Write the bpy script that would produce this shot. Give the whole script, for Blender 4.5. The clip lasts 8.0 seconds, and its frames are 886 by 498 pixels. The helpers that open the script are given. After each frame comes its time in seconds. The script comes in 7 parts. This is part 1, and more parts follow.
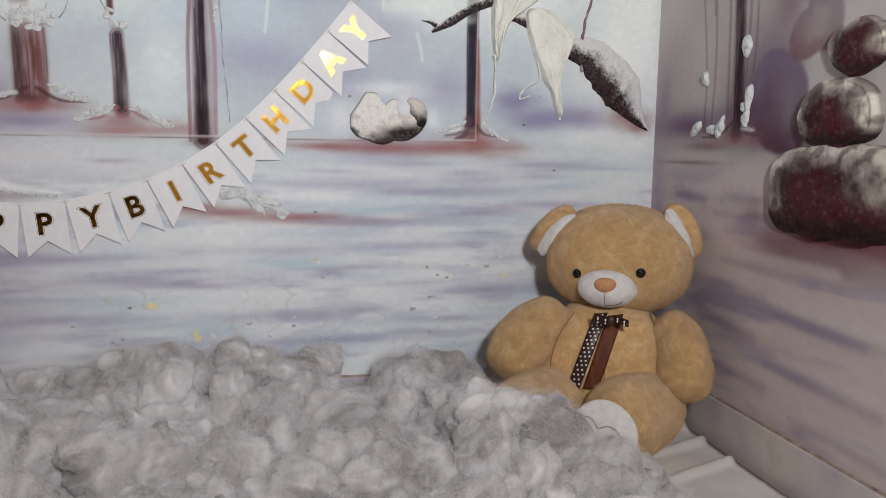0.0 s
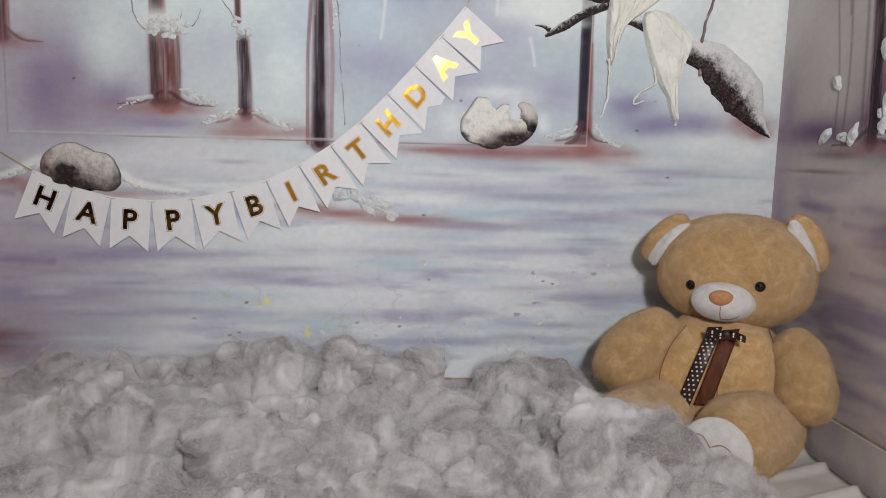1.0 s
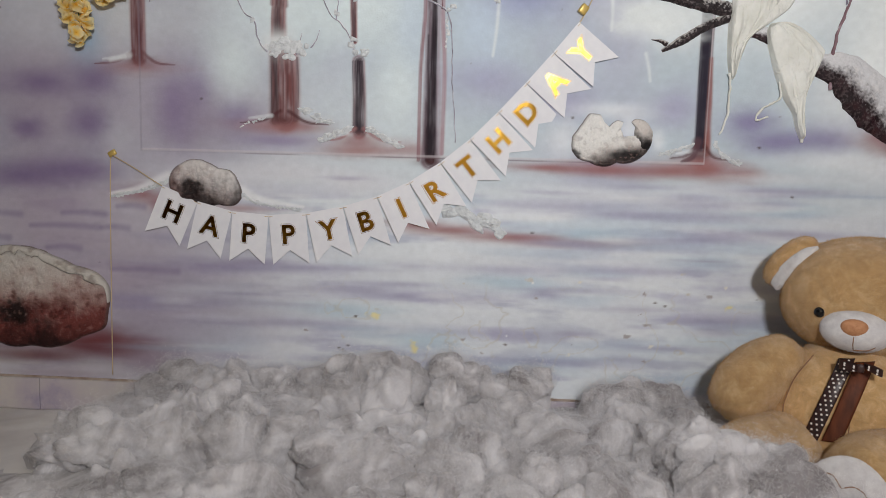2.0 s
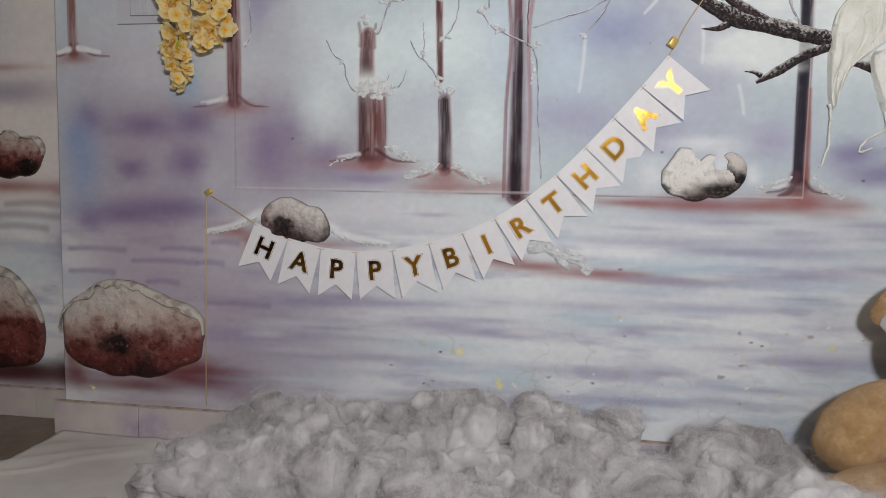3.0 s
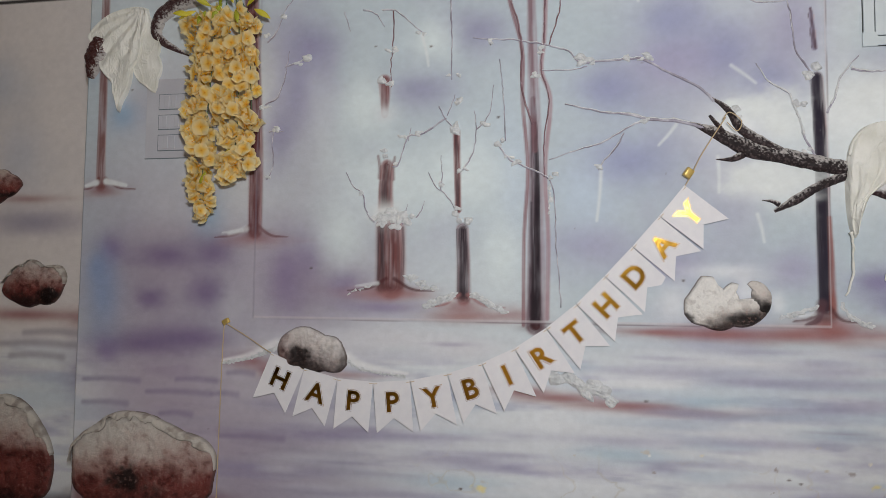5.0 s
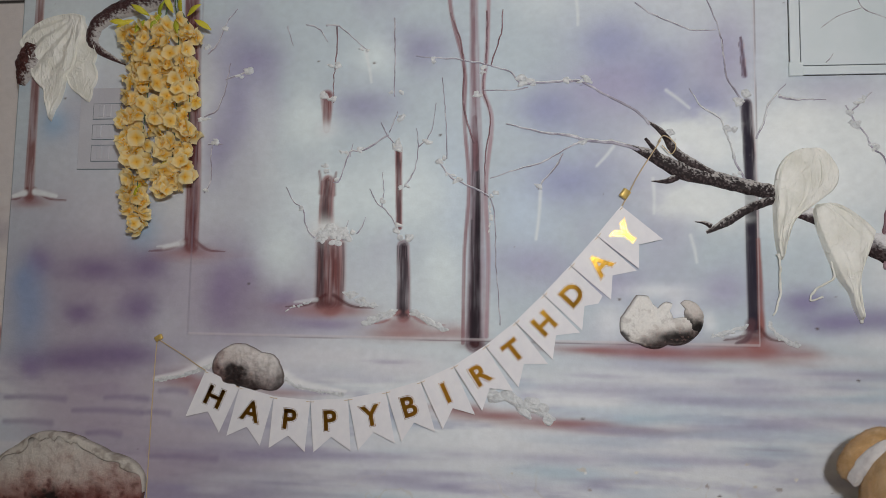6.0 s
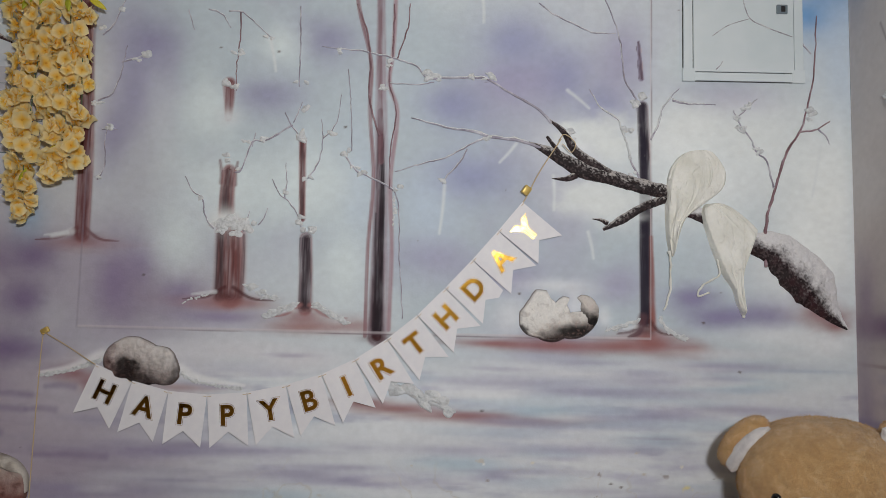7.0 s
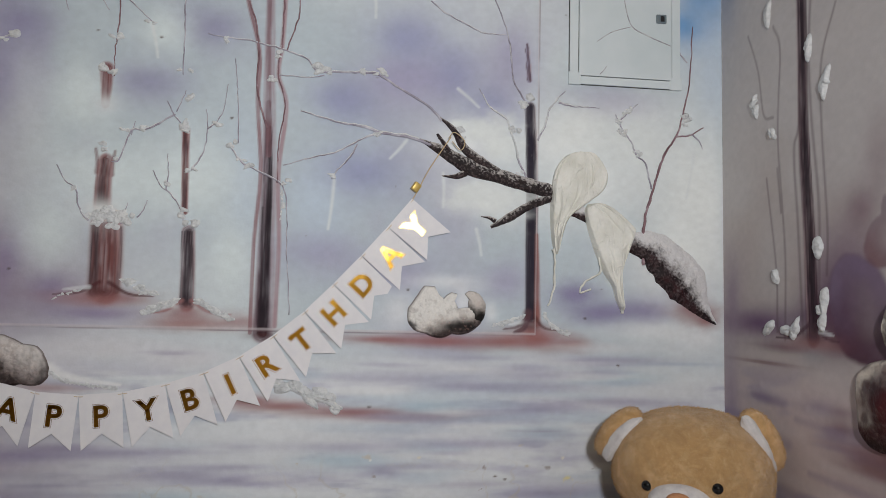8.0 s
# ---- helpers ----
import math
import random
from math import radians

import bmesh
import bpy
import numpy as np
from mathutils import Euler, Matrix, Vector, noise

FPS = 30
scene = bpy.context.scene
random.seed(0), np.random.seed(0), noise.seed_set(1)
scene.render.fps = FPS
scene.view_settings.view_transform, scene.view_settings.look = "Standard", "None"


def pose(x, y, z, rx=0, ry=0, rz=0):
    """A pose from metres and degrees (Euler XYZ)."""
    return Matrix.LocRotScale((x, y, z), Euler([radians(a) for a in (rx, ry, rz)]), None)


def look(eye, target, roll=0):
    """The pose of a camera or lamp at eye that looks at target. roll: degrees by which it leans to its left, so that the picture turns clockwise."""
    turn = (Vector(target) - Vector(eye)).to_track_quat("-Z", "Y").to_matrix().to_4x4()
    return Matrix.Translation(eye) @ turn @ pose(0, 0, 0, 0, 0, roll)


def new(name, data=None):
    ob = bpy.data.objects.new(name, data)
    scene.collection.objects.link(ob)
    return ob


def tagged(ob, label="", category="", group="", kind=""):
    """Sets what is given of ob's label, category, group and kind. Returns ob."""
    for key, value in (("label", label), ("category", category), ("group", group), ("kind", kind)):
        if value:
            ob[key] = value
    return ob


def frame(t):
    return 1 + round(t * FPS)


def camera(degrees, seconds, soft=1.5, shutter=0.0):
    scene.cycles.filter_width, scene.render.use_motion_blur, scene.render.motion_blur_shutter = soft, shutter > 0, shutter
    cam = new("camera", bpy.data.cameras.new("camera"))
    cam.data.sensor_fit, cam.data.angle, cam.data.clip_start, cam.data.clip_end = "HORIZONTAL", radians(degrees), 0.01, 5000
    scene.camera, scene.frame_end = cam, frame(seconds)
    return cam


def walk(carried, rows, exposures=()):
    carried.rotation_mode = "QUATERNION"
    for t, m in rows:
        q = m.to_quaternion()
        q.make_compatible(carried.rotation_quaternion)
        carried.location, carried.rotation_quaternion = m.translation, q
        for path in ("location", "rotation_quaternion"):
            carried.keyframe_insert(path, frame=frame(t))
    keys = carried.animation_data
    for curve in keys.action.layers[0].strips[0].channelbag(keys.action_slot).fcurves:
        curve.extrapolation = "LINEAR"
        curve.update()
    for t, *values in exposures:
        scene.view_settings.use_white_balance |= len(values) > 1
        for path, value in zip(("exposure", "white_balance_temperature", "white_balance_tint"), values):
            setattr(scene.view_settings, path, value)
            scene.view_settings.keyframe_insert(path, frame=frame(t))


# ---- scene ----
cam = camera(63.2, 8.0, soft=0.5)
PATH = [
    (0, (-1.118, -2.098, 0.774), (-0.707, -0.159, 0.509), 0.7),
    (0.5, (-1.135, -2.097, 0.772), (-0.842, -0.136, 0.511), 1.2),
    (1, (-1.147, -2.093, 0.773), (-1.0, -0.115, 0.516), 1.4),
    (1.5, (-1.163, -2.085, 0.774), (-1.151, -0.1, 0.532), 1.6),
    (3, (-1.224, -2.078, 0.824), (-1.541, -0.11, 0.652), 1.0),
    (3.5, (-1.229, -2.073, 0.834), (-1.602, -0.11, 0.733), 0.8),
    (4, (-1.244, -2.066, 0.862), (-1.639, -0.105, 0.842), 0.7),
    (4.5, (-1.242, -2.061, 0.885), (-1.635, -0.101, 0.948), 0.6),
    (6, (-1.21, -2.048, 0.887), (-1.438, -0.069, 1.061), 1.0),
    (6.5, (-1.186, -2.048, 0.893), (-1.313, -0.059, 1.056), 1.1),
    (7, (-1.153, -2.047, 0.883), (-1.169, -0.054, 1.048), 1.3),
    (7.5, (-1.126, -2.051, 0.894), (-1.013, -0.06, 1.046), 1.3),
    (8, (-1.096, -2.051, 0.885), (-0.861, -0.072, 1.044), 1.3),
]
walk(cam, [(t, look(eye, target, roll)) for t, eye, target, roll in PATH], [(0.0, 0.0), (3.0, -0.03), (4.5, -0.08), (6.0, -0.23), (8.0, -0.27)])

# ---- light ----
world = bpy.data.worlds.new("world")
world.use_nodes = True
world.node_tree.nodes["Background"].inputs[0].default_value = (0.8, 0.85, 1.0, 1)
world.node_tree.nodes["Background"].inputs[1].default_value = 0.05
scene.world = world


def area_lamp(name, eye, target, size, power, color):
    data = bpy.data.lights.new(name, "AREA")
    data.shape, data.size, data.energy, data.color = "DISK", size, power, color
    ob = new(name, data)
    ob.matrix_world = look(eye, target)
    return ob


lamp = area_lamp("studio_lamp", (-0.86, -2.6, 1.28), (-1.35, 0, 1.45), 0.2, 27, (0.985, 0.985, 0.995))
lamp.data.spread = radians(150)
# daylight from the rear window
sky = area_lamp("window_daylight", (-0.55, -4.19, 1.56), (-0.55, 0, 1.56), 0.9, 5, (1.0, 0.99, 0.97))
sky.data.shape, sky.data.size, sky.data.size_y = "RECTANGLE", 0.86, 0.86
# added fill lamp, unseen: it brightens the rear wall that the foil letters reflect
top = area_lamp("ceiling_lamp", (-1.5, -3.75, 2.58), (-1.5, -3.95, 0), 0.35, 24, (1.0, 0.93, 0.82))
top.data.spread = radians(120)
scene.view_settings.exposure = 0.0


# ---- materials ----
def srgb(r, g, b):
    return tuple((c / 255 / 12.92) if c <= 10.3 else ((c / 255 + 0.055) / 1.055) ** 2.4 for c in (r, g, b))


class Mat:
    """A node material: a Principled shader with helpers for noise, ramps and bumps."""

    def __init__(self, name, color=(0.8, 0.8, 0.8), rough=0.6, metal=0.0, spec=0.5):
        self.mat = bpy.data.materials.new(name)
        self.mat.use_nodes = True
        self.tree = self.mat.node_tree
        self.nodes, self.links = self.tree.nodes, self.tree.links
        self.p = self.nodes["Principled BSDF"]
        self.p.inputs["Base Color"].default_value = (*color, 1)
        self.p.inputs["Roughness"].default_value = rough
        self.p.inputs["Metallic"].default_value = metal
        self.p.inputs["Specular IOR Level"].default_value = spec

    def coord(self, scale=(1, 1, 1)):
        c, m = self.nodes.new("ShaderNodeTexCoord"), self.nodes.new("ShaderNodeMapping")
        m.inputs["Scale"].default_value = scale
        self.links.new(c.outputs["Object"], m.inputs["Vector"])
        return m.outputs["Vector"]

    def noise(self, scale, detail=4, rough=0.55, stretch=(1, 1, 1), distort=0.0):
        n = self.nodes.new("ShaderNodeTexNoise")
        n.inputs["Scale"].default_value, n.inputs["Detail"].default_value = scale, detail
        n.inputs["Roughness"].default_value, n.inputs["Distortion"].default_value = rough, distort
        self.links.new(self.coord(stretch), n.inputs["Vector"])
        return n.outputs["Fac"]

    def ramp(self, fac, *stops):
        r = self.nodes.new("ShaderNodeValToRGB")
        while len(r.color_ramp.elements) < len(stops):
            r.color_ramp.elements.new(0.5)
        for e, (at, c) in zip(r.color_ramp.elements, stops):
            e.position, e.color = at, (*c, 1)
        self.links.new(fac, r.inputs["Fac"])
        return r.outputs["Color"]

    def level(self, fac, low, high, a=0.3, b=0.7):
        m = self.nodes.new("ShaderNodeMapRange")
        for key, v in (("From Min", a), ("From Max", b), ("To Min", low), ("To Max", high)):
            m.inputs[key].default_value = v
        self.links.new(fac, m.inputs["Value"])
        return m.outputs["Result"]

    def paint(self, name="paint"):
        a = self.nodes.new("ShaderNodeAttribute")
        a.attribute_name = name
        return a.outputs["Color"]

    def mix(self, kind, fac, a, b):
        m = self.nodes.new("ShaderNodeMix")
        m.data_type, m.blend_type = "RGBA", kind
        for key, v in ((0, fac), (6, a), (7, b)):
            if isinstance(v, (int, float)):
                m.inputs[key].default_value = v
            elif isinstance(v, tuple):
                m.inputs[key].default_value = (*v, 1)
            else:
                self.links.new(v, m.inputs[key])
        return m.outputs[2]

    def grey(self, value):
        c = self.nodes.new("ShaderNodeCombineColor")
        for i in range(3):
            self.links.new(value, c.inputs[i])
        return c.outputs[0]

    def rand(self, island=False):
        if island:
            return self.nodes.new("ShaderNodeNewGeometry").outputs["Random Per Island"]
        return self.nodes.new("ShaderNodeObjectInfo").outputs["Random"]

    def set(self, **kw):
        for key, v in kw.items():
            socket = self.p.inputs[key.replace("_", " ").title().replace("Ior", "IOR")]
            if isinstance(v, (int, float)):
                socket.default_value = v
            else:
                self.links.new(v, socket)
        return self

    def bump(self, height, strength, distance, prior=None):
        b = self.nodes.new("ShaderNodeBump")
        b.inputs["Strength"].default_value, b.inputs["Distance"].default_value = strength, distance
        self.links.new(height, b.inputs["Height"])
        if prior is not None:
            self.links.new(prior, b.inputs["Normal"])
        self.links.new(b.outputs["Normal"], self.p.inputs["Normal"])
        return b.outputs["Normal"]


# airbrushed mural paint on plaster: its colours lie on the wall's own vertices
m = Mat("mural_paint", rough=0.7, spec=0.25)
m.set(base_color=m.mix("MULTIPLY", 1.0, m.paint(), m.grey(m.level(m.noise(42, 5, 0.65), 0.965, 1.02))),
      roughness=m.level(m.noise(9, 3), 0.6, 0.8))
m.bump(m.noise(160, 3), 0.35, 0.0014, m.bump(m.noise(7, 4), 0.25, 0.006))
MURAL = m.mat

m = Mat("relief_paint", rough=0.42, spec=0.3)
m.set(base_color=m.mix("MULTIPLY", 1.0, m.paint(), m.grey(m.level(m.noise(150, 5, 0.7), 0.90, 1.06))),
      roughness=m.level(m.noise(60, 4), 0.28, 0.6))
m.bump(m.noise(210, 4, 0.7), 0.55, 0.003, m.bump(m.noise(50, 5, 0.65, distort=0.6), 0.6, 0.009))
RELIEF = m.mat

m = Mat("painted_twig", rough=0.55)
m.set(base_color=m.ramp(m.noise(22, 3), (0.3, srgb(126, 118, 132)), (0.5, srgb(170, 166, 180)), (0.7, srgb(212, 211, 220))))
m.bump(m.noise(300, 3), 0.5, 0.002)
TWIG = m.mat
m = Mat("pale_twig", rough=0.5)
m.set(base_color=m.ramp(m.noise(60, 4), (0.35, srgb(128, 122, 132)), (0.65, srgb(206, 208, 212))))
PALE_TWIG = m.mat

m = Mat("red_twig", rough=0.55)
m.set(base_color=m.ramp(m.noise(20, 3), (0.3, srgb(104, 70, 76)), (0.55, srgb(144, 114, 122)), (0.75, srgb(196, 186, 192))))
m.bump(m.noise(300, 3), 0.5, 0.002)
RED_TWIG = m.mat

m = Mat("snow_plaster", rough=0.5)
m.set(base_color=m.ramp(m.noise(70, 5, 0.65), (0.3, srgb(200, 203, 206)), (0.55, srgb(230, 233, 235))))
m.bump(m.noise(260, 5, 0.7), 0.7, 0.004, m.bump(m.noise(80, 4), 0.6, 0.008))
SNOW = m.mat

m = Mat("stiffened_cloth", rough=0.6)
m.set(base_color=m.ramp(m.noise(14, 5, 0.6), (0.3, srgb(224, 224, 214)), (0.65, srgb(244, 244, 238))))
crease = m.ramp(m.noise(13, 2, 0.5, stretch=(1.8, 1, 0.7), distort=0.9), (0.47, (0, 0, 0)), (0.5, (1, 1, 1)), (0.53, (0, 0, 0)))
m.bump(crease, 0.4, 0.004, m.bump(m.noise(22, 5, 0.6, stretch=(1.8, 1, 0.7), distort=1.2), 0.6, 0.010))
CLOTH = m.mat

m = Mat("white_card", srgb(233, 232, 236), 0.55, spec=0.35)
m.set(base_color=m.ramp(m.noise(30, 3), (0.3, srgb(228, 227, 232)), (0.7, srgb(236, 235, 238))))
CARD = m.mat

m = Mat("gold_foil", srgb(226, 178, 80), 0.2, 1.0)
m.set(roughness=m.level(m.noise(60, 3), 0.09, 0.16))
m.bump(m.noise(25, 2), 0.12, 0.004)
FOIL = m.mat

m = Mat("gold_cord", srgb(206, 184, 146), 0.5, 0.2)
m.bump(m.noise(900, 2), 0.6, 0.001)
CORD = m.mat
CLIP = Mat("gold_clip", srgb(226, 196, 116), 0.38, 0.55).mat

m = Mat("plush_tan", rough=0.85, spec=0.2)
hue = m.ramp(m.noise(34, 6, 0.7, distort=0.6), (0.3, srgb(188, 148, 98)), (0.5, srgb(204, 165, 114)), (0.72, srgb(224, 192, 146)))
hue = m.mix("MULTIPLY", 1.0, hue, m.grey(m.level(m.noise(11, 4, 0.6, distort=1.0), 0.84, 1.12)))
m.set(base_color=m.mix("MULTIPLY", 0.5, hue, m.ramp(m.rand(True), (0.0, (0.8, 0.8, 0.8)), (1.0, (1.25, 1.25, 1.25)))),
      sheen_weight=0.35, sheen_roughness=0.5)
m.bump(m.noise(420, 4, 0.7), 0.8, 0.004)
PLUSH = m.mat

m = Mat("plush_white", rough=0.85, spec=0.2)
m.set(base_color=m.ramp(m.noise(40, 5, 0.65), (0.3, srgb(205, 200, 200)), (0.7, srgb(232, 229, 228))), sheen_weight=0.2)
m.bump(m.noise(400, 4, 0.7), 0.6, 0.003)
PLUSH_WHITE = m.mat

m = Mat("nose_velvet", rough=0.7)
m.set(base_color=m.ramp(m.noise(120, 4), (0.3, srgb(176, 120, 82)), (0.7, srgb(198, 144, 104))))
NOSE = m.mat
EYE_BLACK = Mat("eye_black", (0.008, 0.008, 0.009), 0.08).mat
SEAM = Mat("seam_thread", srgb(150, 112, 84), 0.7).mat

m = Mat("dark_satin", rough=0.42)
m.set(base_color=m.ramp(m.noise(50, 3), (0.3, srgb(36, 24, 26)), (0.7, srgb(62, 36, 32))))
DOTTED = m.mat
m = Mat("brown_satin", rough=0.6, spec=0.25)
m.set(base_color=m.ramp(m.noise(60, 3, stretch=(1, 1, 0.2)), (0.3, srgb(72, 36, 22)), (0.7, srgb(104, 56, 34))))
BROWN = m.mat
DOT = Mat("white_print", srgb(235, 228, 222), 0.6).mat

def scatter(m, share):
    """Loose wadding passes light on inside itself: its shading follows its surface only in part."""
    own = m.p.inputs["Normal"].links[0].from_socket if m.p.inputs["Normal"].is_linked else m.nodes.new("ShaderNodeNewGeometry").outputs["Normal"]
    mix = m.nodes.new("ShaderNodeMix")
    mix.data_type = "VECTOR"
    mix.inputs[0].default_value = share
    mix.inputs[5].default_value = (0.08, -0.72, 0.69)
    m.links.new(own, mix.inputs[4])
    unit = m.nodes.new("ShaderNodeVectorMath")
    unit.operation = "NORMALIZE"
    m.links.new(mix.outputs[1], unit.inputs[0])
    m.links.new(unit.outputs[0], m.p.inputs["Normal"])


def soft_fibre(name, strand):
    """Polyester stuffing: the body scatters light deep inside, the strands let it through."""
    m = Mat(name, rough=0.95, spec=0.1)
    # the body is coloured darker and patchier than the strands: shade between the tufts
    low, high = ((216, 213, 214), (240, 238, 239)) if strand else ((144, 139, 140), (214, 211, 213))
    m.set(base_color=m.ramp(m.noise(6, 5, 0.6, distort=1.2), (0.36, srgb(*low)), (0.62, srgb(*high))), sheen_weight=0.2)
    if strand:
        t, mixer = m.nodes.new("ShaderNodeBsdfTranslucent"), m.nodes.new("ShaderNodeMixShader")
        t.inputs["Color"].default_value = (*srgb(248, 246, 247), 1)
        mixer.inputs[0].default_value = 0.5
        m.links.new(m.p.outputs[0], mixer.inputs[1])
        m.links.new(t.outputs[0], mixer.inputs[2])
        m.links.new(mixer.outputs[0], m.nodes["Material Output"].inputs["Surface"])
        scatter(m, 0.7)
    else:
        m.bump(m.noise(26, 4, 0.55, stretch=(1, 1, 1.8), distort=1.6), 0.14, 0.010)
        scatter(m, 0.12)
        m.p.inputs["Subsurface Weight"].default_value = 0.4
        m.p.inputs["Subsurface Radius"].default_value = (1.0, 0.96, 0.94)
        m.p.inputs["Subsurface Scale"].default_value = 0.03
    return m.mat


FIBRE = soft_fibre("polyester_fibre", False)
STRAND = soft_fibre("polyester_strand", True)

m = Mat("white_sheet", rough=0.75)
m.set(base_color=m.ramp(m.noise(3, 5), (0.3, srgb(204, 200, 198)), (0.7, srgb(240, 238, 234))))
m.bump(m.noise(600, 2), 0.2, 0.001)
SHEET = m.mat

m = Mat("floor_tile", rough=0.35)
m.set(base_color=m.ramp(m.noise(14, 6, 0.65), (0.3, srgb(112, 99, 88)), (0.7, srgb(140, 126, 113))))
m.bump(m.noise(60, 4), 0.15, 0.002)
FLOOR = m.mat
GROUT = Mat("grout", srgb(108, 100, 92), 0.9).mat

m = Mat("skirting_tile", rough=0.4)
m.set(base_color=m.ramp(m.noise(5, 6, 0.6), (0.3, srgb(160, 150, 176)), (0.42, srgb(190, 180, 188)), (0.62, srgb(206, 199, 194)), (0.8, srgb(186, 172, 158))))
m.bump(m.noise(30, 3), 0.1, 0.003)
SKIRT = m.mat

m = Mat("dirty_joint", rough=0.9)
m.set(base_color=m.ramp(m.noise(40, 4), (0.3, srgb(140, 118, 104)), (0.7, srgb(188, 174, 162))))
JOINT = m.mat

m = Mat("silk_petal", rough=0.6, spec=0.25)
tint = m.mix("MULTIPLY", 1.0, m.paint(), m.ramp(m.rand(True), (0.0, (1.0, 0.95, 0.84)), (0.5, (1.0, 1.0, 1.0)), (1.0, (1.0, 1.0, 0.97))))
m.set(base_color=tint)
PETAL = m.mat
t, mixer = m.nodes.new("ShaderNodeBsdfTranslucent"), m.nodes.new("ShaderNodeMixShader")
m.links.new(tint, t.inputs["Color"])
mixer.inputs[0].default_value = 0.5
m.links.new(m.p.outputs[0], mixer.inputs[1])
m.links.new(t.outputs[0], mixer.inputs[2])
m.links.new(mixer.outputs[0], m.nodes["Material Output"].inputs["Surface"])

m = Mat("silk_leaf", rough=0.6)
m.set(base_color=m.ramp(m.rand(), (0.0, srgb(150, 160, 40)), (0.6, srgb(196, 188, 50)), (1.0, srgb(226, 204, 70))))
LEAF = m.mat
STEM = Mat("green_stem", srgb(70, 96, 70), 0.6).mat

m = Mat("painted_metal", rough=0.38)
m.set(base_color=m.ramp(m.noise(5, 4), (0.3, srgb(208, 220, 224)), (0.7, srgb(224, 232, 236))))
m.bump(m.noise(120, 3), 0.1, 0.002)
BOX = m.mat
m = Mat("painted_over_plate", rough=0.6)
m.set(base_color=m.ramp(m.noise(6, 4), (0.3, srgb(186, 186, 196)), (0.7, srgb(202, 204, 212))))
m.bump(m.noise(160, 3), 0.3, 0.0014)
PLATE = m.mat
LATCH = Mat("grey_latch", srgb(120, 134, 142), 0.35, 0.2).mat
DARK = Mat("dark_gap", (0.02, 0.02, 0.022), 0.8).mat

m = Mat("room_wall", rough=0.8)
m.set(base_color=m.ramp(m.noise(3, 5), (0.3, srgb(128, 116, 106)), (0.7, srgb(150, 138, 126))))
m.bump(m.noise(80, 3), 0.2, 0.002)
ROOM = m.mat
m = Mat("unseen_dark_wall", rough=0.8)
m.set(base_color=m.ramp(m.noise(2, 5), (0.3, srgb(34, 10, 10)), (0.7, srgb(50, 17, 16))))
BACK = m.mat
m = Mat("pale_rear_wall", rough=0.8)
m.set(base_color=m.ramp(m.noise(2, 5), (0.3, srgb(206, 190, 160)), (0.7, srgb(222, 208, 180))))
REAR = m.mat
m = Mat("ceiling_paint", rough=0.85)
m.set(base_color=m.ramp(m.noise(4, 4), (0.3, srgb(214, 212, 208)), (0.7, srgb(226, 224, 220))))
CEILING = m.mat


# ---- building helpers ----
def vnoise(u, v, w=0.0, seed=0):
    """Smooth value noise in 0..1 for arrays."""
    u, v, w = np.broadcast_arrays(np.asarray(u, float), np.asarray(v, float), np.asarray(w, float))
    fu, fv, fw = np.floor(u), np.floor(v), np.floor(w)
    du, dv, dw = u - fu, v - fv, w - fw
    du, dv, dw = (d * d * (3 - 2 * d) for d in (du, dv, dw))
    iu, iv, iw = fu.astype(np.int64), fv.astype(np.int64), fw.astype(np.int64)

    def corner(a, b, c):
        h = ((iu + a) * 374761393 + (iv + b) * 668265263 + (iw + c) * 2147483647 + seed * 974634777) & 0xFFFFFFFF
        h = ((h ^ (h >> 13)) * 1274126177) & 0xFFFFFFFF
        return ((h ^ (h >> 16)) & 0xFFFF) / 65535.0

    total = 0
    for a in (0, 1):
        for b in (0, 1):
            for c in (0, 1):
                weight = (du if a else 1 - du) * (dv if b else 1 - dv) * (dw if c else 1 - dw)
                total = total + weight * corner(a, b, c)
    return total


def fbm(u, v, w=0.0, octaves=4, seed=0):
    total, size, norm = 0, 1.0, 0
    for i in range(octaves):
        k = 2.03 ** i
        total, norm = total + size * vnoise(np.asarray(u) * k, np.asarray(v) * k, np.asarray(w) * k, seed + i), norm + size
        size *= 0.5
    return total / norm


def step(a, b, x):
    t = np.clip((x - a) / (b - a), 0, 1)
    return t * t * (3 - 2 * t)


def mesh_np(name, verts, faces, material, colors=None, smooth=True):
    """A mesh from arrays: faces of one length each, or a list of such arrays."""
    faces = faces if isinstance(faces, list) else [faces]
    me = bpy.data.meshes.new(name)
    verts = np.asarray(verts, float).reshape(-1, 3)
    loops = np.concatenate([np.asarray(f).ravel() for f in faces]).astype(np.int32)
    counts = np.concatenate([np.full(len(f), len(f[0])) for f in faces if len(f)])
    me.vertices.add(len(verts)), me.loops.add(len(loops)), me.polygons.add(len(counts))
    me.vertices.foreach_set("co", verts.ravel())
    me.loops.foreach_set("vertex_index", loops)
    me.polygons.foreach_set("loop_start", np.concatenate([[0], np.cumsum(counts)[:-1]]).astype(np.int32))
    me.polygons.foreach_set("use_smooth", np.full(len(counts), smooth))
    if colors is not None:
        layer = me.color_attributes.new("paint", "FLOAT_COLOR", "POINT")
        layer.data.foreach_set("color", np.concatenate([np.asarray(colors), np.ones((len(verts), 1))], 1).ravel())
    me.materials.append(material)
    me.update(calc_edges=True)
    me.validate()
    return me


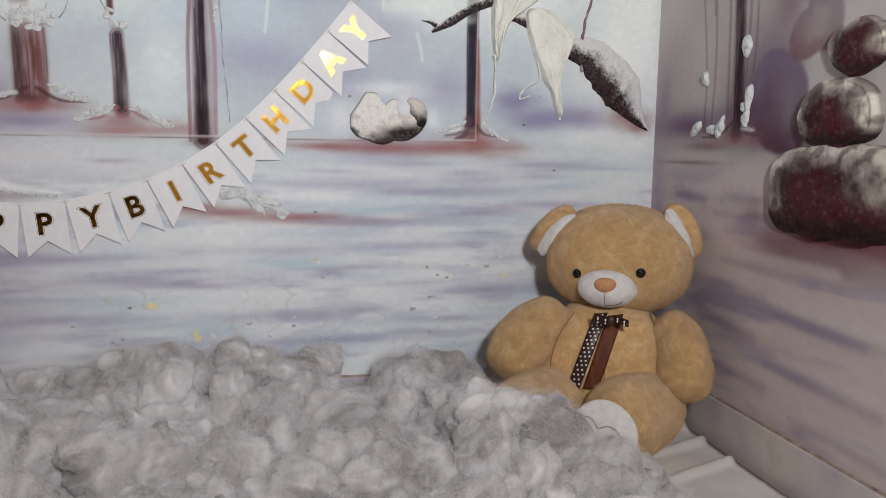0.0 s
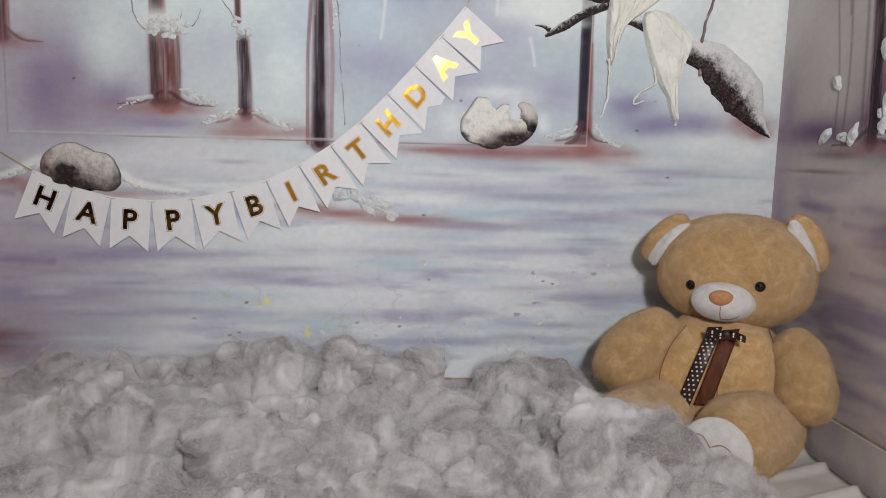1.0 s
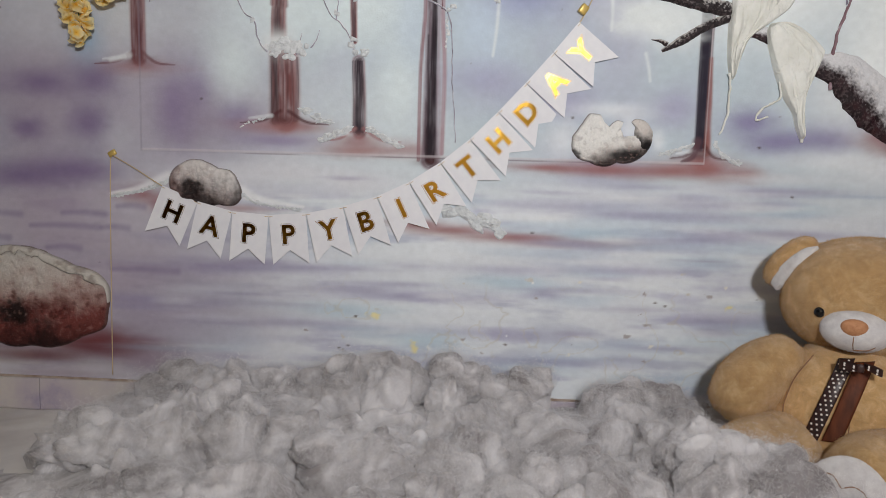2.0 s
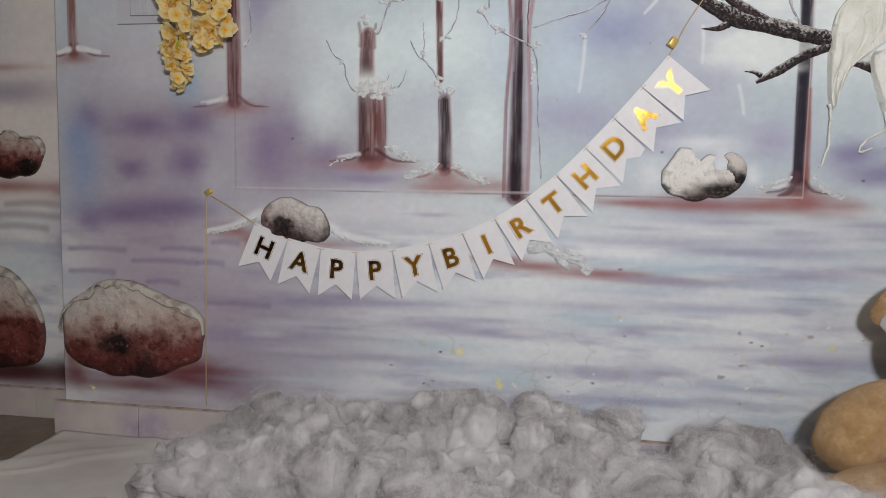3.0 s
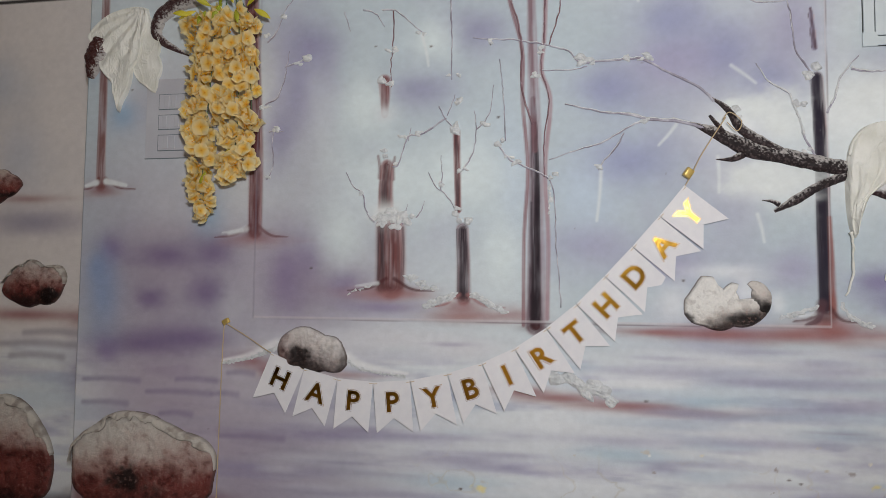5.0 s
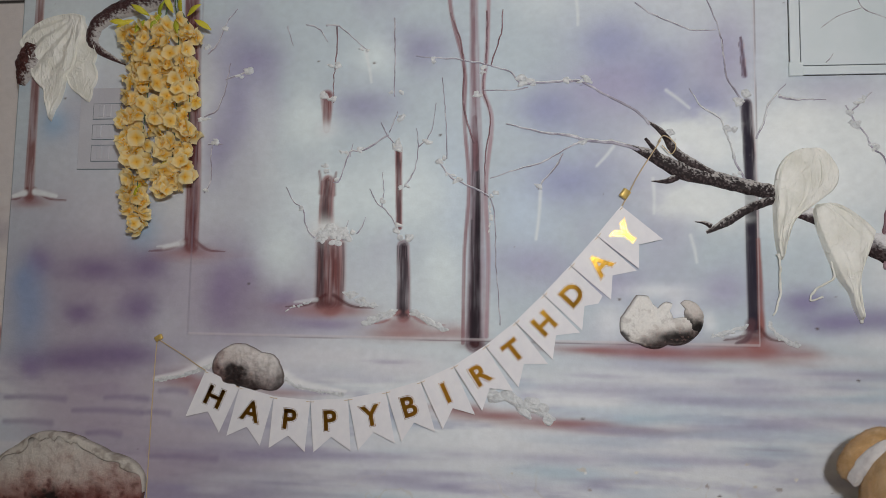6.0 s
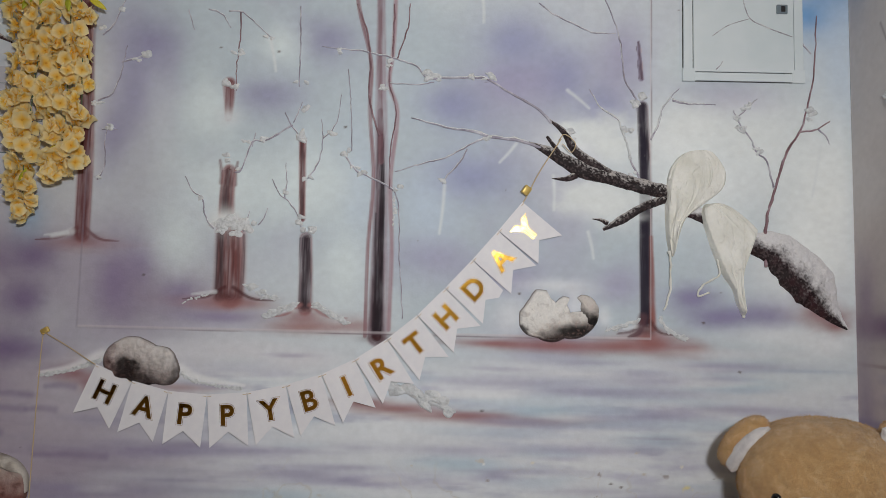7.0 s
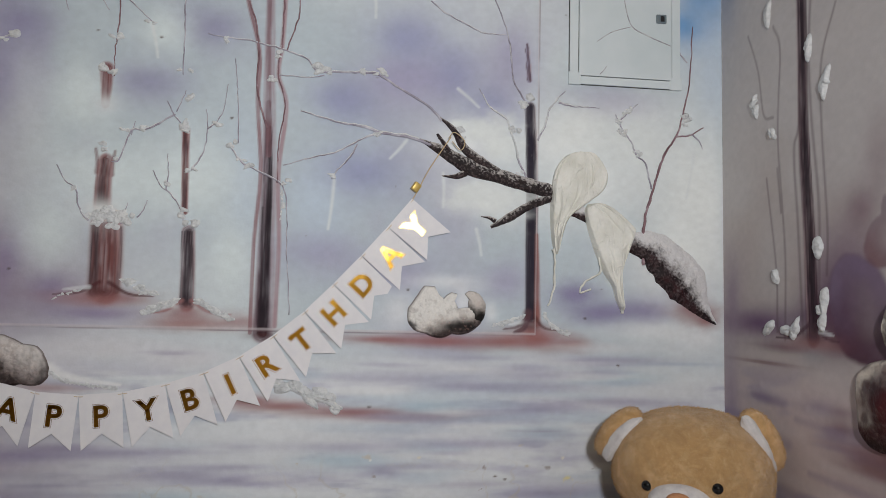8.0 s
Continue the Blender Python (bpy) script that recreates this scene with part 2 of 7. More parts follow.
def grid_faces(rows, cols, close=False):
    i, j = np.meshgrid(np.arange(rows - 1), np.arange(cols if close else cols - 1), indexing="ij")
    k = (j + 1) % cols
    return np.stack([i * cols + j, i * cols + k, (i + 1) * cols + k, (i + 1) * cols + j], -1).reshape(-1, 4)


def bm_mesh(name, bm, material, smooth=False):
    me = bpy.data.meshes.new(name)
    bmesh.ops.recalc_face_normals(bm, faces=bm.faces)
    bm.to_mesh(me)
    bm.free()
    me.materials.append(material)
    me.polygons.foreach_set("use_smooth", np.full(len(me.polygons), smooth))
    return me


def box(bm, lo, hi, bevel=0.0):
    made = bmesh.ops.create_cube(bm, size=1.0)["verts"]
    for v in made:
        v.co = Vector([(lo[i] + hi[i]) / 2 + v.co[i] * (hi[i] - lo[i]) for i in range(3)])
    if bevel:
        edges = list({e for v in made for e in v.link_edges})
        bmesh.ops.bevel(bm, geom=edges, offset=bevel, segments=2, affect="EDGES", profile=0.5)
    return bm


def box_mesh(name, lo, hi, material, bevel=0.0):
    return bm_mesh(name, box(bmesh.new(), lo, hi, bevel), material)


def part(name, me, parent, label=""):
    ob = new(name, me)
    ob.parent = parent
    return tagged(ob, label) if label else ob


def thing(name, label, category, group="", kind="", at=(0, 0, 0), me=None):
    ob = new(name, me)
    ob.location = at
    return tagged(ob, label, category, group, kind)


def smooth_line(points, n):
    """A Catmull-Rom line of n points through a few given ones."""
    p = np.asarray(points, float)
    p = np.concatenate([[2 * p[0] - p[1]], p, [2 * p[-1] - p[-2]]])
    s = np.linspace(0, len(p) - 3 - 1e-6, n)
    i, t = s.astype(int), (s % 1)[:, None]
    a, b, c, d = p[i], p[i + 1], p[i + 2], p[i + 3]
    return 0.5 * (2 * b + (c - a) * t + (2 * a - 5 * b + 4 * c - d) * t ** 2 + (3 * b - a - 3 * c + d) * t ** 3)


def closed_radius(points, center, n, soft=0.5):
    """Radius by angle of a smooth closed outline through a few points round a centre."""
    p = np.asarray(points, float) - center
    a, r = np.arctan2(p[:, 1], p[:, 0]), np.hypot(p[:, 0], p[:, 1])
    o = np.argsort(a)
    a, r = a[o], r[o]
    a3, r3 = np.concatenate([a - 2 * np.pi, a, a + 2 * np.pi]), np.concatenate([r, r, r])
    ang = np.linspace(-np.pi, np.pi, n, endpoint=False)
    i = np.searchsorted(a3, ang, "right") - 1
    t = (ang - a3[i]) / (a3[i + 1] - a3[i])
    rr = 0.5 * (2 * r3[i] + (r3[i + 1] - r3[i - 1]) * t + (2 * r3[i - 1] - 5 * r3[i] + 4 * r3[i + 1] - r3[i + 2]) * t ** 2
                + (3 * r3[i] - r3[i - 1] - 3 * r3[i + 1] + r3[i + 2]) * t ** 3)
    return ang, soft * rr + (1 - soft) * (r3[i] + (r3[i + 1] - r3[i]) * t)


def proud(u, v):
    """How far the boarded window stands out of the main wall."""
    return 0.002 * ((np.asarray(u) > -2.202) & (np.asarray(u) < -0.580) & (np.asarray(v) > 0.807))


def on_wall(u, v, out, wall):
    """Wall coordinates to the room: along the wall, up, and out of the wall."""
    u, v, out = np.broadcast_arrays(u, v, out)
    if wall == "north":
        out = out + proud(u, v)
    if wall == "east":
        return np.stack([-out, u, v], -1)
    return np.stack([u, (0.125 if wall == "recess" else 0.0) - out, v], -1)


def tube(points, radii, sides=8):
    """Vertices and faces of a tapered tube along points."""
    p, r = np.asarray(points, float), np.asarray(radii, float)
    d = np.gradient(p, axis=0)
    d /= np.linalg.norm(d, axis=1, keepdims=True) + 1e-9
    ref = np.eye(3)[np.argmin(np.abs(d).max(0))][None]
    a = np.cross(d, ref)
    a /= np.linalg.norm(a, axis=1, keepdims=True) + 1e-9
    b = np.cross(d, a)
    ang = np.linspace(0, 2 * np.pi, sides, endpoint=False)
    ring = p[:, None] + r[:, None, None] * (np.cos(ang)[None, :, None] * a[:, None] + np.sin(ang)[None, :, None] * b[:, None])
    n = len(p)
    faces = [grid_faces(n, sides, True), np.array([range(sides - 1, -1, -1)]), np.array([range((n - 1) * sides, n * sides)])]
    return ring.reshape(-1, 3), faces


def tube_mesh(name, points, radii, material, sides=8):
    v, f = tube(points, radii, sides)
    return mesh_np(name, v, f, material)


def joined(chunks):
    """Joins (vertices, list of face arrays) chunks into one."""
    verts, faces, base = [], {}, 0
    for v, fs in chunks:
        v = np.asarray(v).reshape(-1, 3)
        for f in fs:
            f = np.asarray(f)
            faces.setdefault(f.shape[1], []).append(f + base)
        verts.append(v)
        base += len(v)
    return np.concatenate(verts), [np.concatenate(f) for f in faces.values()]


class Mural:
    """A painted wall sheet: a fine grid whose vertices take the paint of sprayed blobs and brushed strokes."""

    def __init__(self, u0, u1, v0, v1, cell, seed):
        self.u, self.v = np.meshgrid(np.linspace(u0, u1, int((u1 - u0) / cell) + 1), np.linspace(v0, v1, int((v1 - v0) / cell) + 1))
        self.c = np.zeros((*self.u.shape, 3))
        self.out = np.zeros(self.u.shape)
        self.cell, self.seed = cell, seed

    def lay(self, color, alpha, sel=slice(None)):
        a = np.clip(alpha, 0, 1)[..., None]
        self.c[sel] = self.c[sel] * (1 - a) + np.asarray(srgb(*color)) * a

    def window(self, u0, u1, v0, v1):
        us, vs = self.u[0], self.v[:, 0]
        return (slice(*np.searchsorted(vs, (v0, v1))), slice(*np.searchsorted(us, (u0, u1))))

    def blob(self, u, v, ru, rv, color, alpha, ragged=0.5, power=1.0):
        sel = self.window(u - 2.6 * ru, u + 2.6 * ru, v - 2.6 * rv, v + 2.6 * rv)
        x, y = self.u[sel], self.v[sel]
        if not x.size:
            return
        d = ((x - u) / ru) ** 2 + ((y - v) / rv) ** 2
        n = fbm(x / ru * 0.9, y / rv * 0.9, self.seed, 4, 7)
        self.lay(color, alpha * np.exp(-(d * np.exp((n - 0.5) * 3 * ragged)) ** power), sel)

    def stroke(self, points, w0, w1, color, alpha=1.0, soft=0.35, streak=0.0, n=40):
        """A brush stroke along a line, its half-width going from w0 to w1, with dry-brush streaks along it."""
        line = smooth_line(points, n)
        pad = max(w0, w1) * 2.2 + 0.01
        sel = self.window(line[:, 0].min() - pad, line[:, 0].max() + pad, line[:, 1].min() - pad, line[:, 1].max() + pad)
        x, y = self.u[sel], self.v[sel]
        if not x.size:
            return
        best, across = np.full(x.shape, 9.0), np.zeros(x.shape)
        for i in range(n - 1):
            (ax, ay), (bx, by) = line[i], line[i + 1]
            lx, ly = bx - ax, by - ay
            ll = lx * lx + ly * ly + 1e-12
            t = np.clip(((x - ax) * lx + (y - ay) * ly) / ll, 0, 1)
            w = w0 + (w1 - w0) * (i + t) / (n - 1)
            d = np.hypot(x - ax - t * lx, y - ay - t * ly) / w
            near = d < best
            side = np.sign((x - ax) * ly - (y - ay) * lx)
            across = np.where(near, side * d * w, across)
            best = np.where(near, d, best)
        a = alpha * (1 - step(1 - soft, 1 + soft, best))
        if streak:
            along = y if abs(line[-1, 1] - line[0, 1]) > abs(line[-1, 0] - line[0, 0]) else x
            a = a * (1 - streak * step(0.35, 0.75, fbm(across * 260, along * 14, self.seed, 3, 11)))
        self.lay(color, a, sel)

    def patch(self, outline, center, low, high, alpha, soft=0.12, fade=0.35):
        """A sprayed silhouette inside a smooth outline, its paint going from low at the foot to high at the top."""
        p = np.asarray(outline, float)
        sel = self.window(p[:, 0].min() - 0.05, p[:, 0].max() + 0.05, p[:, 1].min() - 0.05, p[:, 1].max() + 0.05)
        x, y = self.u[sel], self.v[sel]
        ang, rad = closed_radius(outline, center, 360)
        a = np.arctan2(y - center[1], x - center[0])
        q = np.hypot(x - center[0], y - center[1]) / np.interp(a, ang, rad, period=2 * np.pi)
        n = fbm(x * 20, y * 20, self.seed, 4, 17)
        cover = alpha * (1 - step(1 - soft, 1 + soft, q + (n - 0.5) * 0.12)) * (1 - fade * step(0.75, 0.2, q + (n - 0.5) * 0.5))
        k = step(p[:, 1].min(), p[:, 1].max(), y + (n - 0.5) * 0.1)
        self.lay(low, cover * (1 - 0.5 * k), sel)
        self.lay(high, cover * k, sel)

    def mesh(self, name, wall, depth):
        rows, cols = self.u.shape
        self.c *= (1 + 0.10 * (fbm(self.u * 55, self.v * 80, self.seed, 3, 19) - 0.5) + 0.08 * (fbm(self.u * 6, self.v * 6, self.seed, 4, 23) - 0.5))[..., None]
        front = on_wall(self.u, self.v, self.out, wall).reshape(-1, 3)
        k = len(front)
        u0, u1, v0, v1 = self.u[0, 0], self.u[0, -1], self.v[0, 0], self.v[-1, 0]
        back = on_wall(np.array([u0, u1, u1, u0]), np.array([v0, v0, v1, v1]), -depth, wall)
        colors = np.concatenate([self.c.reshape(-1, 3), np.full((4, 3), 0.5)])
        bl, br, tr, tl = k, k + 1, k + 2, k + 3
        low, high = np.arange(cols), np.arange(cols) + (rows - 1) * cols
        left, right = np.arange(rows) * cols, np.arange(rows) * cols + cols - 1
        rim = [np.array([[*low[::-1], bl, br]]), np.array([[*high, tr, tl]]), np.array([[*left, tl, bl]]), np.array([[*right[::-1], br, tr]])]
        flip = -1 if wall == "east" else 1
        faces = [grid_faces(rows, cols)[:, ::flip], np.array([[bl, tl, tr, br]])] + rim
        return mesh_np(name, np.concatenate([front, back]), faces, MURAL, colors)


def relief(name, outline, center, height, wall, tint, parent=None, rings=26, spokes=110, rough=0.25, wobble=0.05, seed=1, flat=0.4, material=None, lip=0.0, soft=0.5):
    """A lump modelled in plaster on a wall: a domed mesh inside a smooth outline, with tint(u, v, q) as its paint."""
    ang, rad = closed_radius(outline, center, spokes, soft)
    rad = rad * (1 + wobble * (fbm(np.cos(ang) * 3.2, np.sin(ang) * 3.2, seed, 4, seed) - 0.5) * 2)
    q = np.linspace(0, 1, rings + 1)[1:] ** 0.8
    u = np.concatenate([[center[0]], (center[0] + q[:, None] * np.cos(ang) * rad).ravel()])
    v = np.concatenate([[center[1]], (center[1] + q[:, None] * np.sin(ang) * rad).ravel()])
    qq = np.concatenate([[0], np.repeat(q, spokes)])
    dome = np.clip(1 - qq ** (2 / flat), 0, 1) ** 0.6
    dome = dome * (1 + lip * np.exp(-((qq - 0.93) / 0.05) ** 2))
    n = fbm(u * 28, v * 28, seed, 5, seed + 3) - 0.5
    out = height * dome * (1 + rough * 2 * n) - 0.003 * (qq >= 1)
    i = np.arange(spokes)
    fan = np.stack([np.zeros(spokes, int), 1 + i, 1 + (i + 1) % spokes], -1)
    faces = [fan, grid_faces(rings, spokes, True)[:, ::-1] + 1]
    if wall == "east":
        faces = [f[:, ::-1] for f in faces]
    me = mesh_np(name, on_wall(u, v, out, wall), faces, material or RELIEF, tint(u, v, qq))
    if parent:
        return part(name, me, parent)
    return new(name, me)


def blend(*layers):
    """Paint from a base colour and (colour, alpha array) layers."""
    base = None
    for color, a in layers:
        c = np.asarray(srgb(*color))
        base = np.broadcast_to(c, (*np.shape(a), 3)).copy() if base is None else base * (1 - np.clip(a, 0, 1)[..., None]) + c * np.clip(a, 0, 1)[..., None]
    return base


# ---- the walls, with their mural ----
WHITE, LILAC, PLUM, ICE = (230, 234, 238), (168, 164, 194), (128, 110, 152), (182, 202, 218)
RUST, MAROON, DARKRED, INK = (160, 112, 112), (112, 62, 62), (84, 42, 44), (44, 34, 44)


def snowfield(w, top, seed, strength=1.0):
    """Sprayed level streaks of lilac, ice and white below a height."""
    below = step(top + 0.05, top - 0.08, w.v)
    w.lay(WHITE, below * 0.85)
    n = fbm(w.u * 3.6, w.v * 17, seed, 5, 21)
    w.lay(LILAC, below * strength * 0.6 * step(0.52, 0.72, n))
    n = fbm(w.u * 5.1 + 7, w.v * 26, seed, 4, 25)
    w.lay((164, 168, 192), below * strength * 0.55 * step(0.58, 0.75, n))
    n = fbm(w.u * 4.0 + 3, w.v * 19, seed, 5, 29)
    w.lay(WHITE, below * 0.9 * step(0.52, 0.7, n))
    n = fbm(w.u * 2.0 + 11, w.v * 12, seed, 3, 33)
    w.lay(ICE, below * strength * 0.5 * step(0.55, 0.75, n))


def trunk(w, line, w0, w1, dark=DARKRED, light=RUST, ink=0.0, core=0.8):
    """A brushed trunk: a soft light ground, a streaky dark core and a few ink streaks."""
    p = np.asarray(line, float)
    w.stroke(p, w0 * 1.05, w1 * 1.05, light, 0.8, 0.25, 0.35)
    w.stroke(p + [w0 * 0.08, 0], w0 * core, w1 * core, dark, 0.85, 0.4, 0.6)
    for k in (-0.55, -0.2, 0.15, 0.5):
        w.stroke(p + [w0 * k, 0], w0 * 0.13, w1 * 0.1, INK if ink else dark, 0.35 + 0.5 * ink, 0.6, 0.85)
    if ink:
        w.stroke(p + [-w0 * 0.15, 0], w0 * 0.42, w1 * 0.4, INK, ink, 0.5, 0.45)
    w.stroke(p - [w0 * 0.85, 0], w0 * 0.12, w1 * 0.12, dark, 0.7, 0.5, 0.4)
    w.stroke(p + [w0 * 0.8, 0], w0 * 0.12, w1 * 0.12, (196, 170, 174), 0.5, 0.5, 0.6)


def roots(w, x, z, left, right, color=MAROON):
    w.blob(x, z - 0.012, (left + right) * 0.40, 0.020, RUST, 0.7, 0.5)
    w.blob(x, z + 0.004, (left + right) * 0.16, 0.014, color, 0.7, 0.5)
    w.stroke([(x - left, z - 0.006), (x - left * 0.5, z + 0.002), (x - 0.012, z + 0.03)], 0.002, 0.006, color, 0.8, 0.6, 0.3)
    w.stroke([(x + right, z - 0.006), (x + right * 0.5, z + 0.000), (x + 0.012, z + 0.03)], 0.002, 0.006, color, 0.8, 0.6, 0.3)
    w.stroke([(x - left * 0.8, z + 0.008), (x - left * 0.3, z + 0.016)], 0.003, 0.006, WHITE, 0.7, 0.6, 0.2)


def spray(w, color, alpha, spots, ragged=0.5):
    """Airbrushed patches of one colour: place along the wall, height and the two half-sizes."""
    for x, z, rx, rz in spots:
        w.blob(x, z, rx, rz, color, alpha, ragged)


w = Mural(-2.80, 0.0, 0.0, 2.0, 0.0034, 3)
w.lay((196, 209, 217), np.ones(w.u.shape))
w.lay((176, 174, 198), 0.6 * step(0.46, 0.66, fbm(w.u * 2.4, w.v * 2.0, 5, 4, 40)))
w.lay((222, 230, 234), 0.7 * step(0.45, 0.7, fbm(w.u * 1.8 + 9, w.v * 1.5, 5, 3, 44)))
snowfield(w, 0.72, 2, 0.9)
# the dim lilac stretch near the outer corner
spray(w, (166, 150, 170), 0.75, [(-2.50, 0.60, 0.36, 0.40), (-2.20, 0.35, 0.30, 0.24), (-2.50, 0.98, 0.36, 0.24), (-2.02, 0.92, 0.24, 0.16)], 0.6)
spray(w, (200, 200, 210), 0.7, [(-2.55, 1.25, 0.22, 0.12), (-2.62, 1.45, 0.12, 0.16), (-2.47, 1.16, 0.12, 0.05), (-2.28, 0.81, 0.05, 0.08)])
spray(w, (124, 106, 146), 0.8, [(-2.50, 1.00, 0.10, 0.035), (-2.34, 1.01, 0.075, 0.05), (-2.36, 0.885, 0.065, 0.055), (-2.55, 0.865, 0.05, 0.035), (-2.57, 0.725, 0.13, 0.035), (-2.40, 0.745, 0.16, 0.04)])
spray(w, (132, 112, 158), 0.7, [(-2.10, 0.93, 0.05, 0.10), (-2.02, 1.00, 0.05, 0.06), (-1.92, 0.92, 0.05, 0.04), (-2.69, 1.02, 0.05, 0.05), (-2.70, 0.70, 0.05, 0.04), (-1.78, 0.845, 0.14, 0.028)])
spray(w, (132, 158, 200), 0.65, [(-2.715, 0.87, 0.055, 0.11), (-2.74, 0.96, 0.04, 0.06)], 0.3)
spray(w, (150, 182, 212), 0.75, [(-2.67, 1.45, 0.05, 0.05), (-2.36, 1.13, 0.05, 0.06), (-2.79, 1.62, 0.03, 0.05)], 0.4)
# lilac and blue clouds between the trees
spray(w, (150, 146, 182), 0.75, [(-2.08, 1.50, 0.07, 0.13), (-2.13, 1.36, 0.06, 0.10), (-2.04, 1.64, 0.08, 0.07), (-1.70, 1.49, 0.11, 0.06), (-1.52, 1.66, 0.09, 0.07)])
spray(w, (152, 156, 196), 0.8, [(-1.15, 1.47, 0.10, 0.075), (-1.10, 1.26, 0.14, 0.08), (-0.83, 1.56, 0.10, 0.10), (-0.72, 1.47, 0.07, 0.07), (-0.98, 1.66, 0.12, 0.09)])
spray(w, (166, 160, 194), 0.7, [(-0.98, 1.54, 0.14, 0.07), (-1.20, 1.03, 0.14, 0.07), (-0.66, 1.62, 0.08, 0.12), (-0.34, 1.50, 0.15, 0.05), (-0.67, 0.96, 0.08, 0.06), (-0.98, 0.97, 0.10, 0.05)])
spray(w, (132, 120, 166), 0.8, [(-0.38, 0.875, 0.10, 0.035), (-0.24, 0.885, 0.09, 0.04), (-0.46, 0.93, 0.07, 0.035), (-0.12, 0.96, 0.07, 0.03)])
spray(w, (110, 160, 212), 0.9, [(-0.06, 1.86, 0.09, 0.14), (-0.12, 1.76, 0.09, 0.06)], 0.4)
spray(w, (198, 214, 232), 0.7, [(-0.03, 1.60, 0.06, 0.20), (-1.42, 1.20, 0.05, 0.16), (-1.22, 1.16, 0.08, 0.10)])
spray(w, (240, 245, 246), 0.9, [(-0.50, 1.37, 0.13, 0.07), (-0.42, 1.24, 0.18, 0.12), (-0.12, 1.08, 0.10, 0.12), (-0.06, 1.20, 0.07, 0.20), (-0.80, 1.36, 0.10, 0.06), (-0.72, 1.20, 0.12, 0.06)])
spray(w, (228, 240, 242), 0.85, [(-1.80, 1.22, 0.18, 0.12), (-1.56, 1.22, 0.14, 0.12), (-1.86, 1.44, 0.08, 0.10), (-1.66, 1.64, 0.06, 0.06), (-1.93, 1.06, 0.08, 0.10), (-1.44, 1.00, 0.06, 0.10)])
spray(w, (242, 245, 248), 0.6, [(-0.975, 0.87, 0.045, 0.05), (-0.84, 0.955, 0.10, 0.02), (-0.79, 0.90, 0.03, 0.04), (-0.71, 0.87, 0.02, 0.03), (-0.20, 0.825, 0.16, 0.03), (-0.08, 0.80, 0.08, 0.04)])
spray(w, (222, 222, 228), 0.8, [(-2.00, 0.735, 0.16, 0.05), (-1.76, 0.755, 0.20, 0.04), (-1.56, 0.73, 0.14, 0.035), (-2.02, 0.66, 0.14, 0.03)])
spray(w, (242, 247, 246), 0.75, [(-0.28, 1.40, 0.20, 0.14), (-0.10, 1.25, 0.13, 0.18), (-0.16, 1.04, 0.13, 0.10), (-0.46, 1.43, 0.10, 0.06)])
# rust-red soil under the trees and along the foot of the opening
spray(w, (156, 98, 96), 0.85, [(-0.84, 0.785, 0.16, 0.020), (-0.66, 0.788, 0.12, 0.020), (-1.02, 0.788, 0.12, 0.014), (-0.56, 0.795, 0.08, 0.028), (-0.46, 0.782, 0.06, 0.018), (-0.59, 0.81, 0.03, 0.03)], 0.6)
spray(w, (150, 92, 92), 0.8, [(-0.10, 0.895, 0.06, 0.032), (-0.055, 0.86, 0.04, 0.025), (-1.28, 0.600, 0.14, 0.018), (-1.10, 0.585, 0.14, 0.014), (-1.38, 0.615, 0.08, 0.016), (-2.20, 0.68, 0.055, 0.03), (-2.14, 0.655, 0.05, 0.03)], 0.6)
spray(w, (160, 112, 112), 0.6, [(-1.56, 0.815, 0.12, 0.014), (-1.40, 0.83, 0.06, 0.02), (-1.78, 0.885, 0.12, 0.018), (-0.96, 0.575, 0.18, 0.014), (-1.90, 0.645, 0.10, 0.014)], 0.6)
spray(w, (110, 58, 62), 0.85, [(-2.55, 0.175, 0.24, 0.028), (-2.30, 0.205, 0.10, 0.028), (-2.76, 0.20, 0.05, 0.04), (-2.40, 0.215, 0.16, 0.03)], 0.6)
spray(w, (116, 50, 52), 0.75, [(-2.34, 0.25, 0.09, 0.035), (-2.77, 0.26, 0.04, 0.06), (-2.30, 0.225, 0.16, 0.022)], 0.5)
spray(w, (150, 128, 146), 0.6, [(-2.20, 0.17, 0.12, 0.05), (-2.50, 0.12, 0.22, 0.02)])
# broad soft hollows in the snow, then ice-blue and white drifts
for x, z, rx, a in [(-1.95, 0.468, 0.18, 0.6), (-1.72, 0.475, 0.22, 0.7), (-1.40, 0.40, 0.26, 0.6), (-1.00, 0.425, 0.06, 0.7), (-1.55, 0.42, 0.14, 0.5), (-0.40, 0.735, 0.17, 0.75),
                    (-0.62, 0.705, 0.14, 0.5), (-0.55, 0.66, 0.20, 0.45), (-0.30, 0.62, 0.2, 0.4), (-1.75, 0.31, 0.25, 0.5), (-1.20, 0.30, 0.25, 0.45), (-0.75, 0.50, 0.22, 0.5),
                    (-0.95, 0.22, 0.3, 0.5), (-0.95, 0.68, 0.2, 0.45), (-0.25, 0.46, 0.2, 0.4), (-1.12, 0.49, 0.16, 0.45), (-2.05, 0.36, 0.14, 0.5), (-0.55, 0.36, 0.2, 0.45)]:
    w.blob(x, z, rx, 0.017, (142, 134, 174), a, 0.6)
    w.blob(x + 0.05, z + 0.036, rx * 1.1, 0.018, (220, 224, 230), 0.7, 0.6)
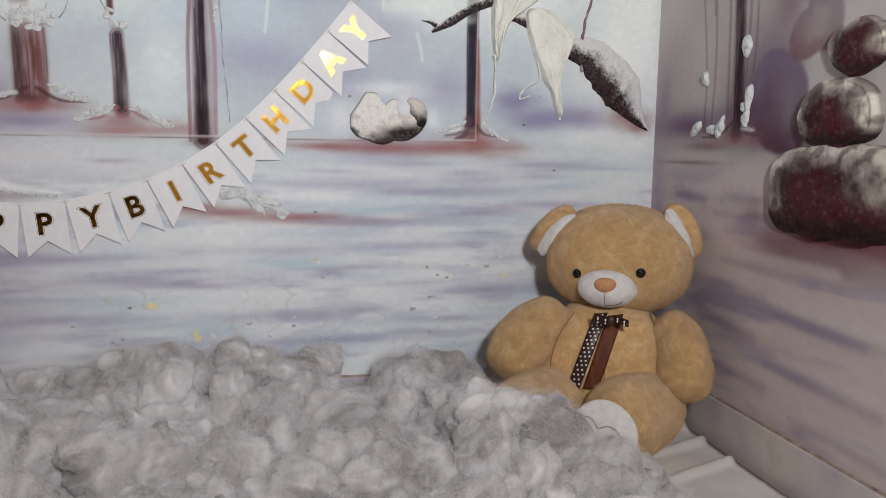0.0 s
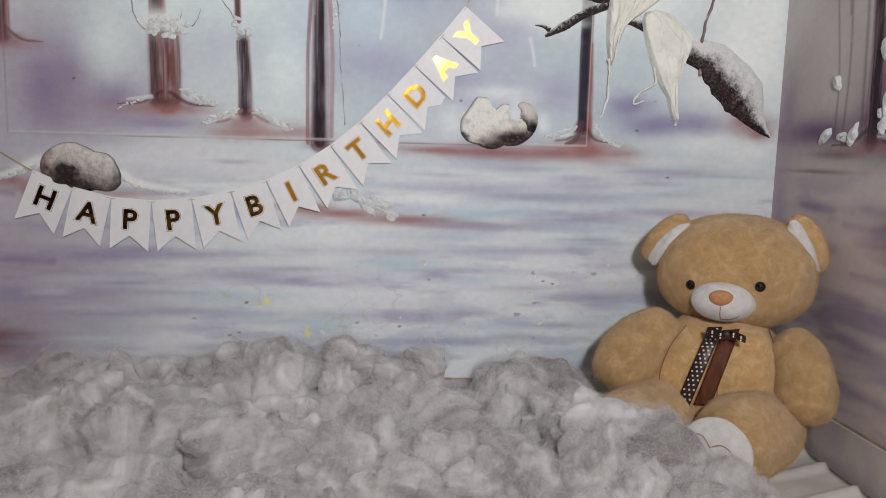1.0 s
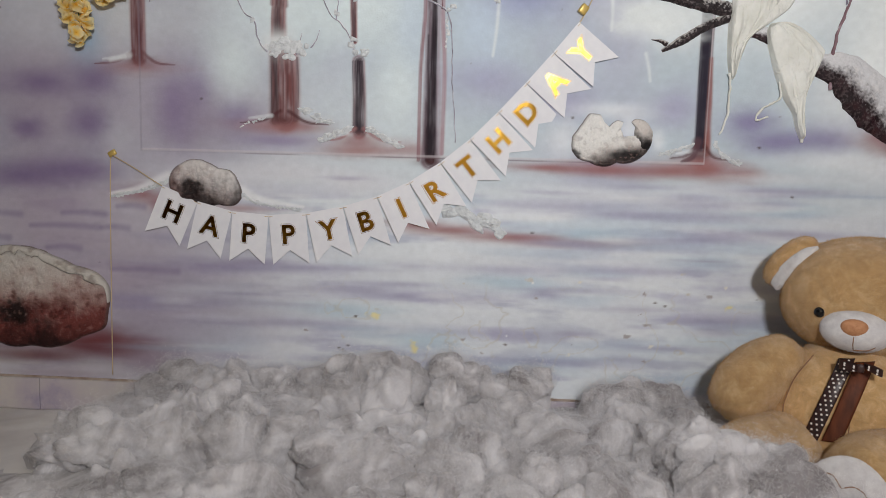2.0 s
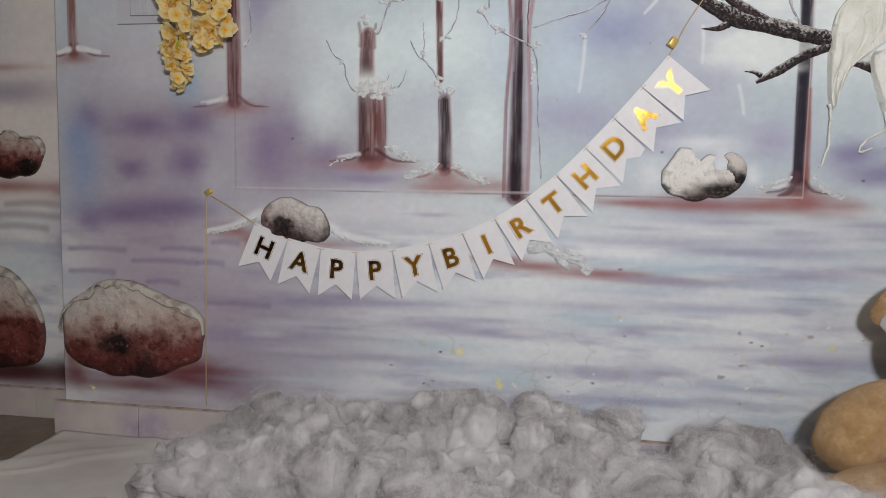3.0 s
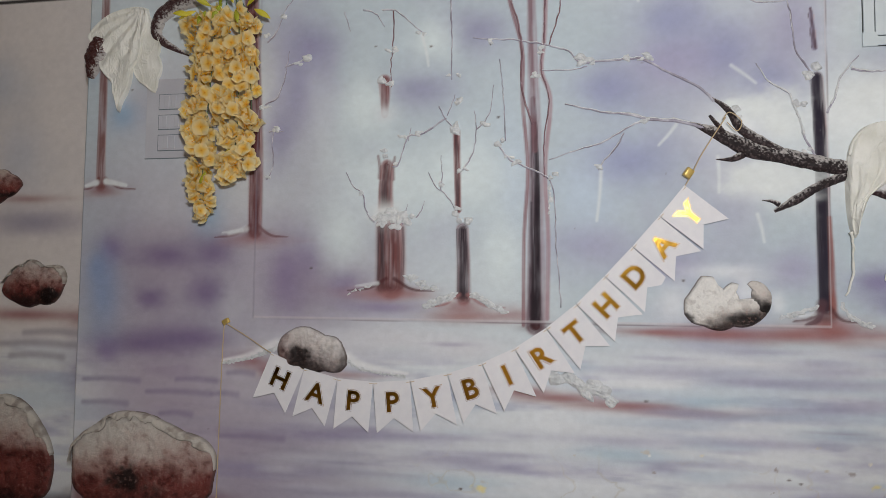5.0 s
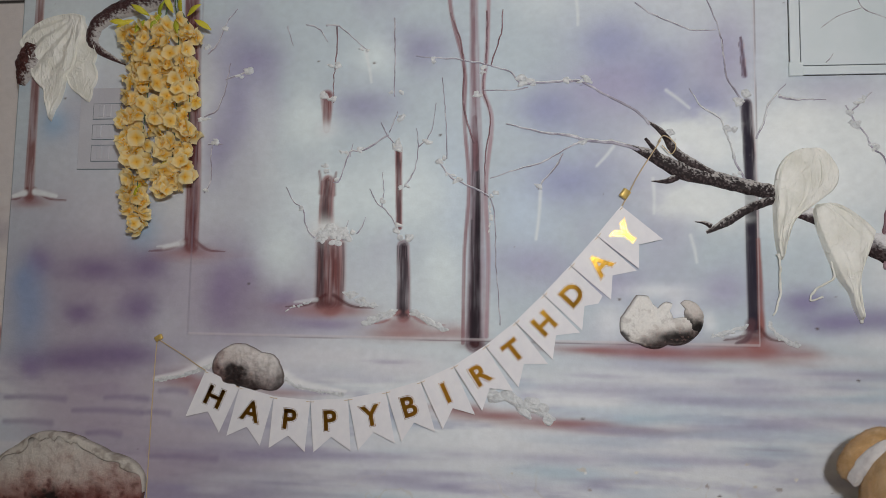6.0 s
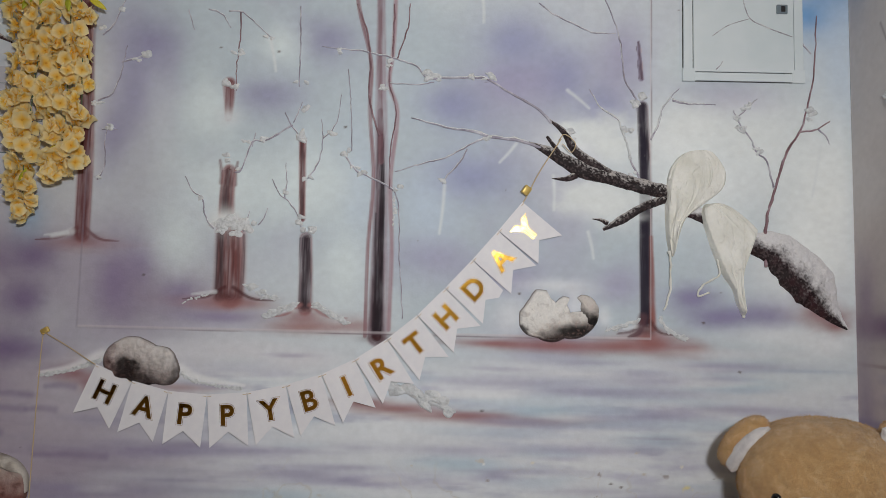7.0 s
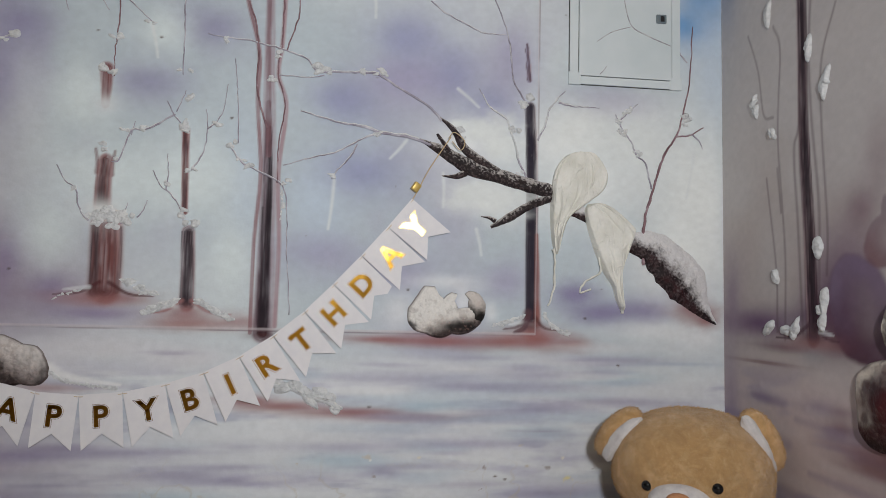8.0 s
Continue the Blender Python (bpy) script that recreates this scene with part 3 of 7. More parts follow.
spray(w, (176, 202, 216), 0.6, [(-0.30, 0.69, 0.10, 0.02), (-0.90, 0.60, 0.09, 0.02), (-1.15, 0.45, 0.12, 0.022), (-0.55, 0.53, 0.10, 0.02), (-1.6, 0.35, 0.14, 0.025), (-1.35, 0.27, 0.1, 0.03), (-0.22, 0.40, 0.1, 0.03)])
rng = np.random.default_rng(31)
for i in range(90):
    z, x = rng.uniform(0.16, 0.75), rng.uniform(-2.25, -0.1)
    tone = [(138, 130, 170), (152, 148, 182), (226, 230, 234), (168, 184, 204), (232, 234, 236), (158, 150, 178)][int(rng.integers(0, 6))]
    w.blob(x, z, rng.uniform(0.05, 0.15), rng.uniform(0.006, 0.013), tone, rng.uniform(0.25, 0.6), 0.7)
# long thin drawn streaks near the outer corner
for z, x0, x1 in [(0.615, -2.45, -2.32), (0.607, -2.77, -2.58), (0.575, -2.55, -2.34), (0.535, -2.77, -2.62), (0.575, -2.33, -2.25), (0.64, -2.28, -2.2), (0.51, -2.5, -2.4), (0.45, -2.3, -2.1)]:
    w.stroke([(x0, z), ((x0 + x1) / 2, z + 0.004), (x1, z)], 0.007, 0.010, (134, 122, 156), 0.5, 0.9)

# trees of the mural
trunk(w, [(-2.74, 1.22), (-2.742, 1.40), (-2.745, 1.75), (-2.745, 2.0)], 0.016, 0.011, (128, 88, 86), (176, 150, 150))
roots(w, -2.735, 1.215, 0.075, 0.12)
w.stroke([(-2.79, 1.222), (-2.755, 1.232)], 0.006, 0.010, WHITE, 0.9, 0.5)
w.stroke([(-2.72, 1.236), (-2.65, 1.222)], 0.010, 0.006, WHITE, 0.95, 0.5)
trunk(w, [(-2.205, 1.07), (-2.21, 1.35), (-2.235, 1.75), (-2.245, 2.0)], 0.022, 0.023, (92, 40, 42), (140, 84, 84), 0.0)
roots(w, -2.208, 1.06, 0.13, 0.11)
w.stroke([(-2.29, 1.066), (-2.235, 1.080)], 0.006, 0.009, WHITE, 0.6, 0.8)
for x, z, dx in [(-1.812, 1.26, -0.006), (-1.772, 1.255, 0.005)]:
    w.stroke([(x, z - 0.03), (x, z), (x + dx, z + 0.035)], 0.006, 0.0035, MAROON, 0.8, 0.7, 0.3)
trunk(w, [(-1.775, 0.91), (-1.775, 1.0), (-1.777, 1.09)], 0.041, 0.040, (116, 60, 58), (166, 118, 114), 0.12)
w.stroke([(-1.803, 0.90), (-1.806, 1.0), (-1.808, 1.09)], 0.013, 0.010, (54, 36, 42), 0.85, 0.5, 0.4)
w.stroke([(-1.742, 0.905), (-1.738, 1.0), (-1.740, 1.08)], 0.006, 0.004, (78, 56, 60), 0.7, 0.5, 0.4)
trunk(w, [(-1.793, 1.14), (-1.793, 1.20), (-1.79, 1.265)], 0.022, 0.018, MAROON, RUST, 0.55)
trunk(w, [(-1.80, 1.42), (-1.80, 1.47), (-1.802, 1.522)], 0.010, 0.018, MAROON, RUST)
w.blob(-1.80, 1.42, 0.03, 0.025, (222, 228, 232), 0.9, 0.3)
w.blob(-1.793, 1.125, 0.05, 0.03, (236, 240, 240), 0.95, 0.3)
roots(w, -1.775, 0.90, 0.13, 0.13, DARKRED)
trunk(w, [(-1.557, 0.875), (-1.558, 0.97), (-1.562, 1.075)], 0.020, 0.017, INK, (150, 120, 126), 0.8)
trunk(w, [(-1.575, 1.13), (-1.578, 1.24), (-1.582, 1.36)], 0.009, 0.010, MAROON, RUST, 0.5)
roots(w, -1.557, 0.855, 0.11, 0.12, RUST)
w.blob(-1.56, 0.825, 0.09, 0.012, (168, 122, 118), 0.7)
w.stroke([(-1.350, 0.80), (-1.350, 1.05), (-1.353, 1.30), (-1.362, 1.60), (-1.372, 2.0)], 0.029, 0.010, (164, 146, 156), 0.75, 0.25, 0.35)
w.stroke([(-1.353, 0.80), (-1.354, 1.00), (-1.355, 1.25), (-1.360, 1.45)], 0.022, 0.007, (84, 62, 72), 0.9, 0.35, 0.5)
w.stroke([(-1.350, 0.80), (-1.349, 1.00), (-1.347, 1.20), (-1.352, 1.38)], 0.014, 0.004, (30, 20, 30), 0.95, 0.35, 0.25)
w.stroke([(-1.362, 0.80), (-1.362, 0.95), (-1.364, 1.15)], 0.005, 0.003, (40, 24, 34), 0.8, 0.5, 0.4)
w.stroke([(-1.353, 1.30), (-1.36, 1.45), (-1.366, 1.62), (-1.374, 2.0)], 0.008, 0.006, (128, 94, 102), 0.75, 0.4, 0.5)
w.stroke([(-1.385, 0.80), (-1.384, 1.05), (-1.374, 1.25), (-1.39, 1.45), (-1.392, 1.6), (-1.435, 1.78), (-1.45, 2.0)], 0.005, 0.006, (146, 106, 112), 0.85, 0.4, 0.2)
w.stroke([(-1.318, 0.82), (-1.316, 1.05), (-1.325, 1.25), (-1.310, 1.44), (-1.336, 1.535), (-1.326, 1.66), (-1.322, 2.0)], 0.006, 0.006, (172, 142, 150), 0.9, 0.5, 0.2)
w.blob(-1.345, 0.795, 0.05, 0.012, DARKRED, 0.6)
trunk(w, [(-0.588, 0.86), (-0.592, 1.05), (-0.594, 1.30), (-0.602, 1.48)], 0.019, 0.014, (40, 34, 50), (112, 90, 98), 0.9)
w.stroke([(-0.595, 0.86), (-0.597, 1.05), (-0.599, 1.30), (-0.605, 1.48)], 0.013, 0.010, (38, 33, 50), 0.9, 0.35, 0.25)
w.stroke([(-0.572, 0.84), (-0.574, 0.97), (-0.577, 1.10)], 0.010, 0.005, (150, 84, 74), 0.8, 0.5, 0.4)
trunk(w, [(-0.606, 1.56), (-0.610, 1.62), (-0.614, 1.67)], 0.008, 0.004, (96, 74, 84), LILAC)
roots(w, -0.592, 0.83, 0.08, 0.08, DARKRED)
w.stroke([(-0.60, 0.87), (-0.612, 0.83), (-0.64, 0.815)], 0.014, 0.004, (92, 62, 70), 0.8, 0.5, 0.3)
# lilac-grey wash: mostly lens falloff at the left, put into the wall's colour
spray(w, (150, 140, 160), 0.35, [(-2.06, 1.22, 0.10, 0.14), (-2.04, 0.90, 0.14, 0.12), (-1.98, 0.50, 0.24, 0.12), (-1.95, 0.34, 0.22, 0.07)], 0.6)
w.stroke([(-1.905, 0.700), (-1.86, 0.676), (-1.80, 0.664), (-1.72, 0.655)], 0.014, 0.004, (240, 241, 243), 0.8, 0.8)
w.stroke([(-2.30, 0.678), (-2.21, 0.696), (-2.125, 0.732)], 0.004, 0.014, (238, 238, 241), 0.75, 0.8)
# hanging ice, sprayed white
for a, b in [((-1.169, 1.235), (-1.181, 1.096)), ((-0.965, 1.362), (-1.012, 1.306)), ((-0.857, 1.27), (-0.855, 1.171)), ((-0.757, 1.11), (-0.741, 1.035)),
             ((-0.09, 1.38), (-0.117, 1.227)), ((-0.819, 1.522), (-0.756, 1.47)), ((-1.688, 1.655), (-1.668, 1.562)), ((-1.07, 1.80), (-1.065, 1.72))]:
    w.stroke([a, ((a[0] + b[0]) / 2 + 0.002, (a[1] + b[1]) / 2), b], 0.0048, 0.0036, (230, 236, 238), 0.7, 0.9, 0.0, 12)
# white snow dabs round the fallen log, and chipped yellowish plaster
for x, z, r in [(-0.75, 1.40, 0.05), (-0.70, 1.36, 0.06), (-0.82, 1.41, 0.02), (-0.70, 1.19, 0.06), (-0.78, 1.22, 0.04)]:
    w.blob(x, z, r * 1.25, r * 0.8, (234, 240, 240), 0.95, 1.3, 1.4)
for x, z, r in [(-1.505, 0.342, 0.012), (-1.382, 0.243, 0.013), (-1.385, 0.262, 0.008), (-0.479, 0.402, 0.008), (-2.70, 0.155, 0.008)]:
    w.blob(x, z, r, r * 0.8, (236, 226, 170), 0.95, 1.6, 2.0)
for x, z in [(-1.61, 0.238), (-1.582, 0.246), (-1.116, 0.268), (-0.69, 0.408), (-0.66, 0.40), (-1.56, 0.335), (-1.05, 0.60), (-0.33, 0.725), (-0.95, 0.93), (-0.43, 0.86), (-1.83, 1.63),
             (-2.02, 0.96), (-1.66, 1.62), (-1.46, 1.40), (-2.64, 1.53)]:
    w.blob(x, z, 0.005, 0.003, (96, 86, 84), 0.9, 1.0, 2.0)
k = step(0.60, 0.66, fbm(w.u * 9, w.v * 11, 4, 4, 61)) * step(0.50, 0.35, w.v) * step(-1.75, -1.60, w.u) * step(-0.35, -0.5, w.u)
edge = step(0.02, 0.0, np.abs(fbm(w.u * 9, w.v * 11, 4, 4, 61) - 0.63))
w.lay((196, 188, 168), edge * k * 0.7)
w.out -= 0.0012 * k
rng = np.random.default_rng(77)
for _ in range(26):
    x, z = rng.uniform(-1.75, -0.45), rng.uniform(0.22, 0.50)
    r = rng.uniform(0.0022, 0.0055)
    w.blob(x, z, r * rng.uniform(0.8, 2.0), r, [(232, 228, 214), (206, 200, 190), (238, 240, 240), (158, 148, 146)][int(rng.integers(0, 4))], 0.8, 1.8, 2.5)
for _ in range(20):
    x, z = rng.uniform(-2.75, -0.1), rng.uniform(0.2, 1.9)
    w.blob(x, z, rng.uniform(0.002, 0.004), 0.002, (112, 104, 108), 0.5, 1.0, 2.0)
# a boarded-up window opening, flush in the wall and painted over
# the pale stripe is the board edge's highlight, put into the paint
line = (np.abs(w.v - 0.811) < 0.0025) & (w.u > -2.202) & (w.u < -0.58) | (np.abs(w.u + 0.578) < 0.0025) & (w.v > 0.807)
w.lay((214, 206, 210), line * 0.45)
crack = (np.abs(w.v - 0.8065) < 0.002) & (w.u > -2.202) & (w.u < -0.58) | (np.abs(w.u + 0.5745) < 0.002) & (w.v > 0.807)
w.lay((120, 96, 104), crack * 0.6 * step(0.35, 0.6, fbm(w.u * 5, w.v * 5, 2, 3, 73)))
seam = (np.abs(w.u + 2.202) < 0.003) & (w.v > 0.807)
w.lay((176, 170, 190), seam * 0.25)
w.out += 0.0016 * (fbm(w.u * 2.5, w.v * 2.5, 1, 3, 70) - 0.5)

wall_north = tagged(new("wall_north", w.mesh("wall_north", "north", 0.16)), "plastered wall painted with a lilac winter forest mural", "wall", kind="structure")

# the set-back stretch of wall beyond the outer corner
w = Mural(-3.9, -2.802, 0.0, 2.0, 0.006, 8)
w.lay((226, 220, 218), np.ones(w.u.shape))
snowfield(w, 0.72, 9, 0.8)
for x, z, rx, rz, color, a in [(-3.08, 1.12, 0.2, 0.05, (150, 144, 166), 0.8), (-3.15, 1.35, 0.12, 0.12, (190, 194, 206), 0.7), (-2.86, 0.62, 0.06, 0.12, PLUM, 0.6),
                               (-3.1, 0.80, 0.2, 0.02, RUST, 0.9), (-2.88, 0.79, 0.06, 0.03, RUST, 0.7), (-3.12, 1.20, 0.12, 0.015, RUST, 0.7), (-3.1, 0.145, 0.3, 0.035, MAROON, 0.95),
                               (-2.86, 0.15, 0.08, 0.04, MAROON, 0.7), (-3.3, 1.6, 0.14, 0.1, (150, 170, 194), 0.5)]:
    w.blob(x, z, rx, rz, color, a)
for z, x0, x1 in [(0.70, -3.2, -2.9), (0.74, -3.1, -2.88), (0.66, -3.15, -2.95)]:
    w.stroke([(x0, z), ((x0 + x1) / 2, z + 0.006), (x1, z)], 0.010, 0.012, (140, 130, 148), 0.5, 0.9)
spray(w, (66, 24, 28), 0.9, [(-3.05, 0.165, 0.22, 0.040), (-2.87, 0.175, 0.07, 0.045), (-3.45, 0.15, 0.25, 0.04)], 0.6)
w.stroke([(-3.9, 1.005), (-3.5, 1.0), (-3.24, 0.998)], 0.004, 0.005, (70, 60, 60), 0.85, 0.4)
line = np.abs(w.v - 1.906) < 0.006
w.lay((40, 36, 38), line * 0.95)
w.out += 0.0016 * (fbm(w.u * 2.5, w.v * 2.5, 6, 3, 70) - 0.5)
tagged(new("wall_recess", w.mesh("wall_recess", "recess", 0.1)), "set-back wall painted with snow and boulders", "wall", kind="structure")

# the wall to the right of the corner
w = Mural(-1.15, 0.0, 0.0, 2.0, 0.0045, 12)
w.lay((194, 186, 184), np.ones(w.u.shape))
w.lay((208, 206, 208), 0.6 * step(0.45, 0.7, fbm(w.u * 2, w.v * 2, 3, 3, 80)))
below = step(0.80, 0.66, w.v)
w.lay((204, 189, 190), below * 0.8)
n = fbm(w.u * 2.6, (w.v + 0.1 * w.u) * 12, 4, 4, 84)
w.lay((150, 138, 164), below * 0.8 * step(0.52, 0.72, n))
n = fbm(w.u * 3.6 + 5, (w.v + 0.06 * w.u) * 22, 4, 3, 88)
w.lay((160, 152, 176), below * 0.6 * step(0.56, 0.74, n))
spray(w, (112, 84, 118), 0.95, [(-0.20, 0.86, 0.22, 0.045)])
spray(w, (100, 74, 106), 0.9, [(-0.45, 0.88, 0.10, 0.05)])
spray(w, (150, 134, 156), 0.7, [(-0.05, 0.93, 0.06, 0.12)])
spray(w, (156, 142, 164), 0.7, [(-0.04, 0.6, 0.05, 0.2)])
spray(w, (150, 132, 146), 0.8, [(-0.55, 1.02, 0.11, 0.10)])
spray(w, (98, 66, 96), 0.85, [(-0.50, 0.92, 0.09, 0.09)])
spray(w, (92, 52, 70), 0.85, [(-0.53, 0.83, 0.08, 0.05)])
spray(w, (146, 124, 132), 0.8, [(-0.60, 1.12, 0.05, 0.05)])
spray(w, (158, 142, 148), 0.6, [(-0.66, 1.22, 0.05, 0.09)])
spray(w, (124, 46, 48), 0.95, [(-0.78, 0.592, 0.20, 0.022)])
spray(w, (120, 62, 66), 0.9, [(-1.0, 0.6, 0.2, 0.05)])
spray(w, (206, 202, 204), 0.7, [(-0.80, 0.54, 0.14, 0.03)])
spray(w, (112, 80, 96), 0.7, [(-0.30, 0.80, 0.14, 0.012)])
spray(w, (120, 84, 88), 0.7, [(-0.22, 0.755, 0.14, 0.006)])
spray(w, (156, 156, 164), 0.7, [(-0.42, 0.80, 0.05, 0.03)])
spray(w, (138, 126, 156), 0.7, [(-0.20, 0.66, 0.07, 0.015)])
spray(w, (132, 118, 150), 0.6, [(-0.45, 0.66, 0.08, 0.02)])
spray(w, (144, 132, 158), 0.6, [(-0.55, 0.42, 0.1, 0.02)])
spray(w, (140, 132, 156), 0.7, [(-0.75, 0.40, 0.16, 0.02)])
spray(w, (144, 132, 158), 0.6, [(-0.45, 0.33, 0.08, 0.03)])
spray(w, (140, 128, 156), 0.6, [(-0.70, 0.28, 0.12, 0.02)])
spray(w, (150, 160, 180), 0.6, [(-0.04, 1.9, 0.05, 0.12)])
spray(w, (116, 74, 80), 0.7, [(-0.62, 0.56, 0.12, 0.04), (-0.80, 0.55, 0.16, 0.04), (-0.52, 0.64, 0.06, 0.03)])
# sprayed shadow boulders and a bare peak behind the heap of stones
w.patch([(-0.498, 0.88), (-0.503, 0.99), (-0.542, 1.02), (-0.602, 1.015), (-0.65, 0.98), (-0.68, 0.88), (-0.67, 0.785), (-0.60, 0.776), (-0.534, 0.80)], (-0.585, 0.90), (78, 40, 62), (128, 110, 136), 0.95, 0.08, 0.3)
w.patch([(-0.607, 1.012), (-0.612, 1.05), (-0.66, 1.10), (-0.672, 1.14), (-0.70, 1.12), (-0.741, 1.125), (-0.771, 1.08), (-0.76, 1.02), (-0.70, 0.998)], (-0.69, 1.06), (128, 92, 100), (150, 138, 146), 0.8, 0.08, 0.4)
for z, y0, y1, a in [(0.66, -0.15, -0.3, 0.8), (0.62, -0.35, -0.52, 0.7), (0.56, -0.12, -0.32, 0.7), (0.50, -0.4, -0.75, 0.8), (0.44, -0.2, -0.45, 0.7), (0.40, -0.55, -0.9, 0.85), (0.33, -0.3, -0.55, 0.8), (0.27, -0.6, -0.95, 0.8), (0.22, -0.35, -0.6, 0.7), (0.17, -0.7, -1.1, 0.7)]:
    w.stroke([(y0, z + 0.004), ((y0 + y1) / 2, z), (y1, z - 0.004)], 0.008, 0.013, (138, 124, 152), a * 0.5, 0.95)
    w.stroke([(y0 - 0.05, z + 0.036), ((y0 + y1) / 2, z + 0.030), (y1 - 0.06, z + 0.028)], 0.009, 0.014, (212, 204, 206), a * 0.5, 0.95)
trunk(w, [(-0.425, 0.83), (-0.415, 1.10), (-0.40, 1.35), (-0.40, 1.65), (-0.395, 2.0)], 0.024, 0.014, (56, 28, 40), (104, 70, 82), 0.7)
for line, a, b in [([(-0.385, 0.84), (-0.372, 1.1), (-0.36, 1.3), (-0.385, 1.42), (-0.38, 2.0)], 0.004, 0.003), ([(-0.45, 0.95), (-0.455, 1.15), (-0.43, 1.4), (-0.43, 1.6), (-0.47, 1.9)], 0.004, 0.003),
                   ([(-0.48, 0.98), (-0.485, 1.1), (-0.47, 1.35), (-0.475, 1.5), (-0.53, 1.62)], 0.003, 0.002), ([(-0.31, 0.82), (-0.315, 1.05), (-0.29, 1.35), (-0.305, 1.58), (-0.275, 1.66)], 0.003, 0.002),
                   ([(-0.275, 0.84), (-0.275, 1.0), (-0.235, 1.25)], 0.003, 0.002), ([(-0.30, 1.15), (-0.285, 1.27)], 0.003, 0.0015), ([(-0.27, 1.41), (-0.225, 1.43), (-0.2, 1.56), (-0.15, 1.68)], 0.0025, 0.0015),
                   ([(-0.41, 1.48), (-0.385, 1.3), (-0.40, 1.1)], 0.004, 0.005)]:
    w.stroke(line, a + 0.0012, b + 0.0018, (98, 80, 88), 0.5, 0.8)
roots(w, -0.42, 0.83, 0.10, 0.15, (84, 58, 70))
w.out += 0.0016 * (fbm(w.u * 2.5, w.v * 2.5, 9, 3, 70) - 0.5)
tagged(new("wall_east", w.mesh("wall_east", "east", 0.12)), "side wall painted with a dim winter forest", "wall", kind="structure")

# plain walls, floor and ceiling that close the room
# the unseen rear walls are toned dark and pale to shape the foil letters' reflections
for name, lo, hi, material, label in [
        ("wall_north_upper", (-2.80, 0.0, 2.0), (0.0, 0.16, 2.62), ROOM, "plain upper wall above the mural"),
        ("wall_recess_upper", (-3.9, 0.125, 2.0), (-2.80, 0.225, 2.62), ROOM, "plain upper wall of the set-back stretch"),
        ("wall_east_upper", (0.0, -1.15, 2.0), (0.12, 0.16, 2.62), ROOM, "plain upper side wall"),
        ("wall_east_rear", (0.0, -4.2, 0.0), (0.12, -1.15, 2.62), ROOM, "plain side wall towards the rear"),
        ("wall_west", (-4.02, -1.6, 0.0), (-3.9, 0.225, 2.62), ROOM, "plain far side wall"),
        ("wall_west_rear", (-4.02, -4.2, 0.0), (-3.9, -1.6, 2.62), BACK, "dark brown far side wall towards the rear"),
        ("wall_south", (-4.02, -4.32, 0.0), (-2.45, -4.2, 2.62), BACK, "dark brown rear wall"),
        ("wall_south_pale", (-2.45, -4.32, 0.0), (-1.0, -4.2, 2.62), REAR, "pale rear wall"),
        ("wall_south_right", (-0.1, -4.32, 0.0), (0.12, -4.2, 2.62), REAR, "pale rear wall beside the window"),
        ("wall_south_sill", (-1.0, -4.32, 0.0), (-0.1, -4.2, 1.12), REAR, "pale rear wall under the window"),
        ("wall_south_head", (-1.0, -4.32, 2.0), (-0.1, -4.2, 2.62), REAR, "pale rear wall over the window")]:
    tagged(new(name, box_mesh(name, lo, hi, material)), label, "wall", kind="structure")
tagged(new("ceiling", box_mesh("ceiling", (-4.02, -4.32, 2.62), (0.12, 0.225, 2.72), CEILING)), "plain white ceiling", "ceiling", kind="structure")
floor = tagged(new("floor", box_mesh("floor", (-4.02, -4.32, -0.11), (0.12, 0.225, -0.008), GROUT)), "brown stone-look tiled floor", "floor", kind="structure")


# ---- skirting tiles ----
def skirting(name, wall, start, end, height, label, thick=0.012, piece=0.30):
    base = thing(name, label, "baseboard", kind="structure")
    count = max(1, math.ceil((end - start) / piece - 0.02))
    for i in range(count):
        a, b = start + i * piece, min(end, start + (i + 1) * piece)
        lo, hi = sorted((on_wall(a + 0.001, 0.0, -0.002, wall).tolist(), on_wall(b - 0.001, height, thick, wall).tolist()))
        lo2, hi2 = [min(p, q) for p, q in zip(lo, hi)], [max(p, q) for p, q in zip(lo, hi)]
        part("tile", box_mesh("skirting_tile", lo2, hi2, SKIRT, 0.0012), base)
    lo, hi = on_wall(start, height, -0.001, wall).tolist(), on_wall(end, height + 0.006, 0.004, wall).tolist()
    part("joint", box_mesh("joint", [min(p, q) for p, q in zip(lo, hi)], [max(p, q) for p, q in zip(lo, hi)], JOINT), base, "grubby brown filler joint")
    return base


skirting("baseboard_north", "north", -2.835, 0.0, 0.105, "pale tile skirting with a lilac tinge under the mural")
skirting("baseboard_east", "east", -3.0, -0.013, 0.124, "pale tile skirting along the side wall", piece=1.0)
skirting("baseboard_recess", "recess", -3.9, -2.81, 0.10, "pale tile skirting of the set-back wall")


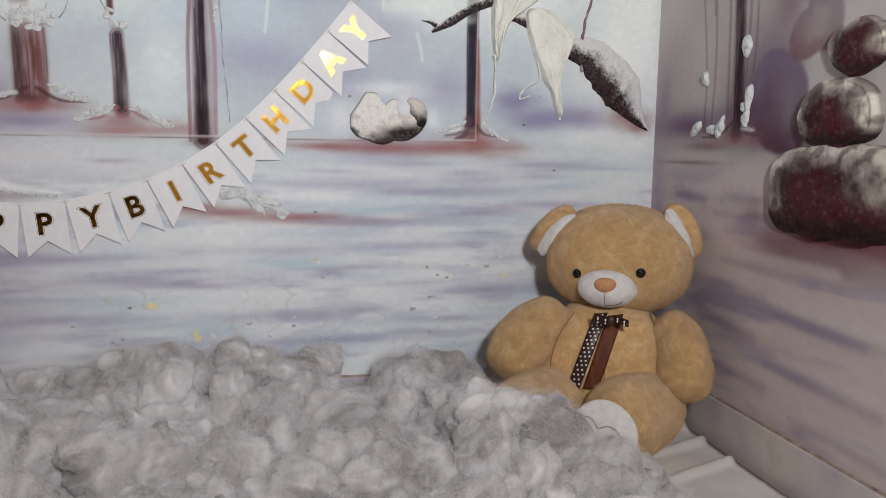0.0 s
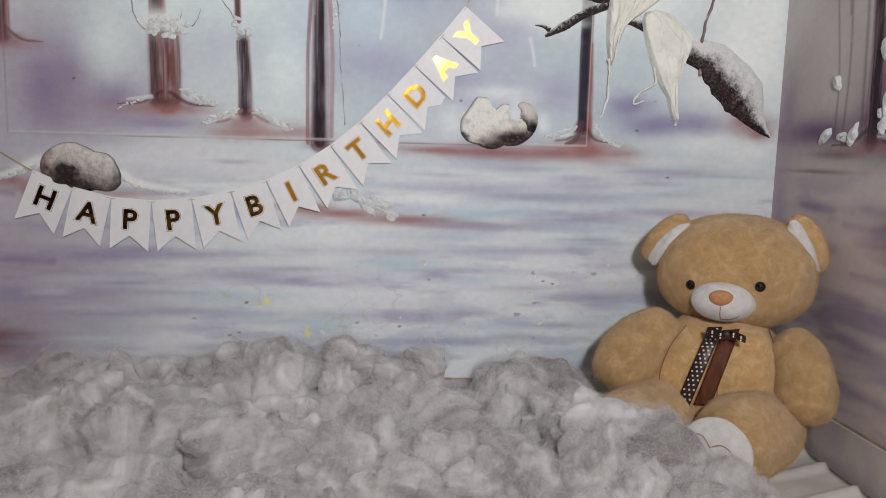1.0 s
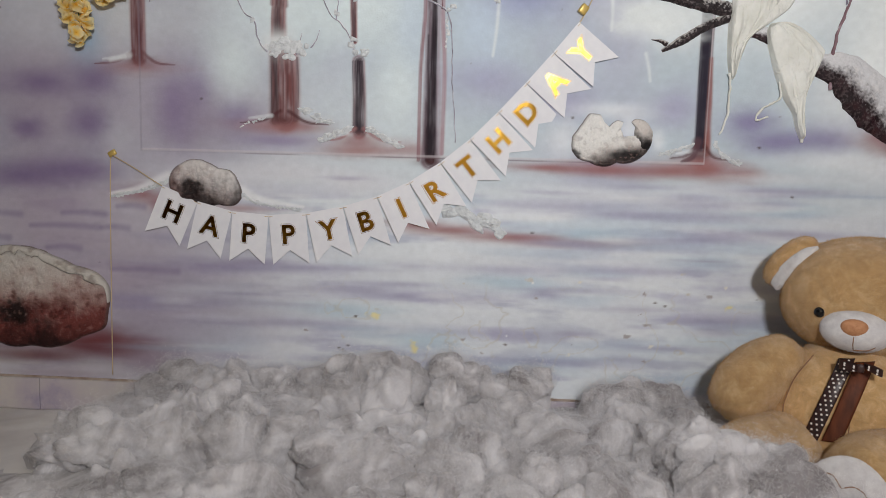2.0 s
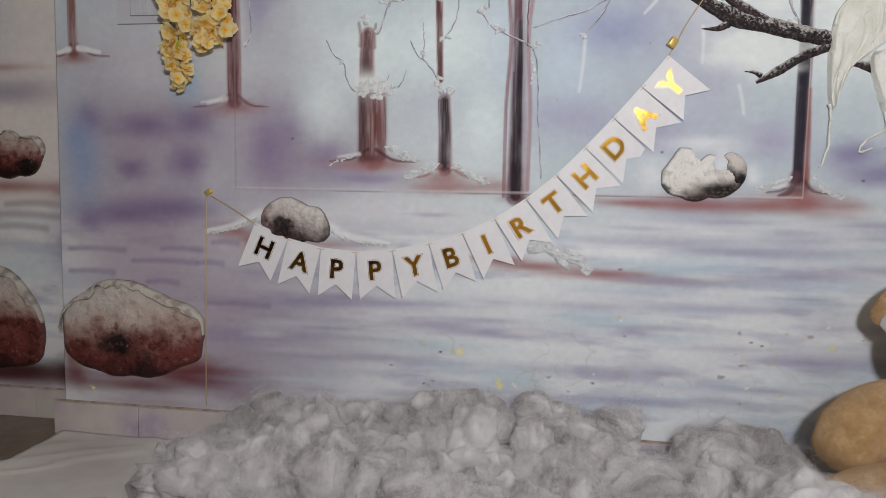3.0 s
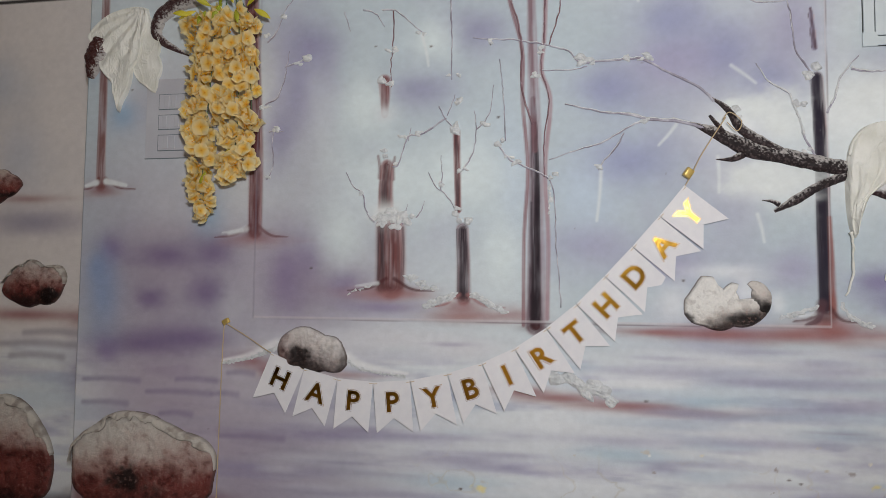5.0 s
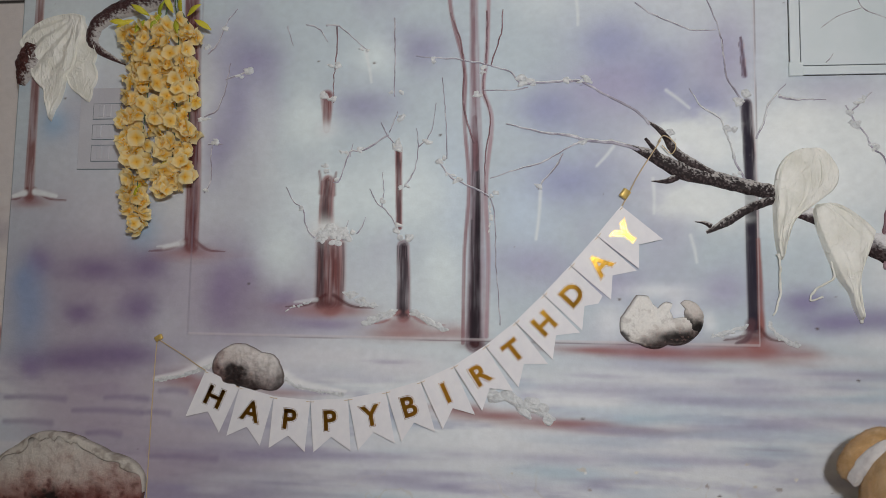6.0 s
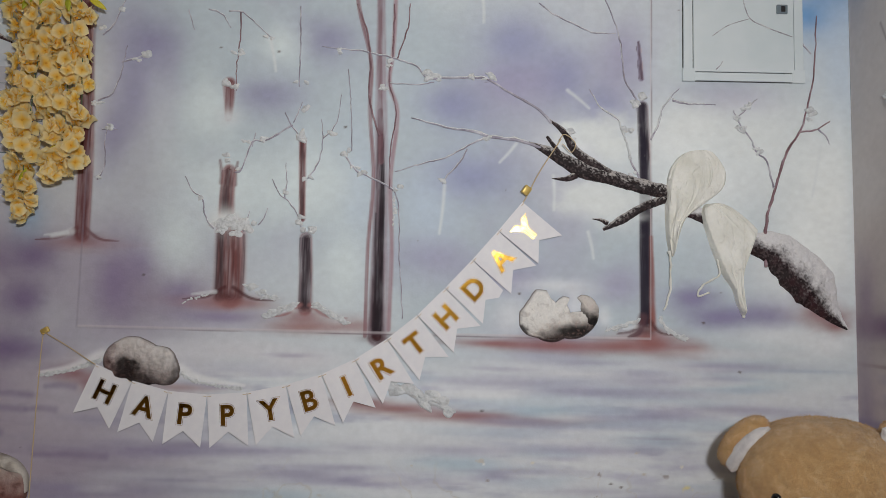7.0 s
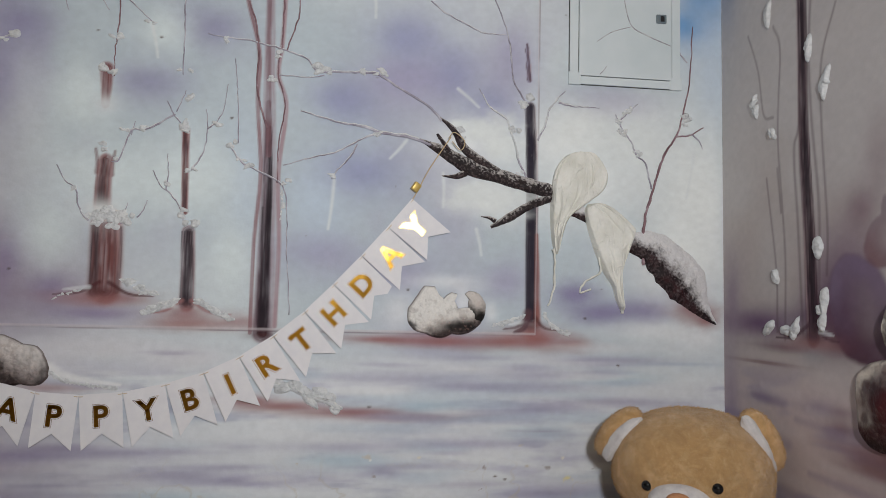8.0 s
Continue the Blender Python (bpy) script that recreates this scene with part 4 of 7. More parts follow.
# ---- modelled boulders on the walls ----
def rock_paint(split, tilt=0.0, spot=None, seed=1, red=(112, 36, 31), dark=(20, 9, 10), snow=(212, 207, 200), reach=0.09, light=(160, 98, 88)):
    """White snow above, red-brown stone below a ragged line, black towards the foot."""
    def tint(u, v, q):
        n, f = fbm(u * 18, v * 18, seed, 5, seed), fbm(u * 70, v * 70, seed, 4, seed + 5)
        g = fbm(u * 130, v * 130, seed, 3, seed + 9)
        h = split + tilt * (u - u.mean()) - v + (n - 0.5) * reach * 1.3 + (f - 0.5) * reach * 0.6
        body = step(-reach * 0.7, reach * 0.7, h)
        foot = step(v.min() + reach * 1.1, v.min() - reach * 0.1, v + (n - 0.5) * 0.14 + (g - 0.5) * 0.03)
        wash = step(-reach * 1.7, reach * 0.1, h)
        layers = [(snow, np.ones(u.shape)), ((160, 150, 146), step(0.58, 0.70, f) * 0.3), (light, wash * 0.5), (red, body * 0.92), (dark, body * step(0.5, 0.72, n) * 0.35), (dark, foot * 0.9)]
        if spot:
            d = np.hypot((u - spot[0]) / spot[2], (v - spot[1]) / spot[3]) + (n - 0.5) * 1.4 + (f - 0.5) * 0.9
            layers.append((dark, step(1.15, 0.35, d) * 0.95))
        layers.append(((188, 150, 142), step(0.64, 0.76, g) * 0.22 * (1 - foot) * wash))
        layers.append((dark, step(0.60, 0.74, f) * body * 0.5))
        layers.append(((84, 66, 62), step(0.95, 0.985, q) * 0.75))
        return blend(*layers)
    return tint


def stack_paint(seed, white=0.5, foot=(22, 9, 16), warm=0.7):
    """Dark maroon stone, brushed white along one side and its top, near-black at the foot."""
    def tint(u, v, q):
        n, f, g = fbm(u * 14, v * 14, seed, 4, seed), fbm(u * 45, v * 45, seed, 4, seed + 5), fbm(u * 120, v * 120, seed, 3, seed + 9)
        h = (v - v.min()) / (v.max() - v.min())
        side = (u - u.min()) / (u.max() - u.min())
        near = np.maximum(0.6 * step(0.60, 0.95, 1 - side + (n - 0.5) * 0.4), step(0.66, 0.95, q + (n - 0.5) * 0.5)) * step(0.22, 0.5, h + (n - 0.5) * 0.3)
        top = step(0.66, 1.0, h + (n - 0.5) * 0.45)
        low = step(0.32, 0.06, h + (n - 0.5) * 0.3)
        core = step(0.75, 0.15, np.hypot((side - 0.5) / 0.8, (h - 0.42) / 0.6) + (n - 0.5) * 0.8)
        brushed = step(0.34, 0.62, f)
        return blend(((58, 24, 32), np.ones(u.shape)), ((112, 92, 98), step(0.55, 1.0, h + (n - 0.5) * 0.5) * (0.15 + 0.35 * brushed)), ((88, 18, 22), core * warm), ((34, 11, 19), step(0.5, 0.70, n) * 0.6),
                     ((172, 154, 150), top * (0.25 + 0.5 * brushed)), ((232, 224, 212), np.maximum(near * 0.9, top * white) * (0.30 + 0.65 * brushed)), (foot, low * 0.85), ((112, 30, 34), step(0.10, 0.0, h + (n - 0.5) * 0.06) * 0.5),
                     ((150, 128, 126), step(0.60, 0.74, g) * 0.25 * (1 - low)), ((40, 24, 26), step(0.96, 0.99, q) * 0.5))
    return tint


def boulder(name, outline, center, height, wall, tint, label, seed=1, cap=True, **kw):
    """A boulder of painted plaster, with a thin scalloped skin of snow along its upper edge."""
    kw = dict(dict(rings=56, spokes=260), **kw)
    ob = relief(name, outline, center, height, wall, tint, seed=seed, lip=0.35, **kw)
    if cap:
        ang, rad = closed_radius(outline, center, 300)
        pick = np.nonzero(np.sin(ang) > 0.02)[0]
        a, r = ang[pick], rad[pick]
        n, m = len(a), 13
        scallop = step(0.25, 0.75, fbm(a * 5, a * 0 + seed, 1, 3, seed + 8))
        ends = np.minimum(1, np.minimum(np.arange(n), np.arange(n)[::-1]) / 14.0)
        inner = r * (1 - (0.04 + 0.13 * scallop * (0.5 + fbm(a * 3, a * 0, seed, 2, seed + 1))) * ends)
        s = np.linspace(0, 1, m)
        rr = inner[:, None] * (1 - s) + r[:, None] * 1.004 * s
        k = fbm(rr * 50 * np.cos(a)[:, None], rr * 50 * np.sin(a)[:, None], seed, 3, seed)
        out = height * 0.62 + 0.006 * np.sqrt(np.clip(1 - (2 * s - 1) ** 2, 0, 1))[None] * ends[:, None] + 0.004 * (k - 0.5) + height * 0.4 * (1 - s[None])
        out = np.where(s[None] >= 0.99, -0.001, out)
        u, v = center[0] + rr * np.cos(a)[:, None], center[1] + rr * np.sin(a)[:, None]
        f = grid_faces(n, m)
        me = mesh_np("snow_cap", on_wall(u, v, out, wall).reshape(-1, 3), f if wall == "east" else f[:, ::-1], RELIEF,
                     blend(((204, 198, 190), np.ones(u.shape)), ((150, 138, 130), step(0.48, 0.66, k) * 0.7), ((70, 58, 54), (step(0.14, 0.0, s)[None] * 0.6) * np.ones(u.shape)), ((78, 66, 60), (step(0.92, 1.0, s)[None] * 0.5) * np.ones(u.shape))).reshape(-1, 3))
        part("snow_cap", me, ob, "scalloped white snow along the upper edge")
    return tagged(ob, label, "boulder relief", "boulders of the mural")


boulder("boulder_relief", [(-2.798, 0.40), (-2.765, 0.436), (-2.715, 0.470), (-2.644, 0.510), (-2.574, 0.510), (-2.485, 0.486), (-2.417, 0.458), (-2.34, 0.432), (-2.311, 0.395), (-2.311, 0.331), (-2.33, 0.276), (-2.398, 0.236),
                           (-2.487, 0.205), (-2.566, 0.205), (-2.69, 0.215), (-2.77, 0.25), (-2.799, 0.30)], (-2.56, 0.345), 0.020, "north",
        rock_paint(0.345, 0.10, (-2.60, 0.315, 0.085, 0.045), 3), "large snow-capped red-brown boulder modelled on the wall", seed=3, flat=0.6)
boulder("boulder_relief", [(-2.119, 0.738), (-2.088, 0.771), (-2.043, 0.786), (-1.998, 0.776), (-1.971, 0.762), (-1.932, 0.753), (-1.907, 0.716), (-1.904, 0.674), (-1.925, 0.652), (-1.97, 0.655), (-2.05, 0.665), (-2.115, 0.69)],
        (-2.01, 0.715), 0.018, "north", rock_paint(0.672, -0.55, (-2.045, 0.698, 0.040, 0.034), 9, (98, 60, 58), (28, 16, 17), (222, 217, 214), 0.08, (160, 136, 134)),
        "brown-grey snow-dusted boulder modelled on the wall behind the banner", seed=9, rough=0.5, wobble=0.04, cap=False)
white_paint = rock_paint(0.822, 0.30, (-0.800, 0.830, 0.075, 0.024), 14, (70, 50, 48), (18, 12, 13), (240, 238, 234), 0.035, (206, 196, 188))
jagged = boulder("boulder_relief", [(-0.734, 0.862), (-0.752, 0.880), (-0.778, 0.884), (-0.806, 0.880), (-0.816, 0.902), (-0.808, 0.922), (-0.826, 0.926), (-0.848, 0.908), (-0.862, 0.920), (-0.874, 0.942), (-0.905, 0.943), (-0.923, 0.917), (-0.938, 0.893),
                                    (-0.949, 0.879), (-0.949, 0.839), (-0.93, 0.816), (-0.899, 0.808), (-0.821, 0.808), (-0.769, 0.813), (-0.737, 0.840)], (-0.850, 0.860), 0.020, "north",
                 white_paint, "white jagged boulder with a dark foot, modelled on the wall", seed=14, wobble=0.012, cap=False, rough=0.35, spokes=420, soft=0.0)
relief("lobe", [(-0.790, 0.845), (-0.740, 0.840), (-0.728, 0.862), (-0.726, 0.880), (-0.733, 0.908), (-0.752, 0.927), (-0.776, 0.931), (-0.787, 0.922), (-0.774, 0.908), (-0.776, 0.886)], (-0.752, 0.885), 0.017, "north",
       rock_paint(0.862, 0.2, (-0.742, 0.850, 0.03, 0.022), 15, (104, 84, 80), (18, 12, 13), (226, 220, 214), 0.05, (176, 162, 156)), jagged, rings=30, spokes=200, rough=0.3, wobble=0.012, seed=15, soft=0.2)
# the set-back wall's boulders
boulder("boulder_relief", [(-2.961, 0.29), (-2.990, 0.197), (-3.108, 0.170), (-3.25, 0.170), (-3.40, 0.20), (-3.44, 0.33), (-3.36, 0.44), (-3.24, 0.506), (-3.148, 0.529), (-3.08, 0.502), (-3.014, 0.435), (-2.971, 0.358)], (-3.2, 0.33), 0.020, "recess",
        rock_paint(0.37, 0.0, None, 21), "large snow-capped maroon boulder modelled on the set-back wall", seed=21)
boulder("boulder_relief", [(-2.943, 0.933), (-2.957, 0.884), (-2.978, 0.848), (-3.045, 0.834), (-3.135, 0.840), (-3.193, 0.882), (-3.172, 0.931), (-3.106, 0.977), (-3.083, 0.990), (-3.027, 0.965), (-2.965, 0.968)], (-3.06, 0.905), 0.018, "recess",
        rock_paint(0.925, 0.0, (-3.0, 0.87, 0.06, 0.03), 25, reach=0.06), "small maroon boulder with a snowy top on the set-back wall", seed=25)
boulder("boulder_relief", [(-3.131, 1.255), (-3.150, 1.225), (-3.19, 1.205), (-3.3, 1.20), (-3.38, 1.24), (-3.3, 1.305), (-3.242, 1.307), (-3.173, 1.289)], (-3.25, 1.25), 0.014, "recess",
        rock_paint(1.27, 0.0, (-3.22, 1.215, 0.08, 0.015), 27, reach=0.05), "small dark boulder under snow on the set-back wall", seed=27, cap=False)
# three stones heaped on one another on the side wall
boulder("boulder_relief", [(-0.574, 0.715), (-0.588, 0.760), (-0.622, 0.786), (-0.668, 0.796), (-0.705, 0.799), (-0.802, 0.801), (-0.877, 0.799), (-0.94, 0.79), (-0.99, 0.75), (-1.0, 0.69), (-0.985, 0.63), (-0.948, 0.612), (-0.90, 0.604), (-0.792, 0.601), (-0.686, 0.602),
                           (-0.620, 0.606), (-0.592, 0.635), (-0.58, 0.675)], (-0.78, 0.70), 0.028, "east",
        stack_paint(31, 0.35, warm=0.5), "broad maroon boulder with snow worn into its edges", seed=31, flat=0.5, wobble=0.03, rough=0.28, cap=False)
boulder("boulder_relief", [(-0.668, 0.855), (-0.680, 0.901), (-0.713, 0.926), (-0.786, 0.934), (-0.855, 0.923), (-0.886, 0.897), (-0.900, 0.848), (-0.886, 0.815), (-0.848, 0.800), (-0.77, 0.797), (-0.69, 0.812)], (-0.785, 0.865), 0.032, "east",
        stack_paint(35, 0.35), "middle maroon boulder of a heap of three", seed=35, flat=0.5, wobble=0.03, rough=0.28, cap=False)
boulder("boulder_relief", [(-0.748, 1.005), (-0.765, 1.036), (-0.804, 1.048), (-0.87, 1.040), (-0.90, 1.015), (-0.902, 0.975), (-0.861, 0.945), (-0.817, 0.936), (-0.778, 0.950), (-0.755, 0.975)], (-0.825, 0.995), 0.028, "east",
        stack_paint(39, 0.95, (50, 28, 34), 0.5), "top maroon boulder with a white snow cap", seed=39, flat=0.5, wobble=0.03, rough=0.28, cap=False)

# ---- snow dabs and roots modelled in white plaster ----
def flake(u, v, ru, rv, turn, wall, rng, lift=0.5, grit=0.35):
    """One ragged, faceted lump of snow pressed flat on the wall."""
    spokes, rings = 22, 6
    th = np.linspace(0, 2 * np.pi, spokes, endpoint=False)
    edge = np.interp(th, np.linspace(0, 2 * np.pi, 10), np.append(rad := rng.uniform(0.5, 1.25, 9), rad[0]))
    q = np.linspace(0.08, 1, rings)[:, None]
    x, y = q * edge * np.cos(th) * ru, q * edge * np.sin(th) * rv
    c, d = math.cos(turn), math.sin(turn)
    lumps = np.interp(th, np.linspace(0, 2 * np.pi, 8), np.append(top := rng.uniform(0.6, 1.4, 7), top[0]))
    out = lift * min(ru, rv) * (1 - q ** 3) ** 0.55 * (1 + (lumps - 1) * q) * rng.uniform(1 - grit, 1 + grit, (rings, spokes)) - 0.0015 * (q >= 1)
    f = grid_faces(rings, spokes, True)
    top = np.array([range(spokes)])
    if wall == "east":
        f, top = f[:, ::-1], top[:, ::-1]
    return on_wall(u + x * c - y * d, v + x * d + y * c, out, wall).reshape(-1, 3), [f[:, ::-1], top]


def dabs(parent, spots, wall="north", size=0.0125, seed=1, name="snow_clump", lift=0.7):
    """One clump of snow at each spot: two or three ragged flakes pressed together."""
    rng = np.random.default_rng(seed)
    for x, z, k in spots:
        chunks = [flake(x + rng.normal(0, 0.5 * size * k), z + rng.normal(0, 0.35 * size * k), size * k * rng.uniform(0.7, 1.1), size * k * rng.uniform(0.45, 0.75), rng.uniform(-0.5, 0.7), wall, rng, lift, 0.1)
                  for _ in range(2 + int(rng.integers(0, 2)))]
        part(name, mesh_np(name, *joined(chunks), SNOW), parent)


def snow_row(parent, line, n, size, wall="north", seed=1):
    """A ragged row of snow lying along a root or a trunk."""
    rng = np.random.default_rng(seed)
    p = smooth_line(line, n)
    d = np.gradient(p, axis=0)
    chunks = [flake(p[i, 0] + rng.normal(0, size * 0.15), p[i, 1] + rng.normal(0, size * 0.2), size * rng.uniform(0.8, 1.5), size * rng.uniform(0.4, 0.75), math.atan2(d[i, 1], d[i, 0]) + rng.normal(0, 0.3), wall, rng) for i in range(n)]
    part("snow_ridge", mesh_np("snow_ridge", *joined(chunks), SNOW), parent)


def twig(tree, points, w0, w1, snowy=0.5, material=None):
    """A branch modelled on the wall; a thin white line above gives snow and highlight."""
    n = 6 * len(points)
    p = smooth_line(points, n)
    rng = np.random.default_rng(int(abs(p.sum()) * 1e4))
    p = p + np.stack([fbm(p[:, 0] * 60, p[:, 1] * 60, 2, 2, 5) - 0.5, fbm(p[:, 0] * 60, p[:, 1] * 60, 7, 2, 9) - 0.5], -1) * 0.006
    r = np.linspace(w0 + 0.0012, w1 + 0.0008, n) * 0.43 * (0.85 + 0.3 * rng.random(n))
    b = part("branch", tube_mesh("branch", on_wall(p[:, 0], p[:, 1], r * 0.35 + 0.0006, "north"), r, material or TWIG, 7), tree)
    if snowy:
        s = slice(int(n * rng.uniform(0, 0.2)), int(n * rng.uniform(0.75, 1.0)))
        q, rs = p[s], r[s] * 0.95 * snowy * 2
        part("snow_line", tube_mesh("snow_line", on_wall(q[:, 0] - 0.25 * r[s], q[:, 1] + r[s] * 0.9, rs * 0.3 + 0.0006, "north"), rs * (0.5 + 0.8 * fbm(q[:, 0] * 90, q[:, 1] * 90, 1, 2, 3)), SNOW, 6), b)


def tree(label, at):
    return thing("tree_relief", label, "tree relief", "trees of the mural", at=(0, 0, 0))


treeB = tree("red-brown mural tree with two snowy twigs", (-2.2, 0))
twig(treeB, [(-2.181, 1.465), (-2.144, 1.481), (-2.121, 1.533), (-2.113, 1.585), (-2.105, 1.629)], 0.004, 0.002)
twig(treeB, [(-2.117, 1.580), (-2.076, 1.592), (-2.031, 1.616)], 0.004, 0.002)
twig(treeB, [(-2.171, 1.229), (-2.150, 1.272), (-2.155, 1.350), (-2.146, 1.394)], 0.003, 0.002)
twig(treeB, [(-2.165, 1.377), (-2.118, 1.379)], 0.003, 0.002)
twig(treeB, [(-2.178, 1.66), (-2.15, 1.69), (-2.12, 1.76), (-2.09, 1.80)], 0.004, 0.002)
dabs(treeB, [(-2.175, 1.456, 1.1), (-2.076, 1.591, 1.2), (-2.053, 1.608, 1.2), (-2.146, 1.383, 1.0), (-2.166, 1.237, 0.9), (-2.171, 1.68, 0.9), (-2.13, 1.735, 1.1)], seed=3)

drift = thing("snow_drift", "thin white modelled snow lines either side of the grey boulder", "snow relief")
snow_row(drift, [(-2.295, 0.670), (-2.25, 0.679), (-2.206, 0.688), (-2.16, 0.705), (-2.125, 0.722)], 40, 0.009, seed=41)
snow_row(drift, [(-1.905, 0.690), (-1.87, 0.668), (-1.84, 0.660), (-1.79, 0.652), (-1.73, 0.647)], 44, 0.008, seed=42)

treeC = tree("broken red-brown mural stump capped with modelled snow", (-1.78, 0))
twig(treeC, [(-1.916, 1.246), (-1.891, 1.203), (-1.865, 1.183), (-1.853, 1.133), (-1.826, 1.097)], 0.002, 0.0045)
twig(treeC, [(-1.775, 1.260), (-1.754, 1.269), (-1.732, 1.338), (-1.720, 1.352), (-1.679, 1.360), (-1.613, 1.403)], 0.003, 0.005)
twig(treeC, [(-1.726, 1.338), (-1.718, 1.378)], 0.0025, 0.0015)
twig(treeC, [(-1.702, 1.110), (-1.684, 1.130), (-1.675, 1.159)], 0.003, 0.0015)
twig(treeC, [(-1.781, 1.500), (-1.782, 1.582), (-1.776, 1.665), (-1.777, 1.735)], 0.002, 0.004, 0.5, RED_TWIG)
twig(treeC, [(-1.873, 1.744), (-1.827, 1.726), (-1.805, 1.689)], 0.004, 0.002)
twig(treeC, [(-1.931, 1.741), (-1.920, 1.705), (-1.909, 1.679)], 0.003, 0.0015)
twig(treeC, [(-1.812, 1.739), (-1.772, 1.736), (-1.730, 1.701), (-1.684, 1.661)], 0.004, 0.002)
twig(treeC, [(-1.74, 1.09), (-1.735, 1.115), (-1.725, 1.15)], 0.003, 0.0015)
dabs(treeC, [(-1.745, 1.354, 0.9), (-1.698, 1.358, 1.0), (-1.71, 1.114, 0.9), (-1.812, 1.523, 1.2), (-1.787, 1.518, 1.1), (-1.778, 1.624, 1.1), (-1.79, 1.304, 1.1), (-1.688, 1.662, 1.0), (-1.869, 1.182, 0.8),
             (-1.765, 1.268, 0.7)], seed=5)
dabs(treeC, [(-1.825, 1.11, 1.5), (-1.80, 1.118, 1.8), (-1.775, 1.112, 1.9), (-1.75, 1.112, 1.7), (-1.73, 1.103, 1.3), (-1.79, 1.095, 1.6), (-1.762, 1.096, 1.5), (-1.78, 1.128, 1.4)], seed=6, lift=0.3)
snow_row(treeC, [(-1.72, 0.932), (-1.70, 0.93), (-1.672, 0.91), (-1.64, 0.902)], 12, 0.013, seed=4)
snow_row(treeC, [(-1.90, 0.886), (-1.868, 0.897), (-1.84, 0.905)], 7, 0.007, seed=5)

treeD = tree("dark slender mural stump with forked snowy twigs", (-1.56, 0))
twig(treeD, [(-1.635, 1.440), (-1.618, 1.404), (-1.591, 1.368)], 0.002, 0.004)
twig(treeD, [(-1.609, 1.411), (-1.597, 1.441), (-1.586, 1.471)], 0.003, 0.0015)
twig(treeD, [(-1.562, 1.246), (-1.540, 1.280), (-1.528, 1.313), (-1.524, 1.370), (-1.529, 1.419)], 0.004, 0.002)
twig(treeD, [(-1.524, 1.365), (-1.498, 1.388), (-1.482, 1.424), (-1.473, 1.496)], 0.003, 0.0015)
twig(treeD, [(-1.664, 1.243), (-1.644, 1.203), (-1.614, 1.177), (-1.586, 1.141), (-1.573, 1.101)], 0.002, 0.0045)
twig(treeD, [(-1.627, 1.188), (-1.623, 1.236), (-1.627, 1.293)], 0.003, 0.0015)
twig(treeD, [(-1.603, 1.757), (-1.599, 1.640), (-1.596, 1.516)], 0.004, 0.003)
dabs(treeD, [(-1.574, 1.125, 1.2), (-1.561, 1.103, 1.3), (-1.537, 1.099, 1.2), (-1.578, 1.455, 1.3), (-1.588, 1.374, 1.4), (-1.501, 1.386, 1.1), (-1.628, 1.204, 0.9), (-1.595, 1.529, 0.9), (-1.559, 1.252, 1.0)], seed=8)
snow_row(treeD, [(-1.665, 0.853), (-1.63, 0.868), (-1.59, 0.884)], 13, 0.015, seed=8)
snow_row(treeD, [(-1.525, 0.884), (-1.49, 0.862), (-1.44, 0.836)], 14, 0.014, seed=9)

treeE = tree("tall dark mural trunk with long bare twigs", (-1.35, 0))
twig(treeE, [(-1.457, 1.571), (-1.445, 1.464), (-1.438, 1.329)], 0.002, 0.003)
twig(treeE, [(-1.462, 1.328), (-1.438, 1.286), (-1.405, 1.263), (-1.351, 1.240), (-1.310, 1.209), (-1.298, 1.141), (-1.293, 1.012), (-1.279, 0.853)], 0.005, 0.0025)
twig(treeE, [(-1.435, 1.765), (-1.404, 1.682), (-1.392, 1.582), (-1.392, 1.482), (-1.361, 1.376)], 0.004, 0.006, 0.3, RED_TWIG)
twig(treeE, [(-1.327, 1.770), (-1.328, 1.635), (-1.336, 1.535), (-1.313, 1.444), (-1.327, 1.336), (-1.327, 1.222)], 0.004, 0.003, 0.4, RED_TWIG)
twig(treeE, [(-1.283, 1.773), (-1.286, 1.705), (-1.315, 1.602)], 0.003, 0.004, 0.4, RED_TWIG)
dabs(treeE, [(-1.456, 1.325, 1.3), (-1.428, 1.284, 1.0), (-1.403, 1.271, 1.3), (-1.311, 1.222, 1.1), (-1.331, 1.600, 1.1), (-1.353, 1.517, 1.1), (-1.309, 1.157, 0.7)], seed=11)
snow_row(treeE, [(-1.305, 0.66), (-1.253, 0.646), (-1.205, 0.631), (-1.14, 0.609)], 18, 0.026, seed=12)
snow_row(treeE, [(-1.313, 1.20), (-1.312, 1.16), (-1.315, 1.12)], 8, 0.006, seed=13)

treeF = tree("mural tree with a dark trunk and long snow-laden boughs", (-0.59, 0))
twig(treeF, [(-1.535, 1.638), (-1.486, 1.632), (-1.405, 1.624), (-1.323, 1.605), (-1.258, 1.585), (-1.229, 1.552), (-1.175, 1.550), (-1.093, 1.553), (-1.057, 1.551), (-0.993, 1.515), (-0.910, 1.468), (-0.864, 1.424)], 0.002, 0.008)
twig(treeF, [(-1.334, 1.531), (-1.256, 1.529), (-1.207, 1.537)], 0.002, 0.003)
twig(treeF, [(-1.269, 1.432), (-1.171, 1.405), (-1.089, 1.394), (-1.040, 1.380), (-0.941, 1.367), (-0.866, 1.339)], 0.003, 0.012)
twig(treeF, [(-1.312, 1.271), (-1.233, 1.298), (-1.152, 1.323), (-1.088, 1.361), (-1.044, 1.379)], 0.002, 0.005)
twig(treeF, [(-1.107, 1.341), (-1.127, 1.302), (-1.164, 1.260), (-1.176, 1.240)], 0.004, 0.003)
